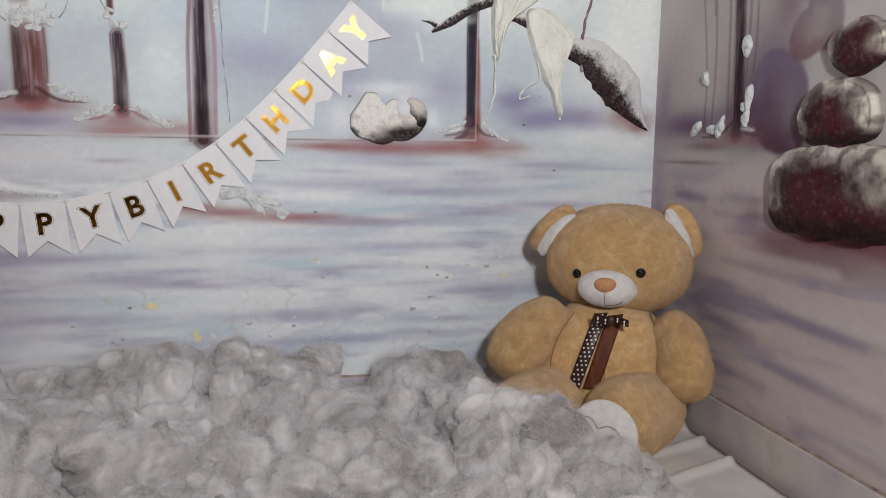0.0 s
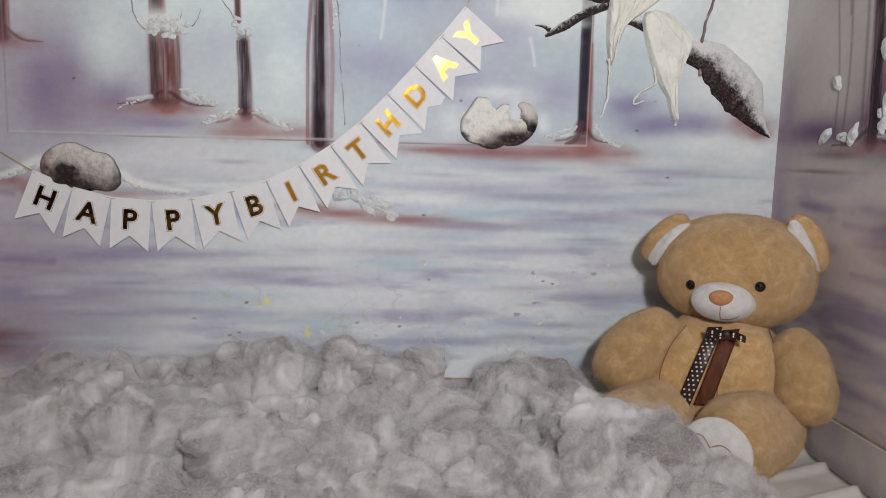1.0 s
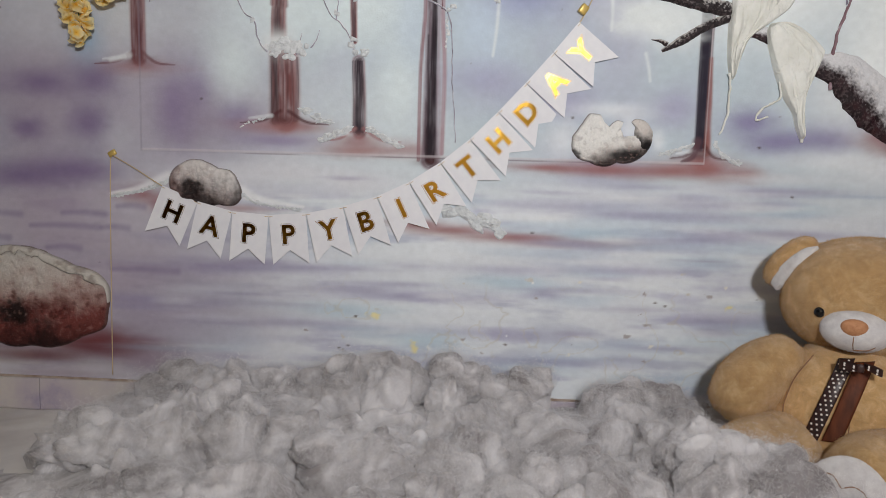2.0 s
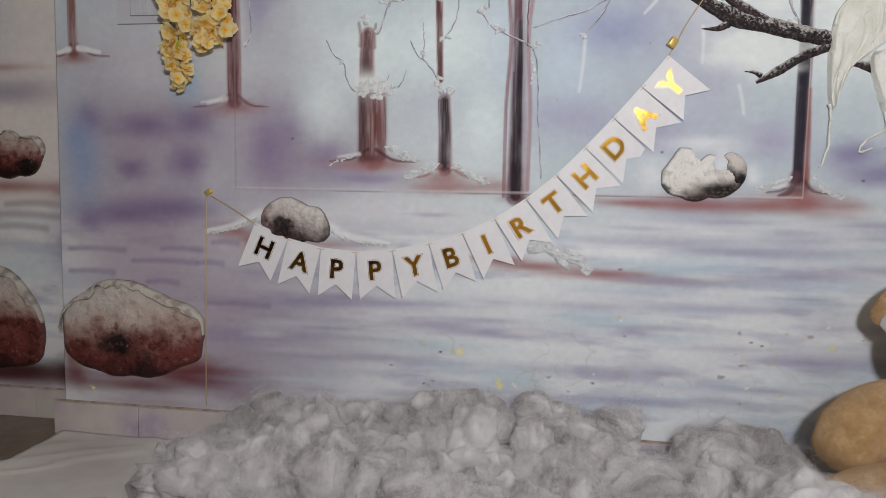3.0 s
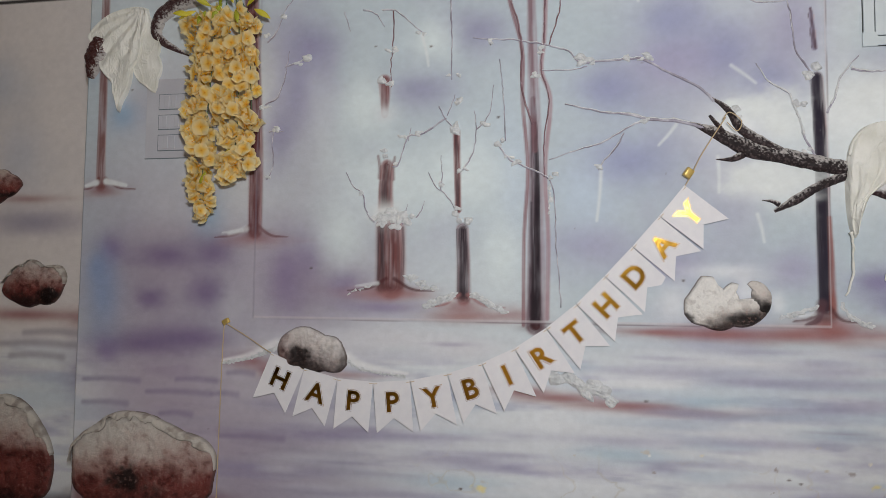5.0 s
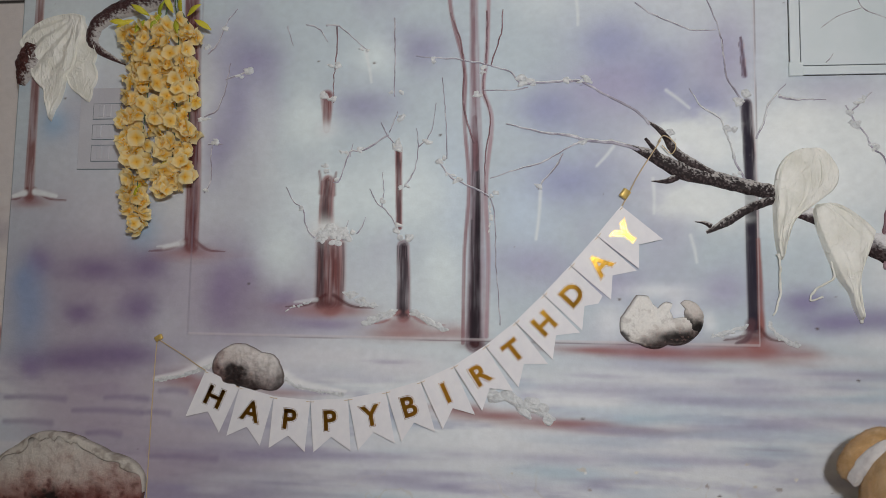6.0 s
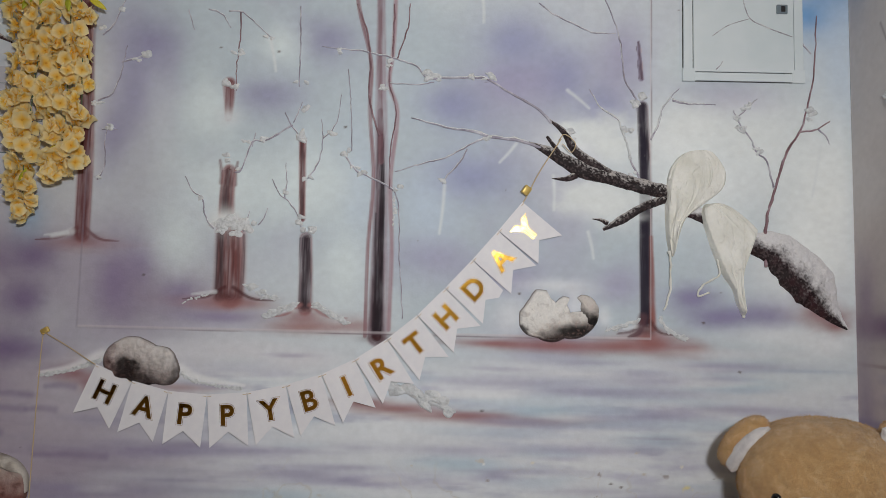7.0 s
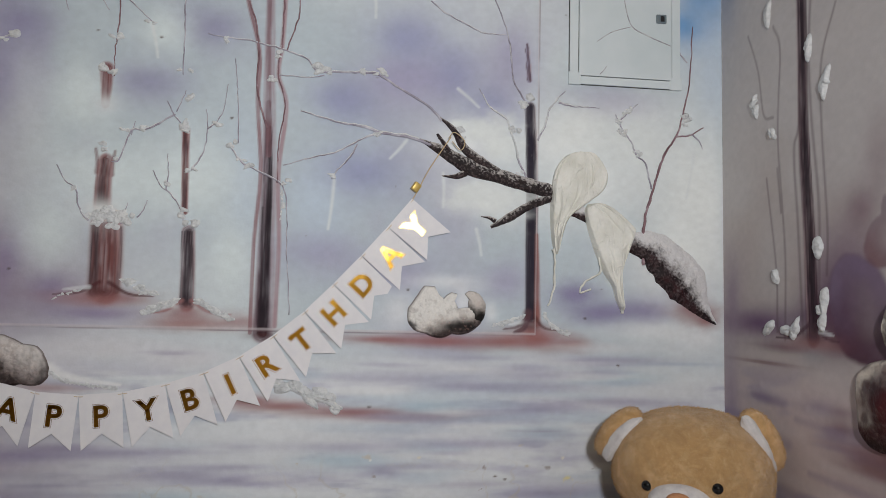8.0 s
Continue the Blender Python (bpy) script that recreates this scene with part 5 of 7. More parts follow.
twig(treeF, [(-0.902, 1.782), (-0.865, 1.750), (-0.814, 1.726), (-0.746, 1.695), (-0.679, 1.695)], 0.004, 0.003)
twig(treeF, [(-0.714, 1.800), (-0.679, 1.715), (-0.661, 1.631), (-0.656, 1.563), (-0.626, 1.509), (-0.609, 1.480)], 0.003, 0.006)
twig(treeF, [(-0.756, 1.525), (-0.718, 1.467), (-0.676, 1.440), (-0.650, 1.377), (-0.633, 1.311), (-0.608, 1.265)], 0.002, 0.006, 0.8)
twig(treeF, [(-0.578, 1.380), (-0.558, 1.422), (-0.542, 1.474), (-0.517, 1.509), (-0.496, 1.535)], 0.005, 0.002, 0.7)
twig(treeF, [(-0.517, 1.497), (-0.474, 1.490), (-0.389, 1.488)], 0.007, 0.0015, 0.7)
dabs(treeF, [(-1.486, 1.626, 0.9), (-1.226, 1.558, 1.5), (-1.200, 1.551, 1.3), (-1.093, 1.556, 1.0), (-1.052, 1.554, 1.2), (-1.048, 1.381, 1.0), (-1.174, 1.246, 1.0), (-0.817, 1.375, 1.2), (-0.81, 1.40, 1.2),
             (-0.618, 1.508, 1.6), (-0.618, 1.488, 1.5), (-0.642, 1.403, 1.3), (-0.625, 1.286, 0.9)], seed=15)
snow_row(treeF, [(-0.70, 0.833), (-0.654, 0.847), (-0.614, 0.862)], 12, 0.010, seed=16)
snow_row(treeF, [(-0.552, 0.868), (-0.53, 0.84), (-0.505, 0.822), (-0.48, 0.812)], 13, 0.012, seed=17)

vine = tree("thin red-brown mural sapling growing from the fallen log", (-0.25, 0))
twig(vine, [(-0.252, 1.02), (-0.254, 1.073), (-0.249, 1.156), (-0.219, 1.257), (-0.185, 1.360), (-0.150, 1.412), (-0.128, 1.481), (-0.105, 1.585), (-0.095, 1.760)], 0.011, 0.003, 0.3, RED_TWIG)
twig(vine, [(-0.150, 1.412), (-0.098, 1.423), (-0.063, 1.446)], 0.006, 0.003, 0.4, RED_TWIG)
twig(vine, [(-0.098, 1.423), (-0.072, 1.398), (-0.064, 1.378)], 0.004, 0.002)
twig(vine, [(-0.228, 1.249), (-0.245, 1.324), (-0.270, 1.348), (-0.296, 1.398), (-0.313, 1.420), (-0.330, 1.453), (-0.338, 1.473)], 0.005, 0.003)
twig(vine, [(-0.330, 1.453), (-0.295, 1.483), (-0.269, 1.507)], 0.004, 0.002)
twig(vine, [(-0.148, 1.690), (-0.135, 1.672), (-0.112, 1.645)], 0.003, 0.004)
dabs(vine, [(-0.120, 1.468, 1.4), (-0.338, 1.450, 1.0), (-0.313, 1.417, 1.1), (-0.270, 1.355, 1.1), (-0.308, 1.478, 0.9), (-0.292, 1.49, 0.9), (-0.125, 1.45, 0.7)], seed=19)

side_tree = tree("dark mural tree with white snow dabs on the side wall", (0, -0.4))
def daub(parent, spots, seed=1):
    """Snow pressed on the side wall with a palette knife: at each spot one long smear with smaller lumps on it."""
    rng = np.random.default_rng(seed)
    for y, z, long, turn in spots:
        c, d = math.cos(turn), math.sin(turn)
        chunks = [flake(y, z, long * 0.56, 0.015, turn + rng.normal(0, 0.08), "east", rng, 0.7, 0.10)]
        for _ in range(2):
            at = rng.uniform(-0.3, 0.3) * long
            chunks.append(flake(y + at * c + rng.normal(0, 0.004), z + at * d, 0.016, 0.011, turn + rng.normal(0, 0.5), "east", rng, 0.9, 0.12))
        part("snow_clump", mesh_np("snow_clump", *joined(chunks), SNOW), parent)


daub(side_tree, [(-0.255, 1.704, 0.072, 1.75), (-0.429, 1.545, 0.060, 1.6), (-0.490, 1.440, 0.085, 2.0), (-0.179, 1.478, 0.042, 2.5), (-0.190, 1.452, 0.032, 1.6), (-0.265, 1.369, 0.034, 1.5), (-0.452, 1.043, 0.052, 1.65),
                 (-0.277, 0.982, 0.034, 1.6), (-0.470, 0.918, 0.070, 1.7), (-0.463, 0.868, 0.050, 1.5), (-0.240, 0.846, 0.060, 2.65), (-0.318, 0.842, 0.040, 2.9), (-0.356, 0.848, 0.060, 2.0), (-0.43, 1.70, 0.03, 1.6)], 21)


# ---- the fallen log and its boughs ----
def sweep(name, line, widths, height, tint, parent, seed=1, n=180, m=44, label=""):
    """A half-round bough modelled along a line on the main wall."""
    p = smooth_line(line, n)
    wd = np.interp(np.linspace(0, 1, n), np.linspace(0, 1, len(widths)), widths)
    d = np.gradient(p, axis=0)
    d /= np.linalg.norm(d, axis=1, keepdims=True)
    nrm = np.stack([-d[:, 1], d[:, 0]], -1)
    s = np.linspace(-1, 1, m)
    edge = wd[:, None] * (1 + 0.22 * (fbm(np.arange(n)[:, None] * 24.5 / n, np.sign(s)[None] * 5, seed, 3, seed) - 0.5))
    u, v = p[:, 0:1] + nrm[:, 0:1] * s * edge, p[:, 1:2] + nrm[:, 1:2] * s * edge
    k = fbm(u * 70, v * 70, seed, 4, seed + 2) - 0.5
    ends = np.minimum(1, np.minimum(np.arange(n), np.arange(n)[::-1]) / 3.0)[:, None]
    out = height * (wd / wd.max())[:, None] * np.sqrt(np.clip(1 - s ** 2, 0, 1)) * (1 + 0.6 * k) * ends - 0.002 * (np.abs(s) >= 1)
    ss = np.broadcast_to(s, u.shape)
    me = mesh_np(name, on_wall(u, v, out, "north").reshape(-1, 3), grid_faces(n, m)[:, ::-1], RELIEF, tint(u, v, ss).reshape(-1, 3))
    return part(name, me, parent, label)


def bark(up, dark=(46, 36, 38), snow=(190, 186, 184), red=None, cover=0.0, grain=1.5, reach=0.75):
    """Dark bark with snow clinging to one side; up is +1 or -1 for the snowy side."""
    def tint(u, v, s):
        n, f = fbm(u * 40, v * 40, 3, 5, 71), fbm(u * 230, v * 230, 3, 3, 75)
        side = up * s + (n - 0.5) * 0.9 + (f - 0.5) * grain + cover
        layers = [(dark, np.ones(u.shape)), ((104, 88, 90), step(0.5, 0.7, f) * 0.5)]
        if red:
            layers.append((red, step(0.4, 0.7, n) * 0.5))
        return blend(*layers, (snow, step(0.0, reach, side)))
    return tint


log = thing("fallen_log_relief", "dark fallen tree modelled on the wall, dusted with snow", "log relief")
sweep("trunk", [(-0.49, 1.180), (-0.42, 1.160), (-0.29, 1.092), (-0.225, 1.072), (-0.165, 1.020), (-0.115, 0.962), (-0.075, 0.900), (-0.025, 0.850)], [0.016, 0.022, 0.032, 0.052, 0.066, 0.068, 0.030, 0.003], 0.018,
      bark(1, (30, 15, 19), (228, 227, 229), (70, 34, 40), 0.40, 0.5, 0.8), log, 4, n=200, m=80)
sweep("bough", [(-0.52, 1.225), (-0.60, 1.245), (-0.70, 1.27), (-0.78, 1.29), (-0.86, 1.335), (-0.93, 1.367)], [0.021, 0.022, 0.021, 0.024, 0.017, 0.003], 0.014, bark(-1, (36, 28, 30), cover=-0.1, grain=2.0), log, 5)
sweep("bough", [(-0.66, 1.262), (-0.74, 1.305), (-0.795, 1.345), (-0.83, 1.40), (-0.872, 1.435)], [0.009, 0.015, 0.013, 0.009, 0.003], 0.012, bark(-1, cover=-0.2), log, 6, n=110)
sweep("bough", [(-0.53, 1.213), (-0.60, 1.185), (-0.66, 1.148), (-0.715, 1.118)], [0.013, 0.012, 0.013, 0.005], 0.011, bark(-1, (40, 32, 34), cover=-0.2), log, 7, n=110)
sweep("bough", [(-0.70, 1.135), (-0.72, 1.145), (-0.745, 1.148)], [0.008, 0.005, 0.001], 0.008, bark(-1), log, 8, n=110)
sweep("bough", [(-0.79, 1.275), (-0.82, 1.262), (-0.862, 1.262)], [0.012, 0.008, 0.001], 0.010, bark(-1, cover=-0.2), log, 9, n=110)
sweep("bough", [(-0.84, 1.33), (-0.855, 1.355), (-0.878, 1.385)], [0.008, 0.007, 0.004], 0.012, bark(-1, cover=-0.3), log, 10, n=110)

left_log = thing("broken_bough_relief", "dark snow-dusted broken bough modelled near the outer corner", "log relief")
sweep("bough", [(-2.30, 1.845), (-2.386, 1.832), (-2.467, 1.808), (-2.521, 1.784), (-2.551, 1.754), (-2.560, 1.714), (-2.542, 1.686), (-2.495, 1.658), (-2.443, 1.631)], [0.034, 0.034, 0.030, 0.026, 0.024, 0.020, 0.014, 0.009, 0.002], 0.024, bark(1, (66, 42, 44), cover=-0.1), left_log, 11)
sweep("bough", [(-2.750, 1.705), (-2.772, 1.64), (-2.792, 1.575)], [0.034, 0.042, 0.014], 0.026, bark(1, (74, 40, 38), cover=-0.15), left_log, 12, n=110)


# ---- plaster-stiffened cloths draped over the boughs ----
def pleated(parent, name, left, right, height, seed, folds=4.0, nu=110, nv=80, label="", lift=0.004, stand=1.0, begin=0.0):
    """A stiff cloth between its two side lines, from its top to its tip, with lapped creases that run down it from begin on and a rolled hem."""
    a, b = smooth_line(left, nu), smooth_line(right, nu)
    q, s = np.meshgrid(np.linspace(0, 1, nv), np.linspace(0, 1, nu))
    p = a[:, None] * (1 - q[..., None]) + b[:, None] * q[..., None]
    bend = fbm(q * 1.5, s * 2.5, seed, 3, seed) - 0.5
    across = q + 0.35 * bend
    ridge = np.zeros(q.shape)
    rng = np.random.default_rng(seed)
    for i in range(int(folds)):
        at, drift = rng.uniform(0.08, 0.92), rng.normal(0, 0.35)
        start, stop = sorted(rng.uniform(begin, 1, 2))
        fade = step(start - 0.12, start + 0.1, s) * step(stop + 0.3, stop, s)
        d = (across - at - drift * (s - 0.5)) * (1 if i % 2 else -1)
        ridge = ridge + fade * np.where(d > 0, np.exp(-d / 0.10), np.exp(d / 0.012)) * rng.uniform(0.35, 0.8)
    soft = fbm(q * 3 + 3, s * 4, seed, 3, seed + 6) - 0.5
    side = np.minimum(q, 1 - q)
    rim = np.clip(side * 12, 0, 1) ** 0.5 * np.clip(np.minimum(s * 14, (1 - s) * 30 + 0.1), 0, 1) ** 0.5
    hem = np.exp(-((side - 0.05) / 0.022) ** 2)
    out = (height * (0.55 + 0.45 * np.sin(np.pi * q)) + 0.012 * soft + 0.009 * ridge + 0.0055 * hem + lift + stand * height * s * (1 - s)) * rim
    me = mesh_np(name, on_wall(p[..., 0], p[..., 1], np.maximum(out, -0.001), "north").reshape(-1, 3), grid_faces(nu, nv)[:, ::-1], CLOTH)
    return part(name, me, parent, label)


cloth = thing("draped_cloth", "cream plaster-stiffened cloth draped in folds over the fallen log", "cloth")
pleated(cloth, "cloth_knot", [(-0.455, 1.352), (-0.494, 1.336), (-0.522, 1.297), (-0.536, 1.235), (-0.538, 1.170), (-0.536, 1.115), (-0.531, 1.075), (-0.524, 1.045)],
        [(-0.445, 1.352), (-0.405, 1.345), (-0.374, 1.312), (-0.363, 1.279), (-0.376, 1.240), (-0.425, 1.200), (-0.478, 1.160), (-0.500, 1.110), (-0.515, 1.045)], 0.020, 45, 9, lift=0.006, begin=0.42)
pleated(cloth, "cloth_flap", [(-0.428, 1.192), (-0.435, 1.165), (-0.416, 1.095), (-0.397, 1.041), (-0.374, 0.992), (-0.350, 0.957), (-0.338, 0.918), (-0.324, 0.885)],
        [(-0.424, 1.197), (-0.380, 1.198), (-0.335, 1.178), (-0.284, 1.134), (-0.281, 1.116), (-0.303, 1.060), (-0.322, 1.005), (-0.322, 0.940), (-0.314, 0.885)], 0.016, 48, 8, lift=0.012, stand=1.0)
for line in ([(-0.531, 1.262), (-0.520, 1.300), (-0.490, 1.332), (-0.450, 1.345), (-0.410, 1.338), (-0.380, 1.310)], [(-0.425, 1.335), (-0.414, 1.295), (-0.420, 1.250), (-0.455, 1.205)], [(-0.415, 1.185), (-0.37, 1.165), (-0.335, 1.172)]):
    q = smooth_line(line, 30)
    inner = np.clip(np.hypot((q[:, 0] + 0.455) / 0.092, (q[:, 1] - 1.26) / 0.10), 0, 0.97)
    part("cloth_fold", tube_mesh("cloth_fold", on_wall(q[:, 0], q[:, 1], 0.020 * np.clip(1 - inner ** 6, 0.3, 1) + 0.006, "north"), 0.0034 * (0.5 + fbm(q[:, 0] * 50, q[:, 1] * 50, 1, 2, 5)), CLOTH, 8), cloth)
for name, line, w0, w1 in [("cloth_tip", [(-0.335, 0.96), (-0.330, 0.93), (-0.322, 0.91), (-0.318, 0.875)], 0.009, 0.004), ("cloth_strand", [(-0.530, 1.06), (-0.526, 1.02), (-0.525, 0.96), (-0.532, 0.915), (-0.545, 0.895)], 0.0042, 0.0020),
                           ("cloth_strand", [(-0.395, 1.04), (-0.388, 1.0), (-0.408, 0.98), (-0.438, 0.958), (-0.447, 0.935), (-0.414, 0.945)], 0.0026, 0.003)]:
    q = smooth_line(line, 40)
    q = q + 0.008 * np.stack([fbm(q[:, 0] * 40, q[:, 1] * 40, 3, 3, 61) - 0.5, fbm(q[:, 0] * 40, q[:, 1] * 40, 9, 3, 67) - 0.5], -1)
    part(name, tube_mesh(name, on_wall(q[:, 0], q[:, 1], np.linspace(0.012, 0.004, 40), "north"), np.linspace(w0, w1, 40) * (0.5 + fbm(q[:, 0] * 70, q[:, 1] * 70, 1, 3, 71)), CLOTH, 8), cloth)


def fan_cloth(parent, name, outline, center, apex, height, folds, seed, wall="north"):
    """A stiffened cloth inside an outline, its folds fanning out from one pinched corner."""
    ang, rad = closed_radius(outline, center, 150)
    q = np.linspace(0, 1, 41)[1:]
    u, v = center[0] + q[:, None] * np.cos(ang) * rad, center[1] + q[:, None] * np.sin(ang) * rad
    a, far = np.arctan2(v - apex[1], u - apex[0]), np.hypot(u - apex[0], v - apex[1])
    a = np.where(a > 0.6, a - 2 * np.pi, a)
    n = fbm(u * 14, v * 14, seed, 3, seed)
    wave = np.sin(a * folds + 3.0 * n)
    out = height * (0.55 + 0.45 * np.clip(far / 0.15, 0, 1) * (1 - np.abs(wave)) ** 0.6 + 0.5 * (n - 0.5)) + 0.004 * np.exp(-((q[:, None] - 0.95) / 0.03) ** 2)
    out = out * np.clip((1 - q[:, None]) * 25, 0, 1) ** 0.5 - 0.002 * (q[:, None] >= 1)
    verts = np.concatenate([on_wall(np.array([center[0]]), np.array([center[1]]), np.array([out[0].mean()]), wall), on_wall(u, v, out, wall).reshape(-1, 3)])
    k = np.arange(150)
    fan = np.stack([np.zeros(150, int), 1 + k, 1 + (k + 1) % 150], -1)
    return part(name, mesh_np(name, verts, [fan, grid_faces(40, 150, True)[:, ::-1] + 1], CLOTH), parent)


cloth = thing("draped_cloth", "cream plaster-stiffened cloth hanging in points from the broken bough", "cloth")
fan_cloth(cloth, "cloth_flap", [(-2.594, 1.777), (-2.563, 1.718), (-2.548, 1.637), (-2.546, 1.56), (-2.556, 1.514), (-2.588, 1.536), (-2.633, 1.586), (-2.64, 1.65), (-2.62, 1.74)], (-2.59, 1.63), (-2.60, 1.79), 0.010, 5, 52)
fan_cloth(cloth, "cloth_flap", [(-2.798, 1.706), (-2.77, 1.75), (-2.734, 1.775), (-2.69, 1.79), (-2.643, 1.801), (-2.591, 1.792), (-2.592, 1.74), (-2.606, 1.69), (-2.638, 1.595), (-2.67, 1.49), (-2.68, 1.455), (-2.688, 1.49), (-2.705, 1.551), (-2.759, 1.656), (-2.785, 1.683)], (-2.675, 1.69), (-2.60, 1.80), 0.020, 11, 51)


# ---- electrical boxes in the wall, painted over ----
panel = thing("breaker_box", "flush electrical box with a pale painted metal door and grey latch", "breaker box")
X0, X1, Z0, Z1 = -0.484, -0.138, 1.558, 1.98
for name, lo, hi in [("frame", (X0, -0.008, Z0), (X0 + 0.026, 0.0, Z1)), ("frame", (X1 - 0.026, -0.008, Z0 + 0.026), (X1, 0.0, Z1)), ("frame", (X0 + 0.026, -0.0075, Z0), (X1, 0.0, Z0 + 0.024))]:
    part(name, box_mesh(name, lo, hi, BOX, 0.001), panel)
part("door", box_mesh("door", (X0 + 0.028, -0.010, Z0 + 0.026), (X1 - 0.028, -0.001, Z1), BOX, 0.0012), panel)
part("gap", box_mesh("gap", (X0 + 0.024, -0.003, Z0 + 0.022), (X1 - 0.024, 0.0, Z1), DARK), panel, "dark gap round the door")
part("rim", box_mesh("rim", (X0 - 0.002, -0.002, Z0 - 0.002), (X1 + 0.002, -0.0005, Z1), DARK), panel, "thin dark line round the frame")
for x in (X0, X1 - 0.03):
    part("corner_cap", box_mesh("corner_cap", (x - 0.004, -0.0095, Z0 - 0.003), (x + 0.034, -0.001, Z0 + 0.036), BOX, 0.002), panel)
latch = part("latch", box_mesh("latch", (-0.216, -0.016, 1.758), (-0.184, -0.009, 1.786), LATCH, 0.003), panel, "grey plastic latch")
part("catch", box_mesh("catch", (-0.204, -0.018, 1.763), (-0.192, -0.0155, 1.780), DARK, 0.001), latch, "dark square catch")
branch = thing("tree_relief", "thin painted twigs that run over the breaker box door", "tree relief", "trees of the mural")
for pts, r in [([(-0.318, 1.86), (-0.315, 1.819), (-0.294, 1.747), (-0.243, 1.718), (-0.17, 1.691)], 0.0024), ([(-0.294, 1.743), (-0.355, 1.722), (-0.401, 1.690)], 0.0018), ([(-0.392, 1.590), (-0.38, 1.602), (-0.372, 1.615)], 0.0018)]:
    q = smooth_line(pts, 24)
    part("branch", tube_mesh("branch", np.stack([q[:, 0], np.full(24, -0.0095), q[:, 1]], -1), np.full(24, r * 0.8), PALE_TWIG, 6), branch)

cover = thing("fuse_cover", "painted-over fuse box cover with three rows of slotted windows", "fuse box")
part("plate", box_mesh("plate", (-2.585, -0.0025, 1.306), (-2.31, 0.002, 1.56), PLATE, 0.001), cover)
part("shadow_gap", box_mesh("shadow_gap", (-2.586, -0.0015, 1.3035), (-2.30, 0.002, 1.3065), LATCH), cover, "dark line under the plate")
for z0, z1 in [(1.460, 1.510), (1.396, 1.444), (1.328, 1.380)]:
    window = part("slot", box_mesh("slot", (-2.541, -0.0046, z0), (-2.34, -0.001, z1), LATCH), cover, "thin dark outline of a slot")
    part("slot_cover", box_mesh("slot_cover", (-2.539, -0.006, z0 + 0.002), (-2.342, -0.002, z1 - 0.002), PLATE, 0.0008), window)
    for i in range(5):
        x = -2.532 + i * 0.036 + 0.006 * ((i * 7 + int(z0 * 1000)) % 3)
        part("switch", box_mesh("switch", (x, -0.0085, z0 + 0.007), (x + 0.016, -0.005, z1 - 0.005), PLATE, 0.0015), window)


# ---- the birthday banner ----
LINE = [(-2.135, 0.707), (-2.03, 0.663), (-1.927, 0.637), (-1.819, 0.629), (-1.708, 0.638), (-1.6, 0.661), (-1.501, 0.693), (-1.409, 0.737), (-1.321, 0.795), (-1.238, 0.863),
        (-1.161, 0.941), (-1.086, 1.023), (-1.014, 1.107), (-0.946, 1.191)]
banner = thing("birthday_banner", "white card pennant banner with gold foil capitals on a cord", "banner")
TURNS = [2, 1, 2, 0, 1, -2, 1, 2, 0, 2, 1, 0, 0]
NODS = [0, 1, 0, 1, 0, 1, 0, 1, 2, 4, 5, 3.2, 0]


def letter_mesh(char, size, offset, y, material):
    """A capital of the built-in font, flat, centred, facing out of the wall."""
    data = bpy.data.curves.new("letter", "FONT")
    data.body, data.size, data.offset, data.align_x = char, size, offset, "CENTER"
    data.extrude, data.resolution_u = 0.0002, 6
    ob = bpy.data.objects.new("letter", data)
    scene.collection.objects.link(ob)
    me = bpy.data.meshes.new_from_object(ob.evaluated_get(bpy.context.evaluated_depsgraph_get()))
    bpy.data.objects.remove(ob)
    xs = [v.co.x for v in me.vertices]
    mid = (min(xs) + max(xs)) / 2
    for v in me.vertices:
        v.co = Vector((v.co.x - mid, y - v.co.z, v.co.y))
    me.materials.clear()
    me.materials.append(material)
    return me


for i, char in enumerate("HAPPYBIRTHDAY"):
    (ax, az), (bx, bz) = LINE[i], LINE[i + 1]
    wide, tilt = math.hypot(bx - ax, bz - az), math.degrees(math.atan2(bz - az, bx - ax))
    half = wide / 2 - 0.0005
    bm = bmesh.new()
    ring = [(-half, 0), (half, 0), (half - 0.001, -0.147), (0, -0.106), (-half + 0.001, -0.147)]
    front = [bm.verts.new((x, 0.0, z)) for x, z in ring]
    back = [bm.verts.new((x, 0.0006, z)) for x, z in ring]
    bm.faces.new(front), bm.faces.new(back[::-1])
    for a in range(5):
        bm.faces.new((front[a], front[(a + 1) % 5], back[(a + 1) % 5], back[a]))
    flag = part("pennant", bm_mesh("pennant", bm, CARD), banner)
    flag.matrix_basis = pose((ax + bx) / 2, -0.014 - 0.001 * (i % 2), (az + bz) / 2, 0, -tilt, 0) @ pose(0, 0, 0, NODS[i], 0, TURNS[i])
    size = 0.078
    z = -0.058 - size * 0.36
    face = part("letter", letter_mesh(char, size, 0.0022, -0.0010, FOIL), flag, "gold foil capital letter")
    face.location = (0, 0, z)
    rim = part("letter_outline", letter_mesh(char, size, 0.0052, -0.0002, FOIL), flag, "thin gold foil outline round the letter")
    rim.location = (0, 0, z)
    gap = part("letter_gap", letter_mesh(char, size, 0.0042, -0.0006, CARD), flag, "white line inside the gold outline")
    gap.location = (0, 0, z)
    for x in (-half + 0.006, half - 0.006):
        part("cord_slit", box_mesh("cord_slit", (x - 0.005, -0.0012, -0.0062), (x + 0.005, 0.0, -0.0044), CORD, 0.0005), flag, "short stretch of cord threaded through a slit")
n = 160
top = smooth_line([(-2.287, 0.795), (-2.21, 0.752)] + LINE + [(-0.90, 1.28), (-0.839, 1.377)], n)
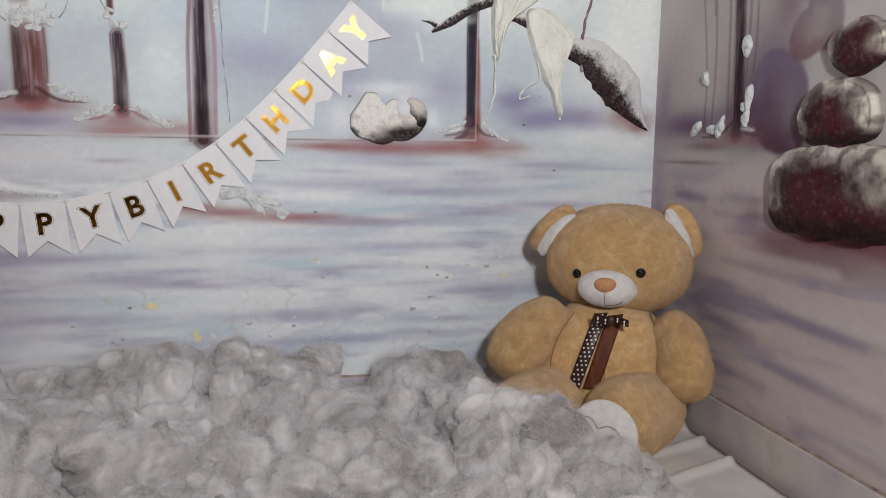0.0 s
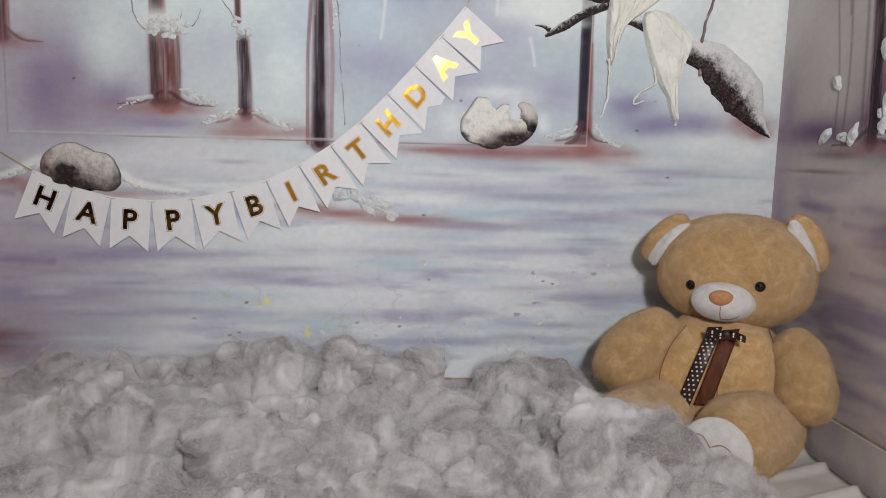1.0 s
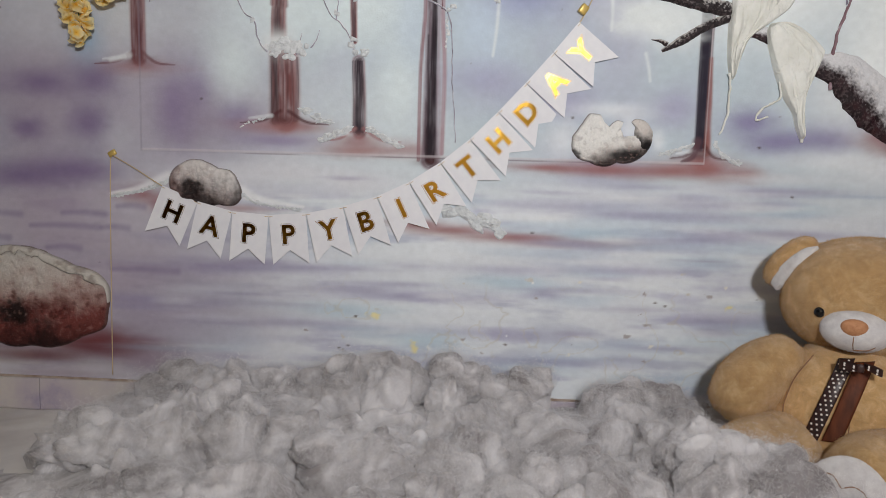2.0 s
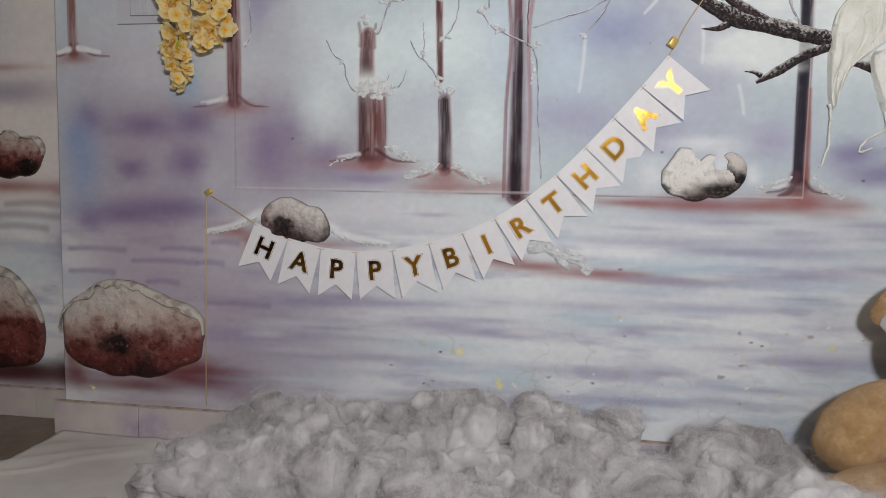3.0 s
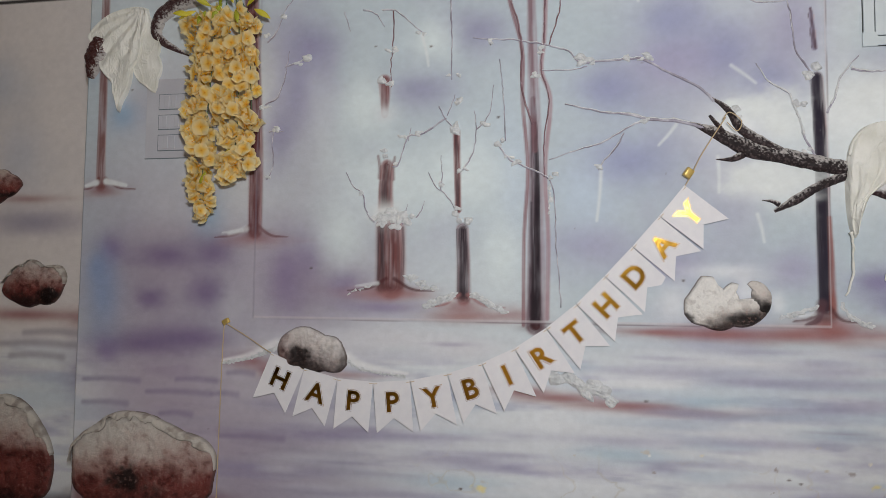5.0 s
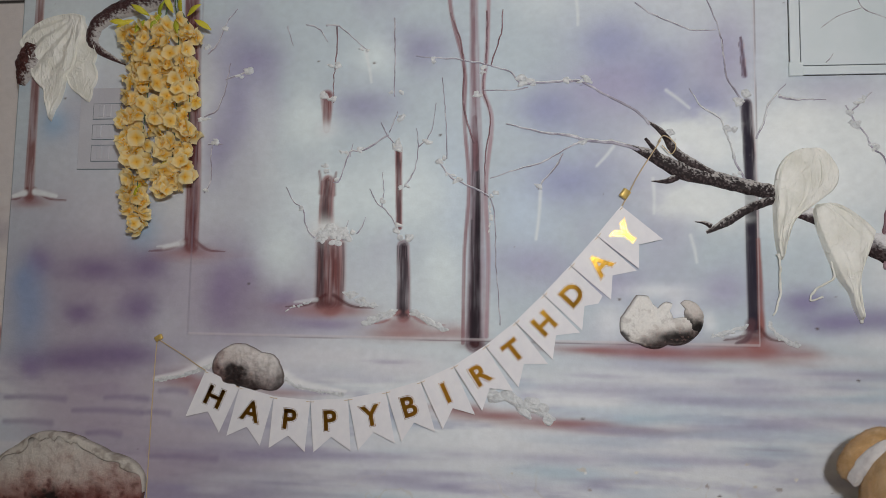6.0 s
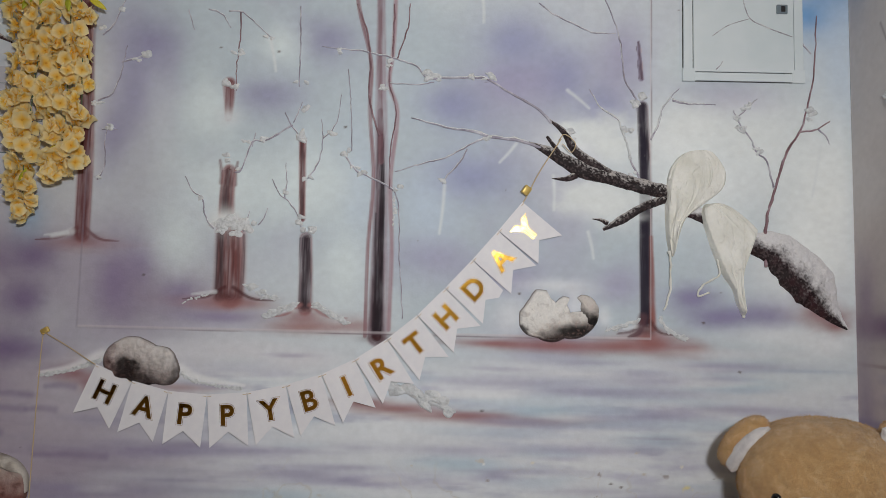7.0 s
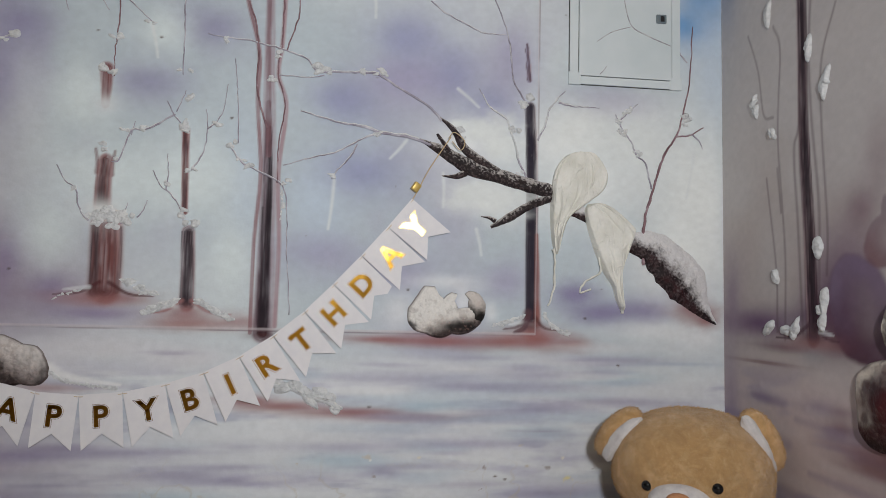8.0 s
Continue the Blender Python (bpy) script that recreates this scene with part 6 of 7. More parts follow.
depth = np.interp(np.arange(n), [0, 10, 30, 130, 150, n - 1], [-0.010, -0.010, -0.0100, -0.0100, -0.014, -0.022])
part("cord", tube_mesh("cord", np.stack([top[:, 0], depth, top[:, 1] - 0.004], -1), np.full(n, 0.0016), CORD, 6), banner)
drop = np.linspace(0, 1, 30)
part("cord_end", tube_mesh("cord_end", np.stack([-2.294 - 0.012 * drop ** 0.5, np.full(30, -0.004), 0.79 - 0.665 * drop], -1), np.full(30, 0.0017), CORD, 6), banner, "loose gold cord end hanging down the wall")
bm = box(bmesh.new(), (-0.011, -0.008, -0.013), (0.011, 0.008, 0.013), 0.003)
bead = part("bead", bm_mesh("bead", bm, CLIP, True), banner, "faceted gold bead on the cord")
bead.matrix_basis = pose(-0.936, -0.016, 1.224, 12, 32, 20)
bm = box(bmesh.new(), (-0.012, -0.005, -0.008), (0.012, 0.005, 0.008), 0.003)
knob = thing("wall_hook", "small yellow-gold hook that holds the banner cord", "hook", me=bm_mesh("wall_hook", bm, CLIP, True))
knob.matrix_basis = pose(-2.289, -0.006, 0.796, 0, -30, 0)
tagged(knob, "small yellow-gold hook that holds the banner cord", "hook")
loop = smooth_line([(-0.845, -0.02, 1.37), (-0.83, -0.03, 1.385), (-0.80, -0.03, 1.36), (-0.81, -0.024, 1.335), (-0.835, -0.02, 1.36)], 24)
part("cord_loop", tube_mesh("cord_loop", loop, np.full(24, 0.0014), CORD, 6), banner)


# ---- hanging silk flowers ----
def petal_mesh():
    """A four-petalled silk blossom about 5 cm across, open, with a small deep centre."""
    chunks, tone = [], []
    for k in range(4):
        th = k * math.pi / 2 + 0.12 * ((k * 5) % 3 - 1)
        s, q = np.meshgrid(np.linspace(-1, 1, 5), np.linspace(0, 1, 5))
        wide = 0.0168 * np.sin(np.clip(q ** 0.8 * 0.78 + 0.10, 0, 1) * np.pi) ** 0.6
        x, y = q * 0.0225 * (1 - 0.22 * s ** 2), s * wide
        z = 0.002 + 0.010 * q ** 1.3 - 0.004 * s ** 2 * q + 0.004 * np.sin(3 * s + 2 * k) * q ** 2
        tone.append(blend(((250, 206, 78), np.ones(q.shape)), ((254, 224, 118), step(0.05, 0.30, q)), ((255, 244, 200), step(0.22, 0.75, q))).reshape(-1, 3))
        c, d = math.cos(th), math.sin(th)
        chunks.append((np.stack([x * c - y * d, -z, x * d + y * c], -1).reshape(-1, 3), [grid_faces(5, 5)]))
    chunks.append(tube([(0, 0.004, 0), (0, -0.006, 0)], [0.003, 0.002], 6))
    tone.append(blend(((242, 196, 84), np.ones(12))))
    return mesh_np("blossom", *joined(chunks), PETAL, np.concatenate(tone))


rng = np.random.default_rng(5)
flowers = thing("silk_wisteria", "hanging bunch of pale yellow silk wisteria blossoms", "artificial flowers")
BLOSSOM = petal_mesh()
# three trailing sprays: centre line from top to tip, half-width and number of blossoms
for line, half, tip, count in [([(-2.33, 1.74), (-2.345, 1.50), (-2.36, 1.28), (-2.352, 1.12)], 0.050, 0.018, 112),
                               ([(-2.255, 1.73), (-2.25, 1.50), (-2.255, 1.32), (-2.268, 1.23)], 0.050, 0.020, 96),
                               ([(-2.39, 1.72), (-2.375, 1.58), (-2.385, 1.42), (-2.38, 1.33)], 0.033, 0.020, 50),
                               ([(-2.215, 1.70), (-2.212, 1.55), (-2.205, 1.40), (-2.21, 1.28)], 0.026, 0.018, 46)]:
    q = smooth_line(line, 50)
    part("stem", tube_mesh("stem", np.stack([q[:, 0], np.full(50, -0.045), q[:, 1]], -1), np.full(50, 0.0016), STEM, 6), flowers)
    for i in range(count):
        s = (i + rng.random()) / count
        s = min(0.99, max(0.0, s - 0.018 * math.sin(s * 2 * math.pi * 5)))
        x, z = q[int(s * 49.9)]
        wide = half + (tip - half) * s ** 1.5
        a, r = rng.uniform(0, 2 * np.pi), rng.uniform(0.3, 1.0) ** 0.6
        b = part("blossom", BLOSSOM, flowers)
        b.matrix_basis = (Matrix.Translation((x + wide * r * math.cos(a), -0.048 + 0.03 * r * math.sin(a) - 0.008, z + rng.normal(0, 0.008)))
                          @ Euler((rng.normal(0.35, 0.65), rng.uniform(0, 6.28), 1.0 * r * math.cos(a) + rng.normal(0, 0.6)), "XYZ").to_matrix().to_4x4() @ Matrix.Scale(rng.uniform(0.85, 1.25), 4))


def leaf_mesh(long, wide):
    s, q = np.meshgrid(np.linspace(-1, 1, 5), np.linspace(0, 1, 9))
    y = s * wide * np.sin(np.clip(q, 0.02, 0.98) * np.pi) ** 0.8
    v = np.stack([y, -0.004 - 0.01 * np.sin(q * 2.5) + 0.003 * np.abs(s), q * long], -1)
    return mesh_np("leaf", v.reshape(-1, 3), grid_faces(9, 5), LEAF)


LEAVES = leaf_mesh(0.058, 0.009)
for i, (x, z, turn) in enumerate([(-2.36, 1.735, 95), (-2.39, 1.75, 115), (-2.34, 1.76, 60), (-2.30, 1.765, 150), (-2.27, 1.77, 30), (-2.24, 1.76, -20), (-2.22, 1.755, -60), (-2.25, 1.75, 190),
                                  (-2.36, 1.75, 160), (-2.20, 1.745, -120), (-2.31, 1.75, -40), (-2.40, 1.735, 85), (-2.345, 1.25, 170), (-2.25, 1.32, 140)]):
    b = part("leaf", LEAVES, flowers, "yellow-green silk leaf")
    b.matrix_basis = pose(x, -0.055 - 0.004 * (i % 4), z, 8 * (i % 3), -turn, 10 * (i % 5 - 2))
for x0, x1, x2 in [(-2.33, -2.31, -2.29), (-2.255, -2.27, -2.285), (-2.30, -2.295, -2.288), (-2.225, -2.26, -2.28)]:
    q = smooth_line([(x0, -0.045, 1.74), (x1, -0.045, 1.80), (x2, -0.02, 1.86)], 14)
    part("stem", tube_mesh("stem", q, np.full(14, 0.0018), STEM, 6), flowers)


# ---- the white sheet on the floor ----
nu, nv = 220, 110
u, v = np.meshgrid(np.linspace(-2.80, -0.035, nu), np.linspace(-1.35, -0.014, nv))
fold = fbm(u * 3.0 + v * 1.2, v * 4 - u * 1.5, 2, 4, 91)
ridge = np.exp(-((fbm(u * 2.2 - v * 3.5, v * 1.5 + u, 5, 3, 95) - 0.5) / 0.035) ** 2)
z = 0.004 + (0.006 + 0.012 * step(-1.2, -0.6, u)) * fold + (0.006 + 0.014 * step(-1.2, -0.6, u)) * ridge
# folds that the bear's weight pulls towards the corner
for (ax, ay), (bx, by), high in [((-0.229, -0.391), (0.347, 0.039), 0.022), ((-0.242, -0.481), (0.097, -0.391), 0.018), ((-0.259, -0.625), (0.059, -0.519), 0.016), ((-0.323, -0.518), (0.014, -0.267), 0.02)]:
    k = np.clip(((u - ax) * (bx - ax) + (v - ay) * (by - ay)) / ((bx - ax) ** 2 + (by - ay) ** 2), 0, 1)
    gap = np.hypot(u - ax - k * (bx - ax), v - ay - k * (by - ay))
    z = z + high * np.exp(-(gap / 0.012) ** 2) * np.sin(np.clip(k, 0.03, 0.97) * np.pi) ** 0.5
u = u + 0.02 * (fbm(v * 5, u * 0 + 1, 3, 3, 97) - 0.5) * (np.abs(np.linspace(-1, 1, nu)) ** 6)[None]
me = mesh_np("white_sheet", np.stack([u, v, z], -1).reshape(-1, 3), grid_faces(nv, nu), SHEET)
sheet = thing("white_sheet", "crumpled white cotton sheet spread on the floor", "sheet", me=me)
mod = sheet.modifiers.new("thick", "SOLIDIFY")
mod.thickness, mod.offset = 0.0015, -1


# ---- the teddy bear ----
def ball(center, radii, power=2.0, nu=56, nv=36, lump=0.02, seed=1, turn=None, taper=0.0):
    """An ellipsoid cushion with a little stuffing unevenness; taper widens its lower half."""
    th, ph = np.meshgrid(np.linspace(0, 2 * np.pi, nu, endpoint=False), np.linspace(0, np.pi, nv))
    d = np.stack([np.cos(th) * np.sin(ph), np.sin(th) * np.sin(ph), np.cos(ph)], -1)
    d = np.sign(d) * np.abs(d) ** (2 / power)
    d[..., :2] *= (1 - taper * d[..., 2:3])
    n = fbm(d[..., 0] * 1.8 + 5, d[..., 1] * 1.8, d[..., 2] * 1.8 + seed, 3, seed)
    v = d * np.asarray(radii) * (1 + lump * 2 * (n[..., None] - 0.5))
    if turn is not None:
        v = v @ np.array(Euler([radians(a) for a in turn]).to_matrix()).T
    return (v + np.asarray(center)).reshape(-1, 3), [grid_faces(nv, nu, True)[:, ::-1]]


def limb(line, widths, nu=40, n=44, seed=1, lump=0.03):
    """A stuffed limb along a line, round at both ends."""
    p = smooth_line(line, n)
    s = np.linspace(0, 1, n)
    r = np.interp(s, np.linspace(0, 1, len(widths)), widths)
    cap = np.sqrt(np.clip(1 - np.clip((0.16 - np.minimum(s, 1 - s)) / 0.16, 0, 1) ** 2, 0.0004, 1))
    v, f = tube(p, r * cap, nu)
    k = fbm(v[:, 0] * 9, v[:, 1] * 9, v[:, 2] * 9 + seed, 3, seed)
    return v + (k[:, None] - 0.5) * lump * 0.4 * np.sign(v - np.repeat(p, nu, 0)), f


def furry(chunk, count, length, seed, droop=0.5):
    """Adds short plush hairs, one thin triangle each, to a closed skin."""
    v, fs = chunk
    quads = np.concatenate([f for f in fs if f.shape[1] == 4])
    a, b, c, d = (v[quads[:, i]] for i in range(4))
    nrm = np.cross(c - a, d - b)
    area = np.linalg.norm(nrm, axis=1)
    nrm = nrm / (area[:, None] + 1e-12)
    mid = v.mean(0)
    if ((nrm * ((a + c) / 2 - mid)).sum(1) * area).sum() < 0:
        nrm = -nrm
    rng = np.random.default_rng(seed)
    pick = rng.choice(len(quads), count, p=area / area.sum())
    s, t = rng.random((count, 1)), rng.random((count, 1))
    root = (a[pick] * (1 - s) + b[pick] * s) * (1 - t) + (d[pick] * (1 - s) + c[pick] * s) * t
    lean = nrm[pick] * 0.8 + rng.normal(0, 0.45, (count, 3)) + np.array([0, 0, -droop])
    lean /= np.linalg.norm(lean, axis=1, keepdims=True)
    side = np.cross(lean, rng.normal(0, 1, (count, 3)))
    side /= np.linalg.norm(side, axis=1, keepdims=True) + 1e-9
    ln = length * rng.uniform(0.5, 1.3, (count, 1))
    hair = np.stack([root - side * 0.0005, root + side * 0.0005, root + lean * ln], 1).reshape(-1, 3)
    return joined([(v, fs), (hair, [np.arange(count * 3).reshape(-1, 3)])])


bear = thing("teddy_bear", "large tan plush teddy bear wearing a dotted satin ribbon", "teddy bear")
bear.matrix_basis = pose(-0.262, -0.315, 0.006, 0, 0, -25)
BODY, BODY_R = (-0.02, 0.03, 0.185), (0.19, 0.155, 0.195)
part("body", mesh_np("body", *furry(ball(BODY, BODY_R, 2.2, lump=0.03, seed=2, taper=0.08), 26000, 0.006, 1), PLUSH), bear)
HEAD, HEAD_R = (0.004, 0.0, 0.493), (0.190, 0.16, 0.143)
head = part("head", mesh_np("head", *furry(ball(HEAD, HEAD_R, 2.25, 72, 46, 0.02, 3, taper=0.03), 34000, 0.006, 2), PLUSH), bear)
for side, center, turn in [(-1, (-0.170, -0.01, 0.566), (0, 41, -10)), (1, (0.165, -0.01, 0.572), (0, -27, 10))]:
    ear = part("ear", mesh_np("ear", *furry(ball(center, (0.040, 0.036, 0.078), 2.1, seed=5, turn=turn), 6000, 0.006, 3), PLUSH), bear)
    c, s = math.cos(radians(turn[1])), math.sin(radians(turn[1]))
    inner = (center[0] - side * 0.015 * c, center[1] - 0.030, center[2] + side * 0.015 * s)
    part("inner_ear", mesh_np("inner_ear", *furry(ball(inner, (0.025, 0.024, 0.070), 2.0, 40, 60, 0.22, 6, turn), 1500, 0.003, 4), PLUSH_WHITE), ear, "white plush ear lining")
MUZZLE = (-0.020, -0.138, 0.436)
muzzle = part("muzzle", mesh_np("muzzle", *furry(ball(MUZZLE, (0.074, 0.056, 0.050), 2.0, 48, 32, 0.01, 7), 7000, 0.0025, 5), PLUSH_WHITE), bear, "white plush muzzle")
part("nose", mesh_np("nose", *ball((-0.026, -0.186, 0.448), (0.027, 0.014, 0.020), 2.0, 32, 20, 0.01, 8, taper=-0.15), NOSE), muzzle, "brown velvet nose")
smile = [(-0.026, -0.1935, 0.430), (-0.026, -0.187, 0.412), (-0.024, -0.172, 0.396)]
part("mouth_seam", tube_mesh("mouth_seam", smooth_line(smile, 14), np.full(14, 0.0012), SEAM, 6), muzzle)
part("mouth_seam", tube_mesh("mouth_seam", smooth_line([(-0.024, -0.173, 0.396), (0.008, -0.178, 0.402), (0.034, -0.164, 0.424)], 14), np.full(14, 0.0011), SEAM, 6), muzzle)
for x, z in ((-0.096, 0.468), (0.058, 0.479)):
    y = -HEAD_R[1] * math.sqrt(max(0, 1 - ((x) / HEAD_R[0]) ** 2 - ((z - HEAD[2]) / HEAD_R[2]) ** 2))
    part("eye", mesh_np("eye", *ball((x, y - 0.004, z), (0.0125, 0.009, 0.0125), 2.0, 24, 16, 0), EYE_BLACK), bear, "glossy black button eye")
lean_from, grow = Vector((-0.022, -1.978, 0.768)), 1.042
for ob in [o for o in bear.children if o.name.split(".")[0] in ("head", "ear", "muzzle", "eye")]:
    ob.matrix_basis = Matrix.Translation(lean_from * (1 - grow)) @ Matrix.Scale(grow, 4)
arms = [([(-0.13, 0.02, 0.335), (-0.195, -0.015, 0.295), (-0.25, -0.05, 0.24), (-0.285, -0.09, 0.165)], [0.054, 0.074, 0.082, 0.066], 11),
        ([(0.125, 0.01, 0.335), (0.165, -0.03, 0.29), (0.182, -0.07, 0.22), (0.168, -0.115, 0.15)], [0.050, 0.066, 0.071, 0.058], 12)]
for line, widths, seed in arms:
    part("arm", mesh_np("arm", *furry(limb(line, widths, seed=seed), 14000, 0.006, seed), PLUSH), bear)
legs = [([(-0.10, 0.0, 0.10), (-0.16, -0.10, 0.105), (-0.22, -0.19, 0.10), (-0.26, -0.26, 0.098)], [0.085, 0.10, 0.096, 0.082], 13, (-0.262, -0.268, 0.102), -32),
        ([(0.115, 0.02, 0.10), (0.078, -0.08, 0.106), (0.033, -0.17, 0.106), (-0.010, -0.235, 0.095)], [0.090, 0.108, 0.108, 0.088], 14, (-0.018, -0.262, 0.088), -16)]
for line, widths, seed, sole, turn in legs:
    leg = part("leg", mesh_np("leg", *furry(limb(line, widths, seed=seed), 16000, 0.006, seed), PLUSH), bear)
    pad = part("foot_pad", mesh_np("foot_pad", *furry(ball((0, 0, 0), (0.086, 0.022, 0.090), 2.1, 44, 28, 0.02, 15), 6000, 0.003, 15), PLUSH_WHITE), leg, "white plush foot pad with stitched toes")
    pad.matrix_basis = pose(*sole, -18, 0, turn)
    for pts in ([(-0.058, 0.012), (-0.05, 0.038), (-0.028, 0.042), (-0.006, 0.020)], [(-0.006, 0.020), (0.018, 0.030), (0.042, 0.018), (0.050, -0.012)]):
        q = smooth_line(pts, 18)
        y = -0.022 * np.sqrt(np.clip(1 - (q[:, 0] / 0.088) ** 2 - (q[:, 1] / 0.092) ** 2, 0, 1)) - 0.0015
        part("stitching", tube_mesh("stitching", np.stack([q[:, 0], y, q[:, 1]], -1), np.full(18, 0.0013), SEAM, 6), pad, "brown toe stitching")


def body_front(x, z):
    q = np.clip(1 - np.abs((x - BODY[0]) / BODY_R[0]) ** 2.2 - np.abs((z - BODY[2]) / BODY_R[2]) ** 2.2, 0.02, 1)
    return BODY[1] - BODY_R[1] * q ** (1 / 2.2) * 1.0


def ribbon(line, half, twist=0.0, lift=0.007, n=40):
    """A flat ribbon lying down the front of the body."""
    p = smooth_line(line, n)
    s = np.linspace(-1, 1, 7)
    x = p[:, 0:1] + half * s
    z = np.repeat(p[:, 1:2], 7, 1) + twist * s * half
    y = body_front(x, z) - lift - 0.0012 * np.cos(s * 2.5) - 0.003 * np.sin(np.linspace(0, 7, n))[:, None]
    y = np.minimum(y, np.minimum.accumulate(y, 0) + 0.02)
    return x, y, z


for line in ([(-0.105, 0.345), (-0.140, 0.29), (-0.158, 0.23), (-0.160, 0.20)], [(0.095, 0.345), (0.118, 0.29), (0.126, 0.23), (0.115, 0.18)], [(-0.02, 0.335), (-0.018, 0.25), (-0.02, 0.14)]):
    q = smooth_line(line, 24)
    part("body_seam", tube_mesh("body_seam", np.stack([q[:, 0], body_front(q[:, 0], q[:, 1]) - 0.0015, q[:, 1]], -1), np.full(24, 0.0014), SEAM, 6), bear, "sewn seam sunk in the plush")
bow = part("ribbon", None, bear, "satin neck ribbon tied in a bow, one tail dotted and one brown")
dots = []
for line, half, material, label in [([(-0.034, 0.352), (-0.052, 0.30), (-0.075, 0.23), (-0.101, 0.146)], 0.017, DOTTED, "black satin ribbon tail with white dots"),
                                    ([(0.004, 0.350), (-0.014, 0.295), (-0.033, 0.23), (-0.052, 0.165)], 0.020, BROWN, "plain brown satin ribbon tail")]:
    x, y, z = ribbon(line, half, 0.12)
    me = mesh_np("ribbon_tail", np.stack([x, y, z], -1).reshape(-1, 3), grid_faces(*x.shape), material)
    tail = part("ribbon_tail", me, bow, label)
    mod = tail.modifiers.new("thick", "SOLIDIFY")
    mod.thickness = 0.0008
    if material is DOTTED:
        for i in range(1, 39, 2):
            for j in ((1, 3, 5) if (i // 2) % 2 else (2, 4)):
                dots.append(tube([(x[i, j], y[i, j] + 0.0005, z[i, j]), (x[i, j], y[i, j] - 0.0018, z[i, j])], [0.0027, 0.0027], 10))
for cx, w, h, turn in [(-0.030, 0.021, 0.012, -8), (0.017, 0.019, 0.009, 20)]:
    s, q = np.meshgrid(np.linspace(0, 2 * np.pi, 28), np.linspace(-1, 1, 6))
    x = cx + np.cos(s) * w
    y = -0.142 - 0.010 * np.sin(s) - 0.004 * q
    z = 0.352 + q * h * (0.55 + 0.45 * np.abs(np.cos(s / 2 + (0 if cx > 0 else np.pi / 2)))) + math.tan(radians(turn)) * -(x - cx) * (1 if cx > 0 else -1)
    loop = part("bow_loop", mesh_np("bow_loop", np.stack([x, y, z], -1).reshape(-1, 3), grid_faces(6, 28), DOTTED), bow, "dotted black bow loop")
    for i in range(1, 27, 4):
        for j in (1, 3, 4):
            if math.sin(s[0, i]) > 0.5:
                dots.append(tube([(x[j, i], y[j, i] + 0.001, z[j, i]), (x[j, i], y[j, i] - 0.0018, z[j, i])], [0.0022, 0.0022], 10))
part("bow_knot", mesh_np("bow_knot", *ball((-0.008, -0.150, 0.352), (0.008, 0.005, 0.010), 3.0, 24, 16, 0.05, 9), DOTTED), bow)
tagged(part("dots", mesh_np("dots", *joined(dots), DOT), bow), "white printed dots on the ribbon", kind="stuff")


# ---- polyester stuffing heaped like snow ----
def heap_base(x, y):
    """The height of the heap: high along the wall, low towards the room, thinning at its ends."""
    h = 0.125 - 0.075 * step(-0.10, -0.85, y) - 0.05 * step(-0.22, -0.08, y)
    h = h * step(-2.36, -2.02, x) * (1 - 0.8 * step(-0.72, -0.50, x) * step(-0.50, -0.30, y))
    edge = step(-1.18 - 0.1 * np.sin(x * 5), -0.98, y) * step(-2.36, -2.20, x + 0.14 * step(-0.25, -0.5, y)) * step(-0.16, -0.40, x - 0.22 * step(-0.8, -0.5, y))
    return h * edge, edge


def swirl(p, scale=9.0, seed=3):
    """A smooth direction at each place, along which the fibres are combed."""
    d = np.stack([vnoise(p[:, 0] * scale, p[:, 1] * scale, p[:, 2] * scale, seed + k) - 0.5 for k in (0, 7, 14)], -1)
    return d / (np.linalg.norm(d, axis=1, keepdims=True) + 0.05)


rng = np.random.default_rng(11)
tufts = []
# the crest against the wall, with its two gaps, then the tufts over the bear's foot
CREST = [(-2.27, 0.05, 0.055), (-2.18, 0.10, 0.075), (-2.09, 0.155, 0.082), (-1.99, 0.19, 0.09), (-1.87, 0.185, 0.09), (-1.74, 0.19, 0.09), (-1.62, 0.20, 0.08), (-1.54, 0.24, 0.08), (-1.46, 0.26, 0.085), (-1.415, 0.23, 0.06),
         (-1.275, 0.25, 0.055), (-1.22, 0.245, 0.065), (-1.14, 0.215, 0.075), (-1.045, 0.22, 0.065), (-0.86, 0.185, 0.07), (-0.78, 0.205, 0.075), (-0.69, 0.195, 0.07), (-0.62, 0.16, 0.06)]
for x, top, r in CREST:
    tufts.append((x, -0.105, top - r, r, r * 0.85, r))
    if abs(x + 1.35) > 0.1 and abs(x + 0.95) > 0.1:
        tufts.append((x + rng.normal(0, 0.03), -0.19, top - 0.035 - r, r * 1.05, r * 0.9, r))
for x, y, z, r in [(-0.70, -0.50, 0.145, 0.085), (-0.61, -0.54, 0.150, 0.075), (-0.545, -0.58, 0.135, 0.070), (-0.50, -0.61, 0.100, 0.062), (-0.48, -0.63, 0.060, 0.065), (-0.41, -0.69, 0.030, 0.06), (-0.35, -0.75, 0.012, 0.06), (-0.52, -0.70, 0.04, 0.075), (-0.44, -0.80, 0.01, 0.065),
                   (-0.61, -0.68, 0.06, 0.085), (-0.72, -0.40, 0.08, 0.08), (-0.70, -0.62, 0.08, 0.09), (-0.34, -0.84, 0.0, 0.05), (-0.405, -0.665, 0.07, 0.055), (-0.36, -0.705, 0.04, 0.05)]:
    tufts.append((x, y, z, r * 1.1, r, r))
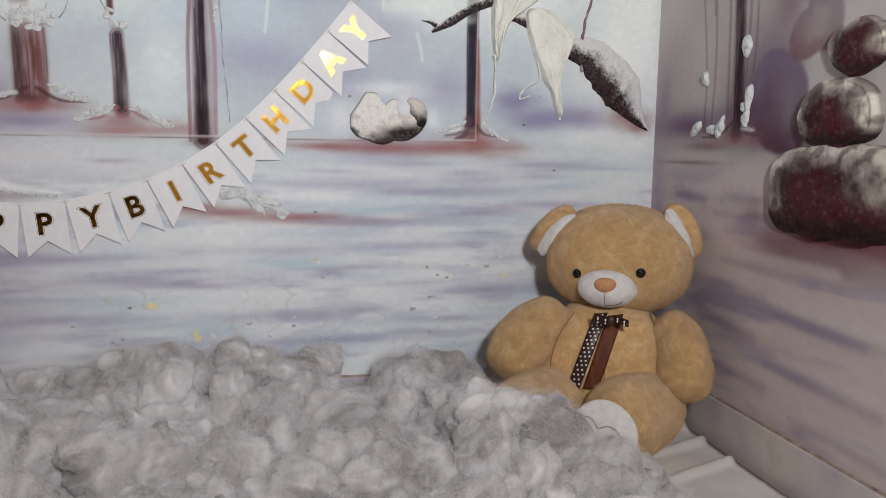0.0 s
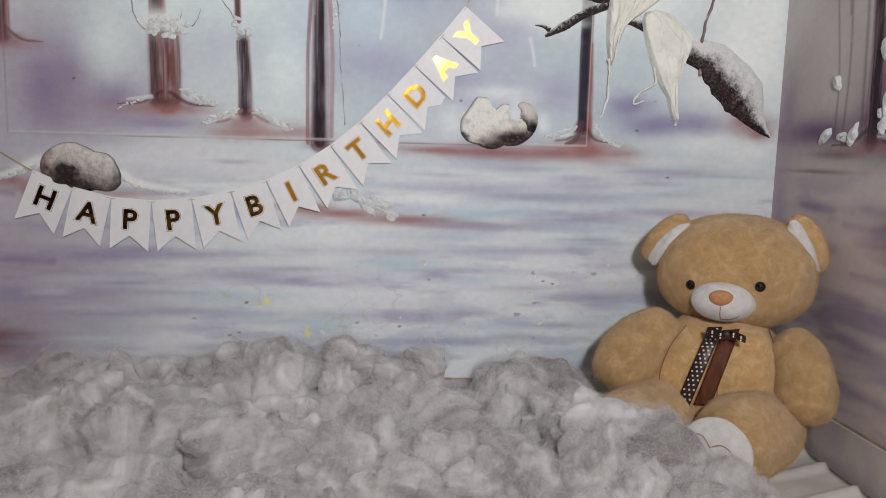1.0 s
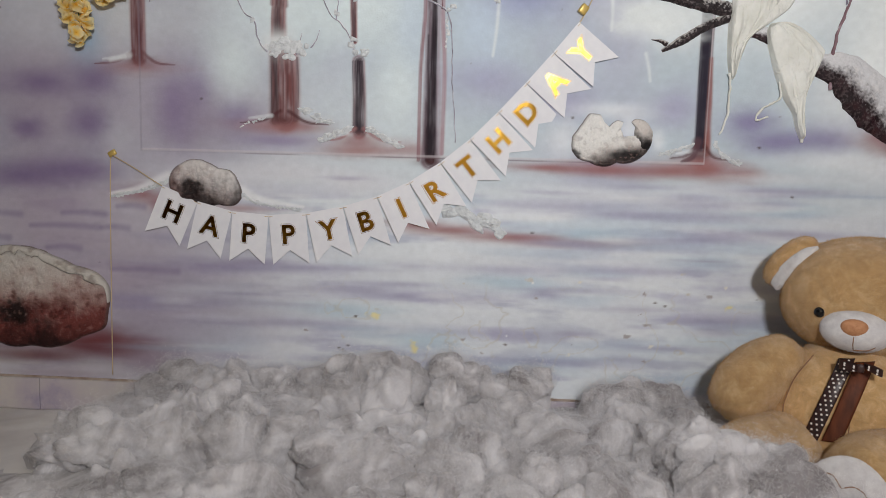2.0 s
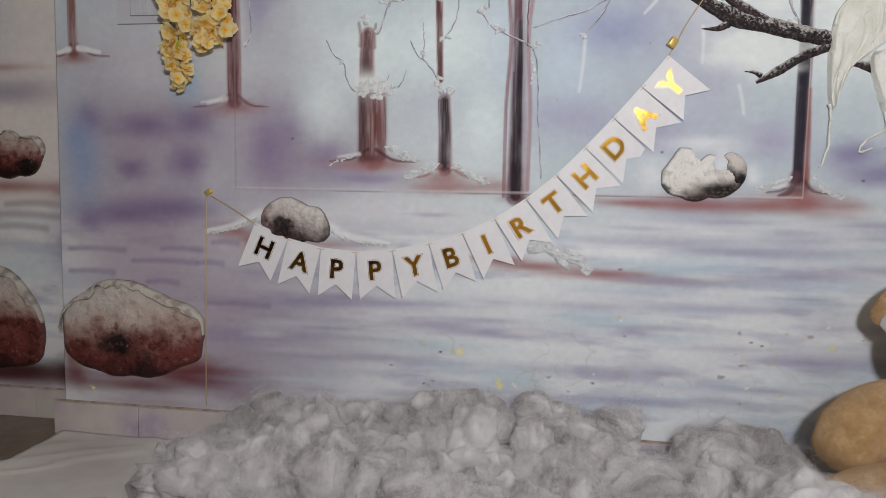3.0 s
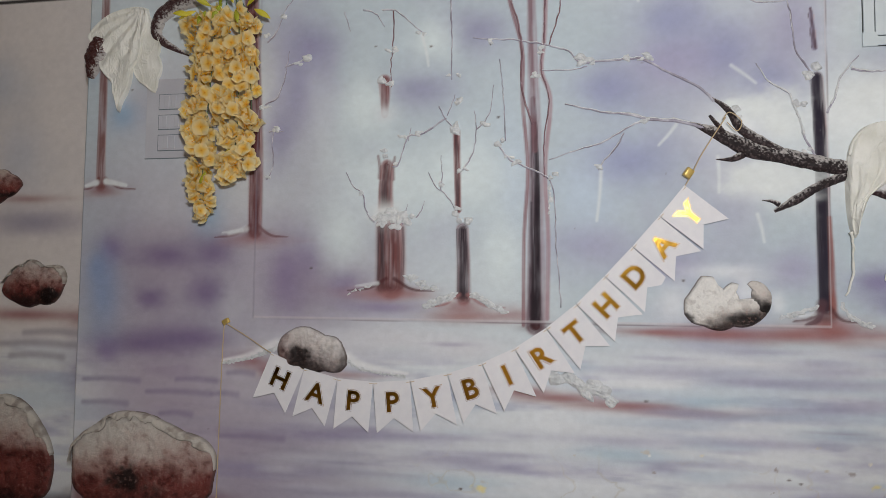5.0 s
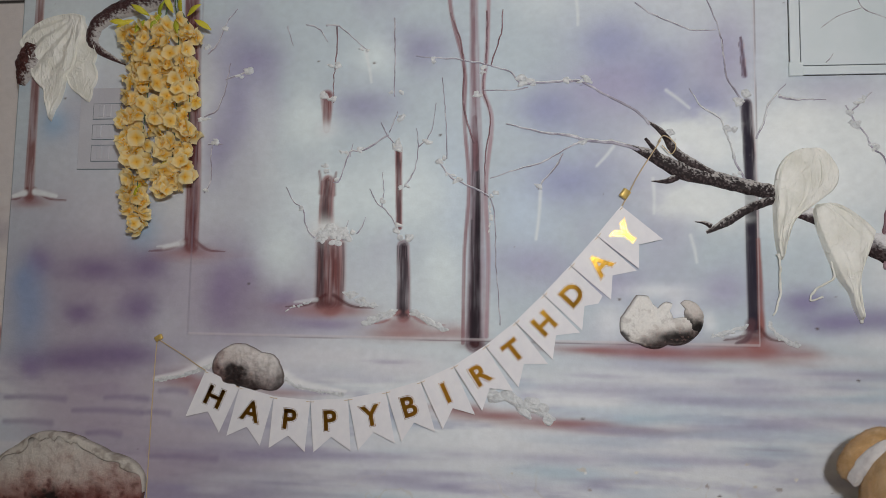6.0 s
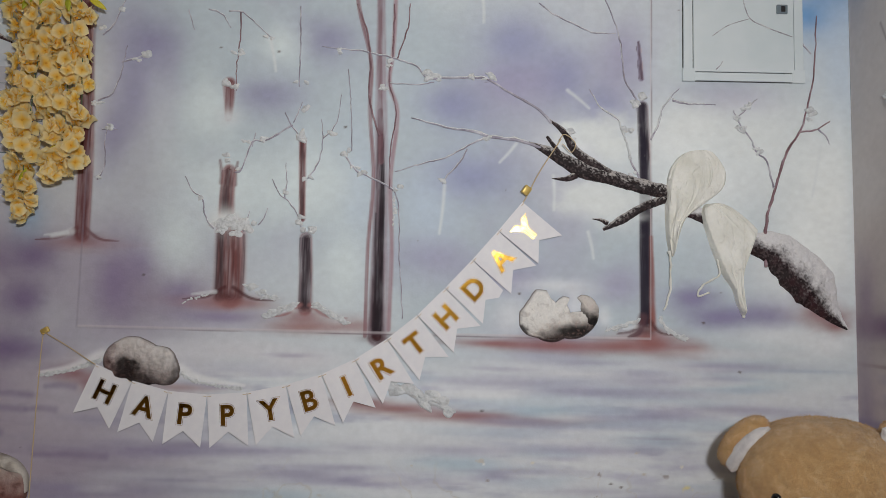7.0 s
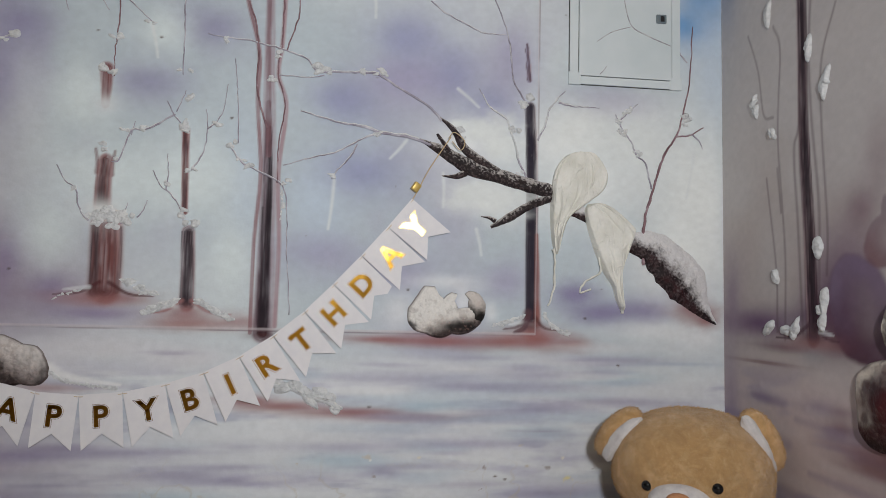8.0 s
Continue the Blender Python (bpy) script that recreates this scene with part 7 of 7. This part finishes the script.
for x, y, z, r in [(-1.34, -0.25, 0.045, 0.075), (-0.95, -0.24, 0.045, 0.075), (-1.42, -0.27, 0.07, 0.07), (-1.26, -0.28, 0.07, 0.07), (-1.19, -0.23, 0.10, 0.07), (-1.20, -0.33, 0.07, 0.07)]:
    tufts.append((x, y, z, r * 1.1, r, r))
# big clumps in uneven rows, then smaller ones torn from them
for row, (y, lift) in enumerate([(-0.31, 0.0), (-0.46, 0.01), (-0.62, -0.01), (-0.80, 0.01), (-0.98, 0.0)]):
    x = -2.42 + 0.11 * (row % 2)
    while x < -0.50:
        r = rng.uniform(0.06, 0.125)
        yy = y + rng.normal(0, 0.03)
        h, k = heap_base(np.array(x), np.array(yy))
        if k > 0.3 and x > (-2.20 if yy > -0.4 else -2.08) and not (x > -0.66 and yy > -0.45):
            tufts.append((x, yy, float(h) * rng.uniform(0.75, 1.5) + lift + 0.015 - r * 0.65, r * rng.uniform(1.0, 1.3), r * 0.9, r * 0.9))
        x += r * rng.uniform(1.5, 2.0)
def puffs(p, seed):
    """Rounded billows that meet in narrow valleys."""
    return np.abs(2 * fbm(p[..., 0], p[..., 1], p[..., 2], 2, seed) - 1)


def clump(x, y, z, rx, ry, rz, seed):
    """One torn clump of wadding: a soft billowing lump whose layers roll over one another."""
    nu, nv = (46, 30) if rx > 0.055 else (30, 20)
    th, ph = np.meshgrid(np.linspace(0, 2 * np.pi, nu, endpoint=False), np.linspace(0, np.pi, nv))
    d = np.stack([np.cos(th) * np.sin(ph), np.sin(th) * np.sin(ph), np.cos(ph)], -1)
    p = d * np.array([rx, ry, rz]) * 12 + seed * 3.7
    p = p + 1.1 * np.stack([fbm(p[..., 0] * 0.8, p[..., 1] * 0.8, p[..., 2] * 0.8, 2, 401 + k) - 0.5 for k in (0, 10, 20)], -1)
    r = 0.76 + 0.72 * puffs(p * 0.85, 431) + 0.36 * puffs(p * 2.1 + 7, 441)
    v = d * r[..., None] * np.array([rx * (1 + 0.25 * math.sin(seed * 1.7)), ry, rz * (1 - 0.12 * math.sin(seed * 2.9))])
    if y < -0.25:
        v = v @ np.array(Euler((0, 0.25 * math.sin(2.4 * seed), 0.7 * math.sin(3.1 * seed))).to_matrix()).T
    v = v + np.array([x, y, z])
    v[..., 1], v[..., 2] = np.minimum(v[..., 1], -0.022), np.maximum(v[..., 2], 0.006)
    return v.reshape(-1, 3), [grid_faces(nv, nu, True)[:, ::-1]], r.ravel()


# small tufts torn loose on top of the larger ones
for x, y, z, rx, ry, rz in list(tufts):
    if z > -0.04 and rng.random() < 0.6:
        k, ang = rng.uniform(0.35, 0.6), rng.uniform(0, 2 * np.pi)
        if abs(x + 1.35) > 0.07 and abs(x + 0.95) > 0.07:
            tufts.append((x + 0.55 * rx * math.cos(ang), min(y + 0.55 * ry * math.sin(ang), -0.09), z + rz * (1 - 0.72 * k), rx * k * 1.3, ry * k, rz * k))
lumps = [clump(*t, i) for i, t in enumerate(tufts)]
body_v, body_f = joined([(v, f) for v, f, _ in lumps])
swell = np.concatenate([r for _, _, r in lumps])
# a thin level layer under the clumps
nx, ny = 150, 80
X, Y = np.meshgrid(np.linspace(-2.48, -0.28, nx), np.linspace(-1.16, -0.024, ny))
base, inside = heap_base(X, Y)
H = base * 0.55 + 0.008 * inside + 0.05 * step(-0.38, -0.18, Y) * inside + 0.05 * (fbm(X * 7, Y * 8, 3, 4, 331) - 0.5) * inside
low = grid_faces(ny, nx)
low = low[(inside > 0.05).ravel()[low].all(1)]
quads = body_f[0]
a, b, c, d = (body_v[quads[:, i]] for i in range(4))
mid = (a + c) / 2
nrm = np.cross(c - a, d - b)
area = np.linalg.norm(nrm, axis=1)
nrm /= area[:, None] + 1e-12
# only the outer faces of the heap carry loose fibres
cell = 0.015
col, row = ((mid[:, 0] + 2.7) / cell).astype(int), ((mid[:, 1] + 1.4) / cell).astype(int)
crown = np.zeros((col.max() + 1, row.max() + 1))
np.maximum.at(crown, (col, row), mid[:, 2])
weight = area * (mid[:, 2] > 0.02) * (mid[:, 2] > crown[col, row] - 0.035) * (0.55 + 0.45 * step(0.85, 1.15, swell[quads[:, 0]]))
loose, wisps, each = 430000, 3000, 45
pick = rng.choice(len(quads), loose, p=weight / weight.sum())
s, t = rng.random((loose, 1)), rng.random((loose, 1))
root = (a[pick] * (1 - s) + b[pick] * s) * (1 - t) + (d[pick] * (1 - s) + c[pick] * s) * t
# the haze is thick in some places and thin in others, like cloud
thick = step(0.30, 0.70, fbm(root[:, 0] * 15, root[:, 1] * 15, root[:, 2] * 15, 3, 371))[:, None]
root = root + nrm[pick] * (np.minimum(rng.exponential(1.0, (loose, 1)), 3.0) * (0.0025 + 0.0085 * thick) - 0.002)
out = np.zeros((loose, 3))
# wisps that stand off the upper rims
upper = weight * np.clip(nrm[:, 2] * 0.6 + 0.5, 0.05, 1)
pick = rng.choice(len(quads), wisps, p=upper / upper.sum())
heart = np.repeat(mid[pick] + nrm[pick] * rng.uniform(0.002, 0.014, (wisps, 1)), each, 0)
root = np.concatenate([root, heart + rng.normal(0, 1, heart.shape) * np.repeat(rng.uniform(0.006, 0.016, (wisps, 1)), each, 0)])
out = np.concatenate([out, np.repeat(nrm[pick] * rng.uniform(0.0, 0.4, (wisps, 1)), each, 0)])
count = len(root)
lean = swirl(root, 9.0) * 0.25 + out + rng.normal(0, 0.7, (count, 3))
lean /= np.linalg.norm(lean, axis=1, keepdims=True)
side = np.cross(lean, rng.normal(0, 1, (count, 3)))
side /= np.linalg.norm(side, axis=1, keepdims=True) + 1e-9
tip = root + lean * rng.uniform(0.006, 0.014, (count, 1))
hair = np.stack([root - side * 0.00028, root + side * 0.00028, tip], 1).reshape(-1, 3)
hair[:, 1] = np.minimum(hair[:, 1], -0.016)
hair[:, 2] = np.maximum(hair[:, 2], 0.010)
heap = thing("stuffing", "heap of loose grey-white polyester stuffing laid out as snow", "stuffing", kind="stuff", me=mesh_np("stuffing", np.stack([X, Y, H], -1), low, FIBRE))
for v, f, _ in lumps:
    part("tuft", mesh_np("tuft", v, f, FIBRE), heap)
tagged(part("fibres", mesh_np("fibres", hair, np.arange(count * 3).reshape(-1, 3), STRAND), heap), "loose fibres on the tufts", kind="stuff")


# ---- floor tiles ----
TILE = {}
for i in range(7):
    for j in range(7):
        x0, y0 = -4.02 + i * 0.6, 0.125 - (j + 1) * 0.6
        if x0 > 0.0 or y0 < -4.3:
            continue
        if "a" not in TILE:
            TILE["a"] = box_mesh("floor_tile", (0.0015, 0.0015, -0.010), (0.5985, 0.5985, 0.0), FLOOR, 0.0015)
        part("tile", TILE["a"], floor).location = (x0, y0, 0)
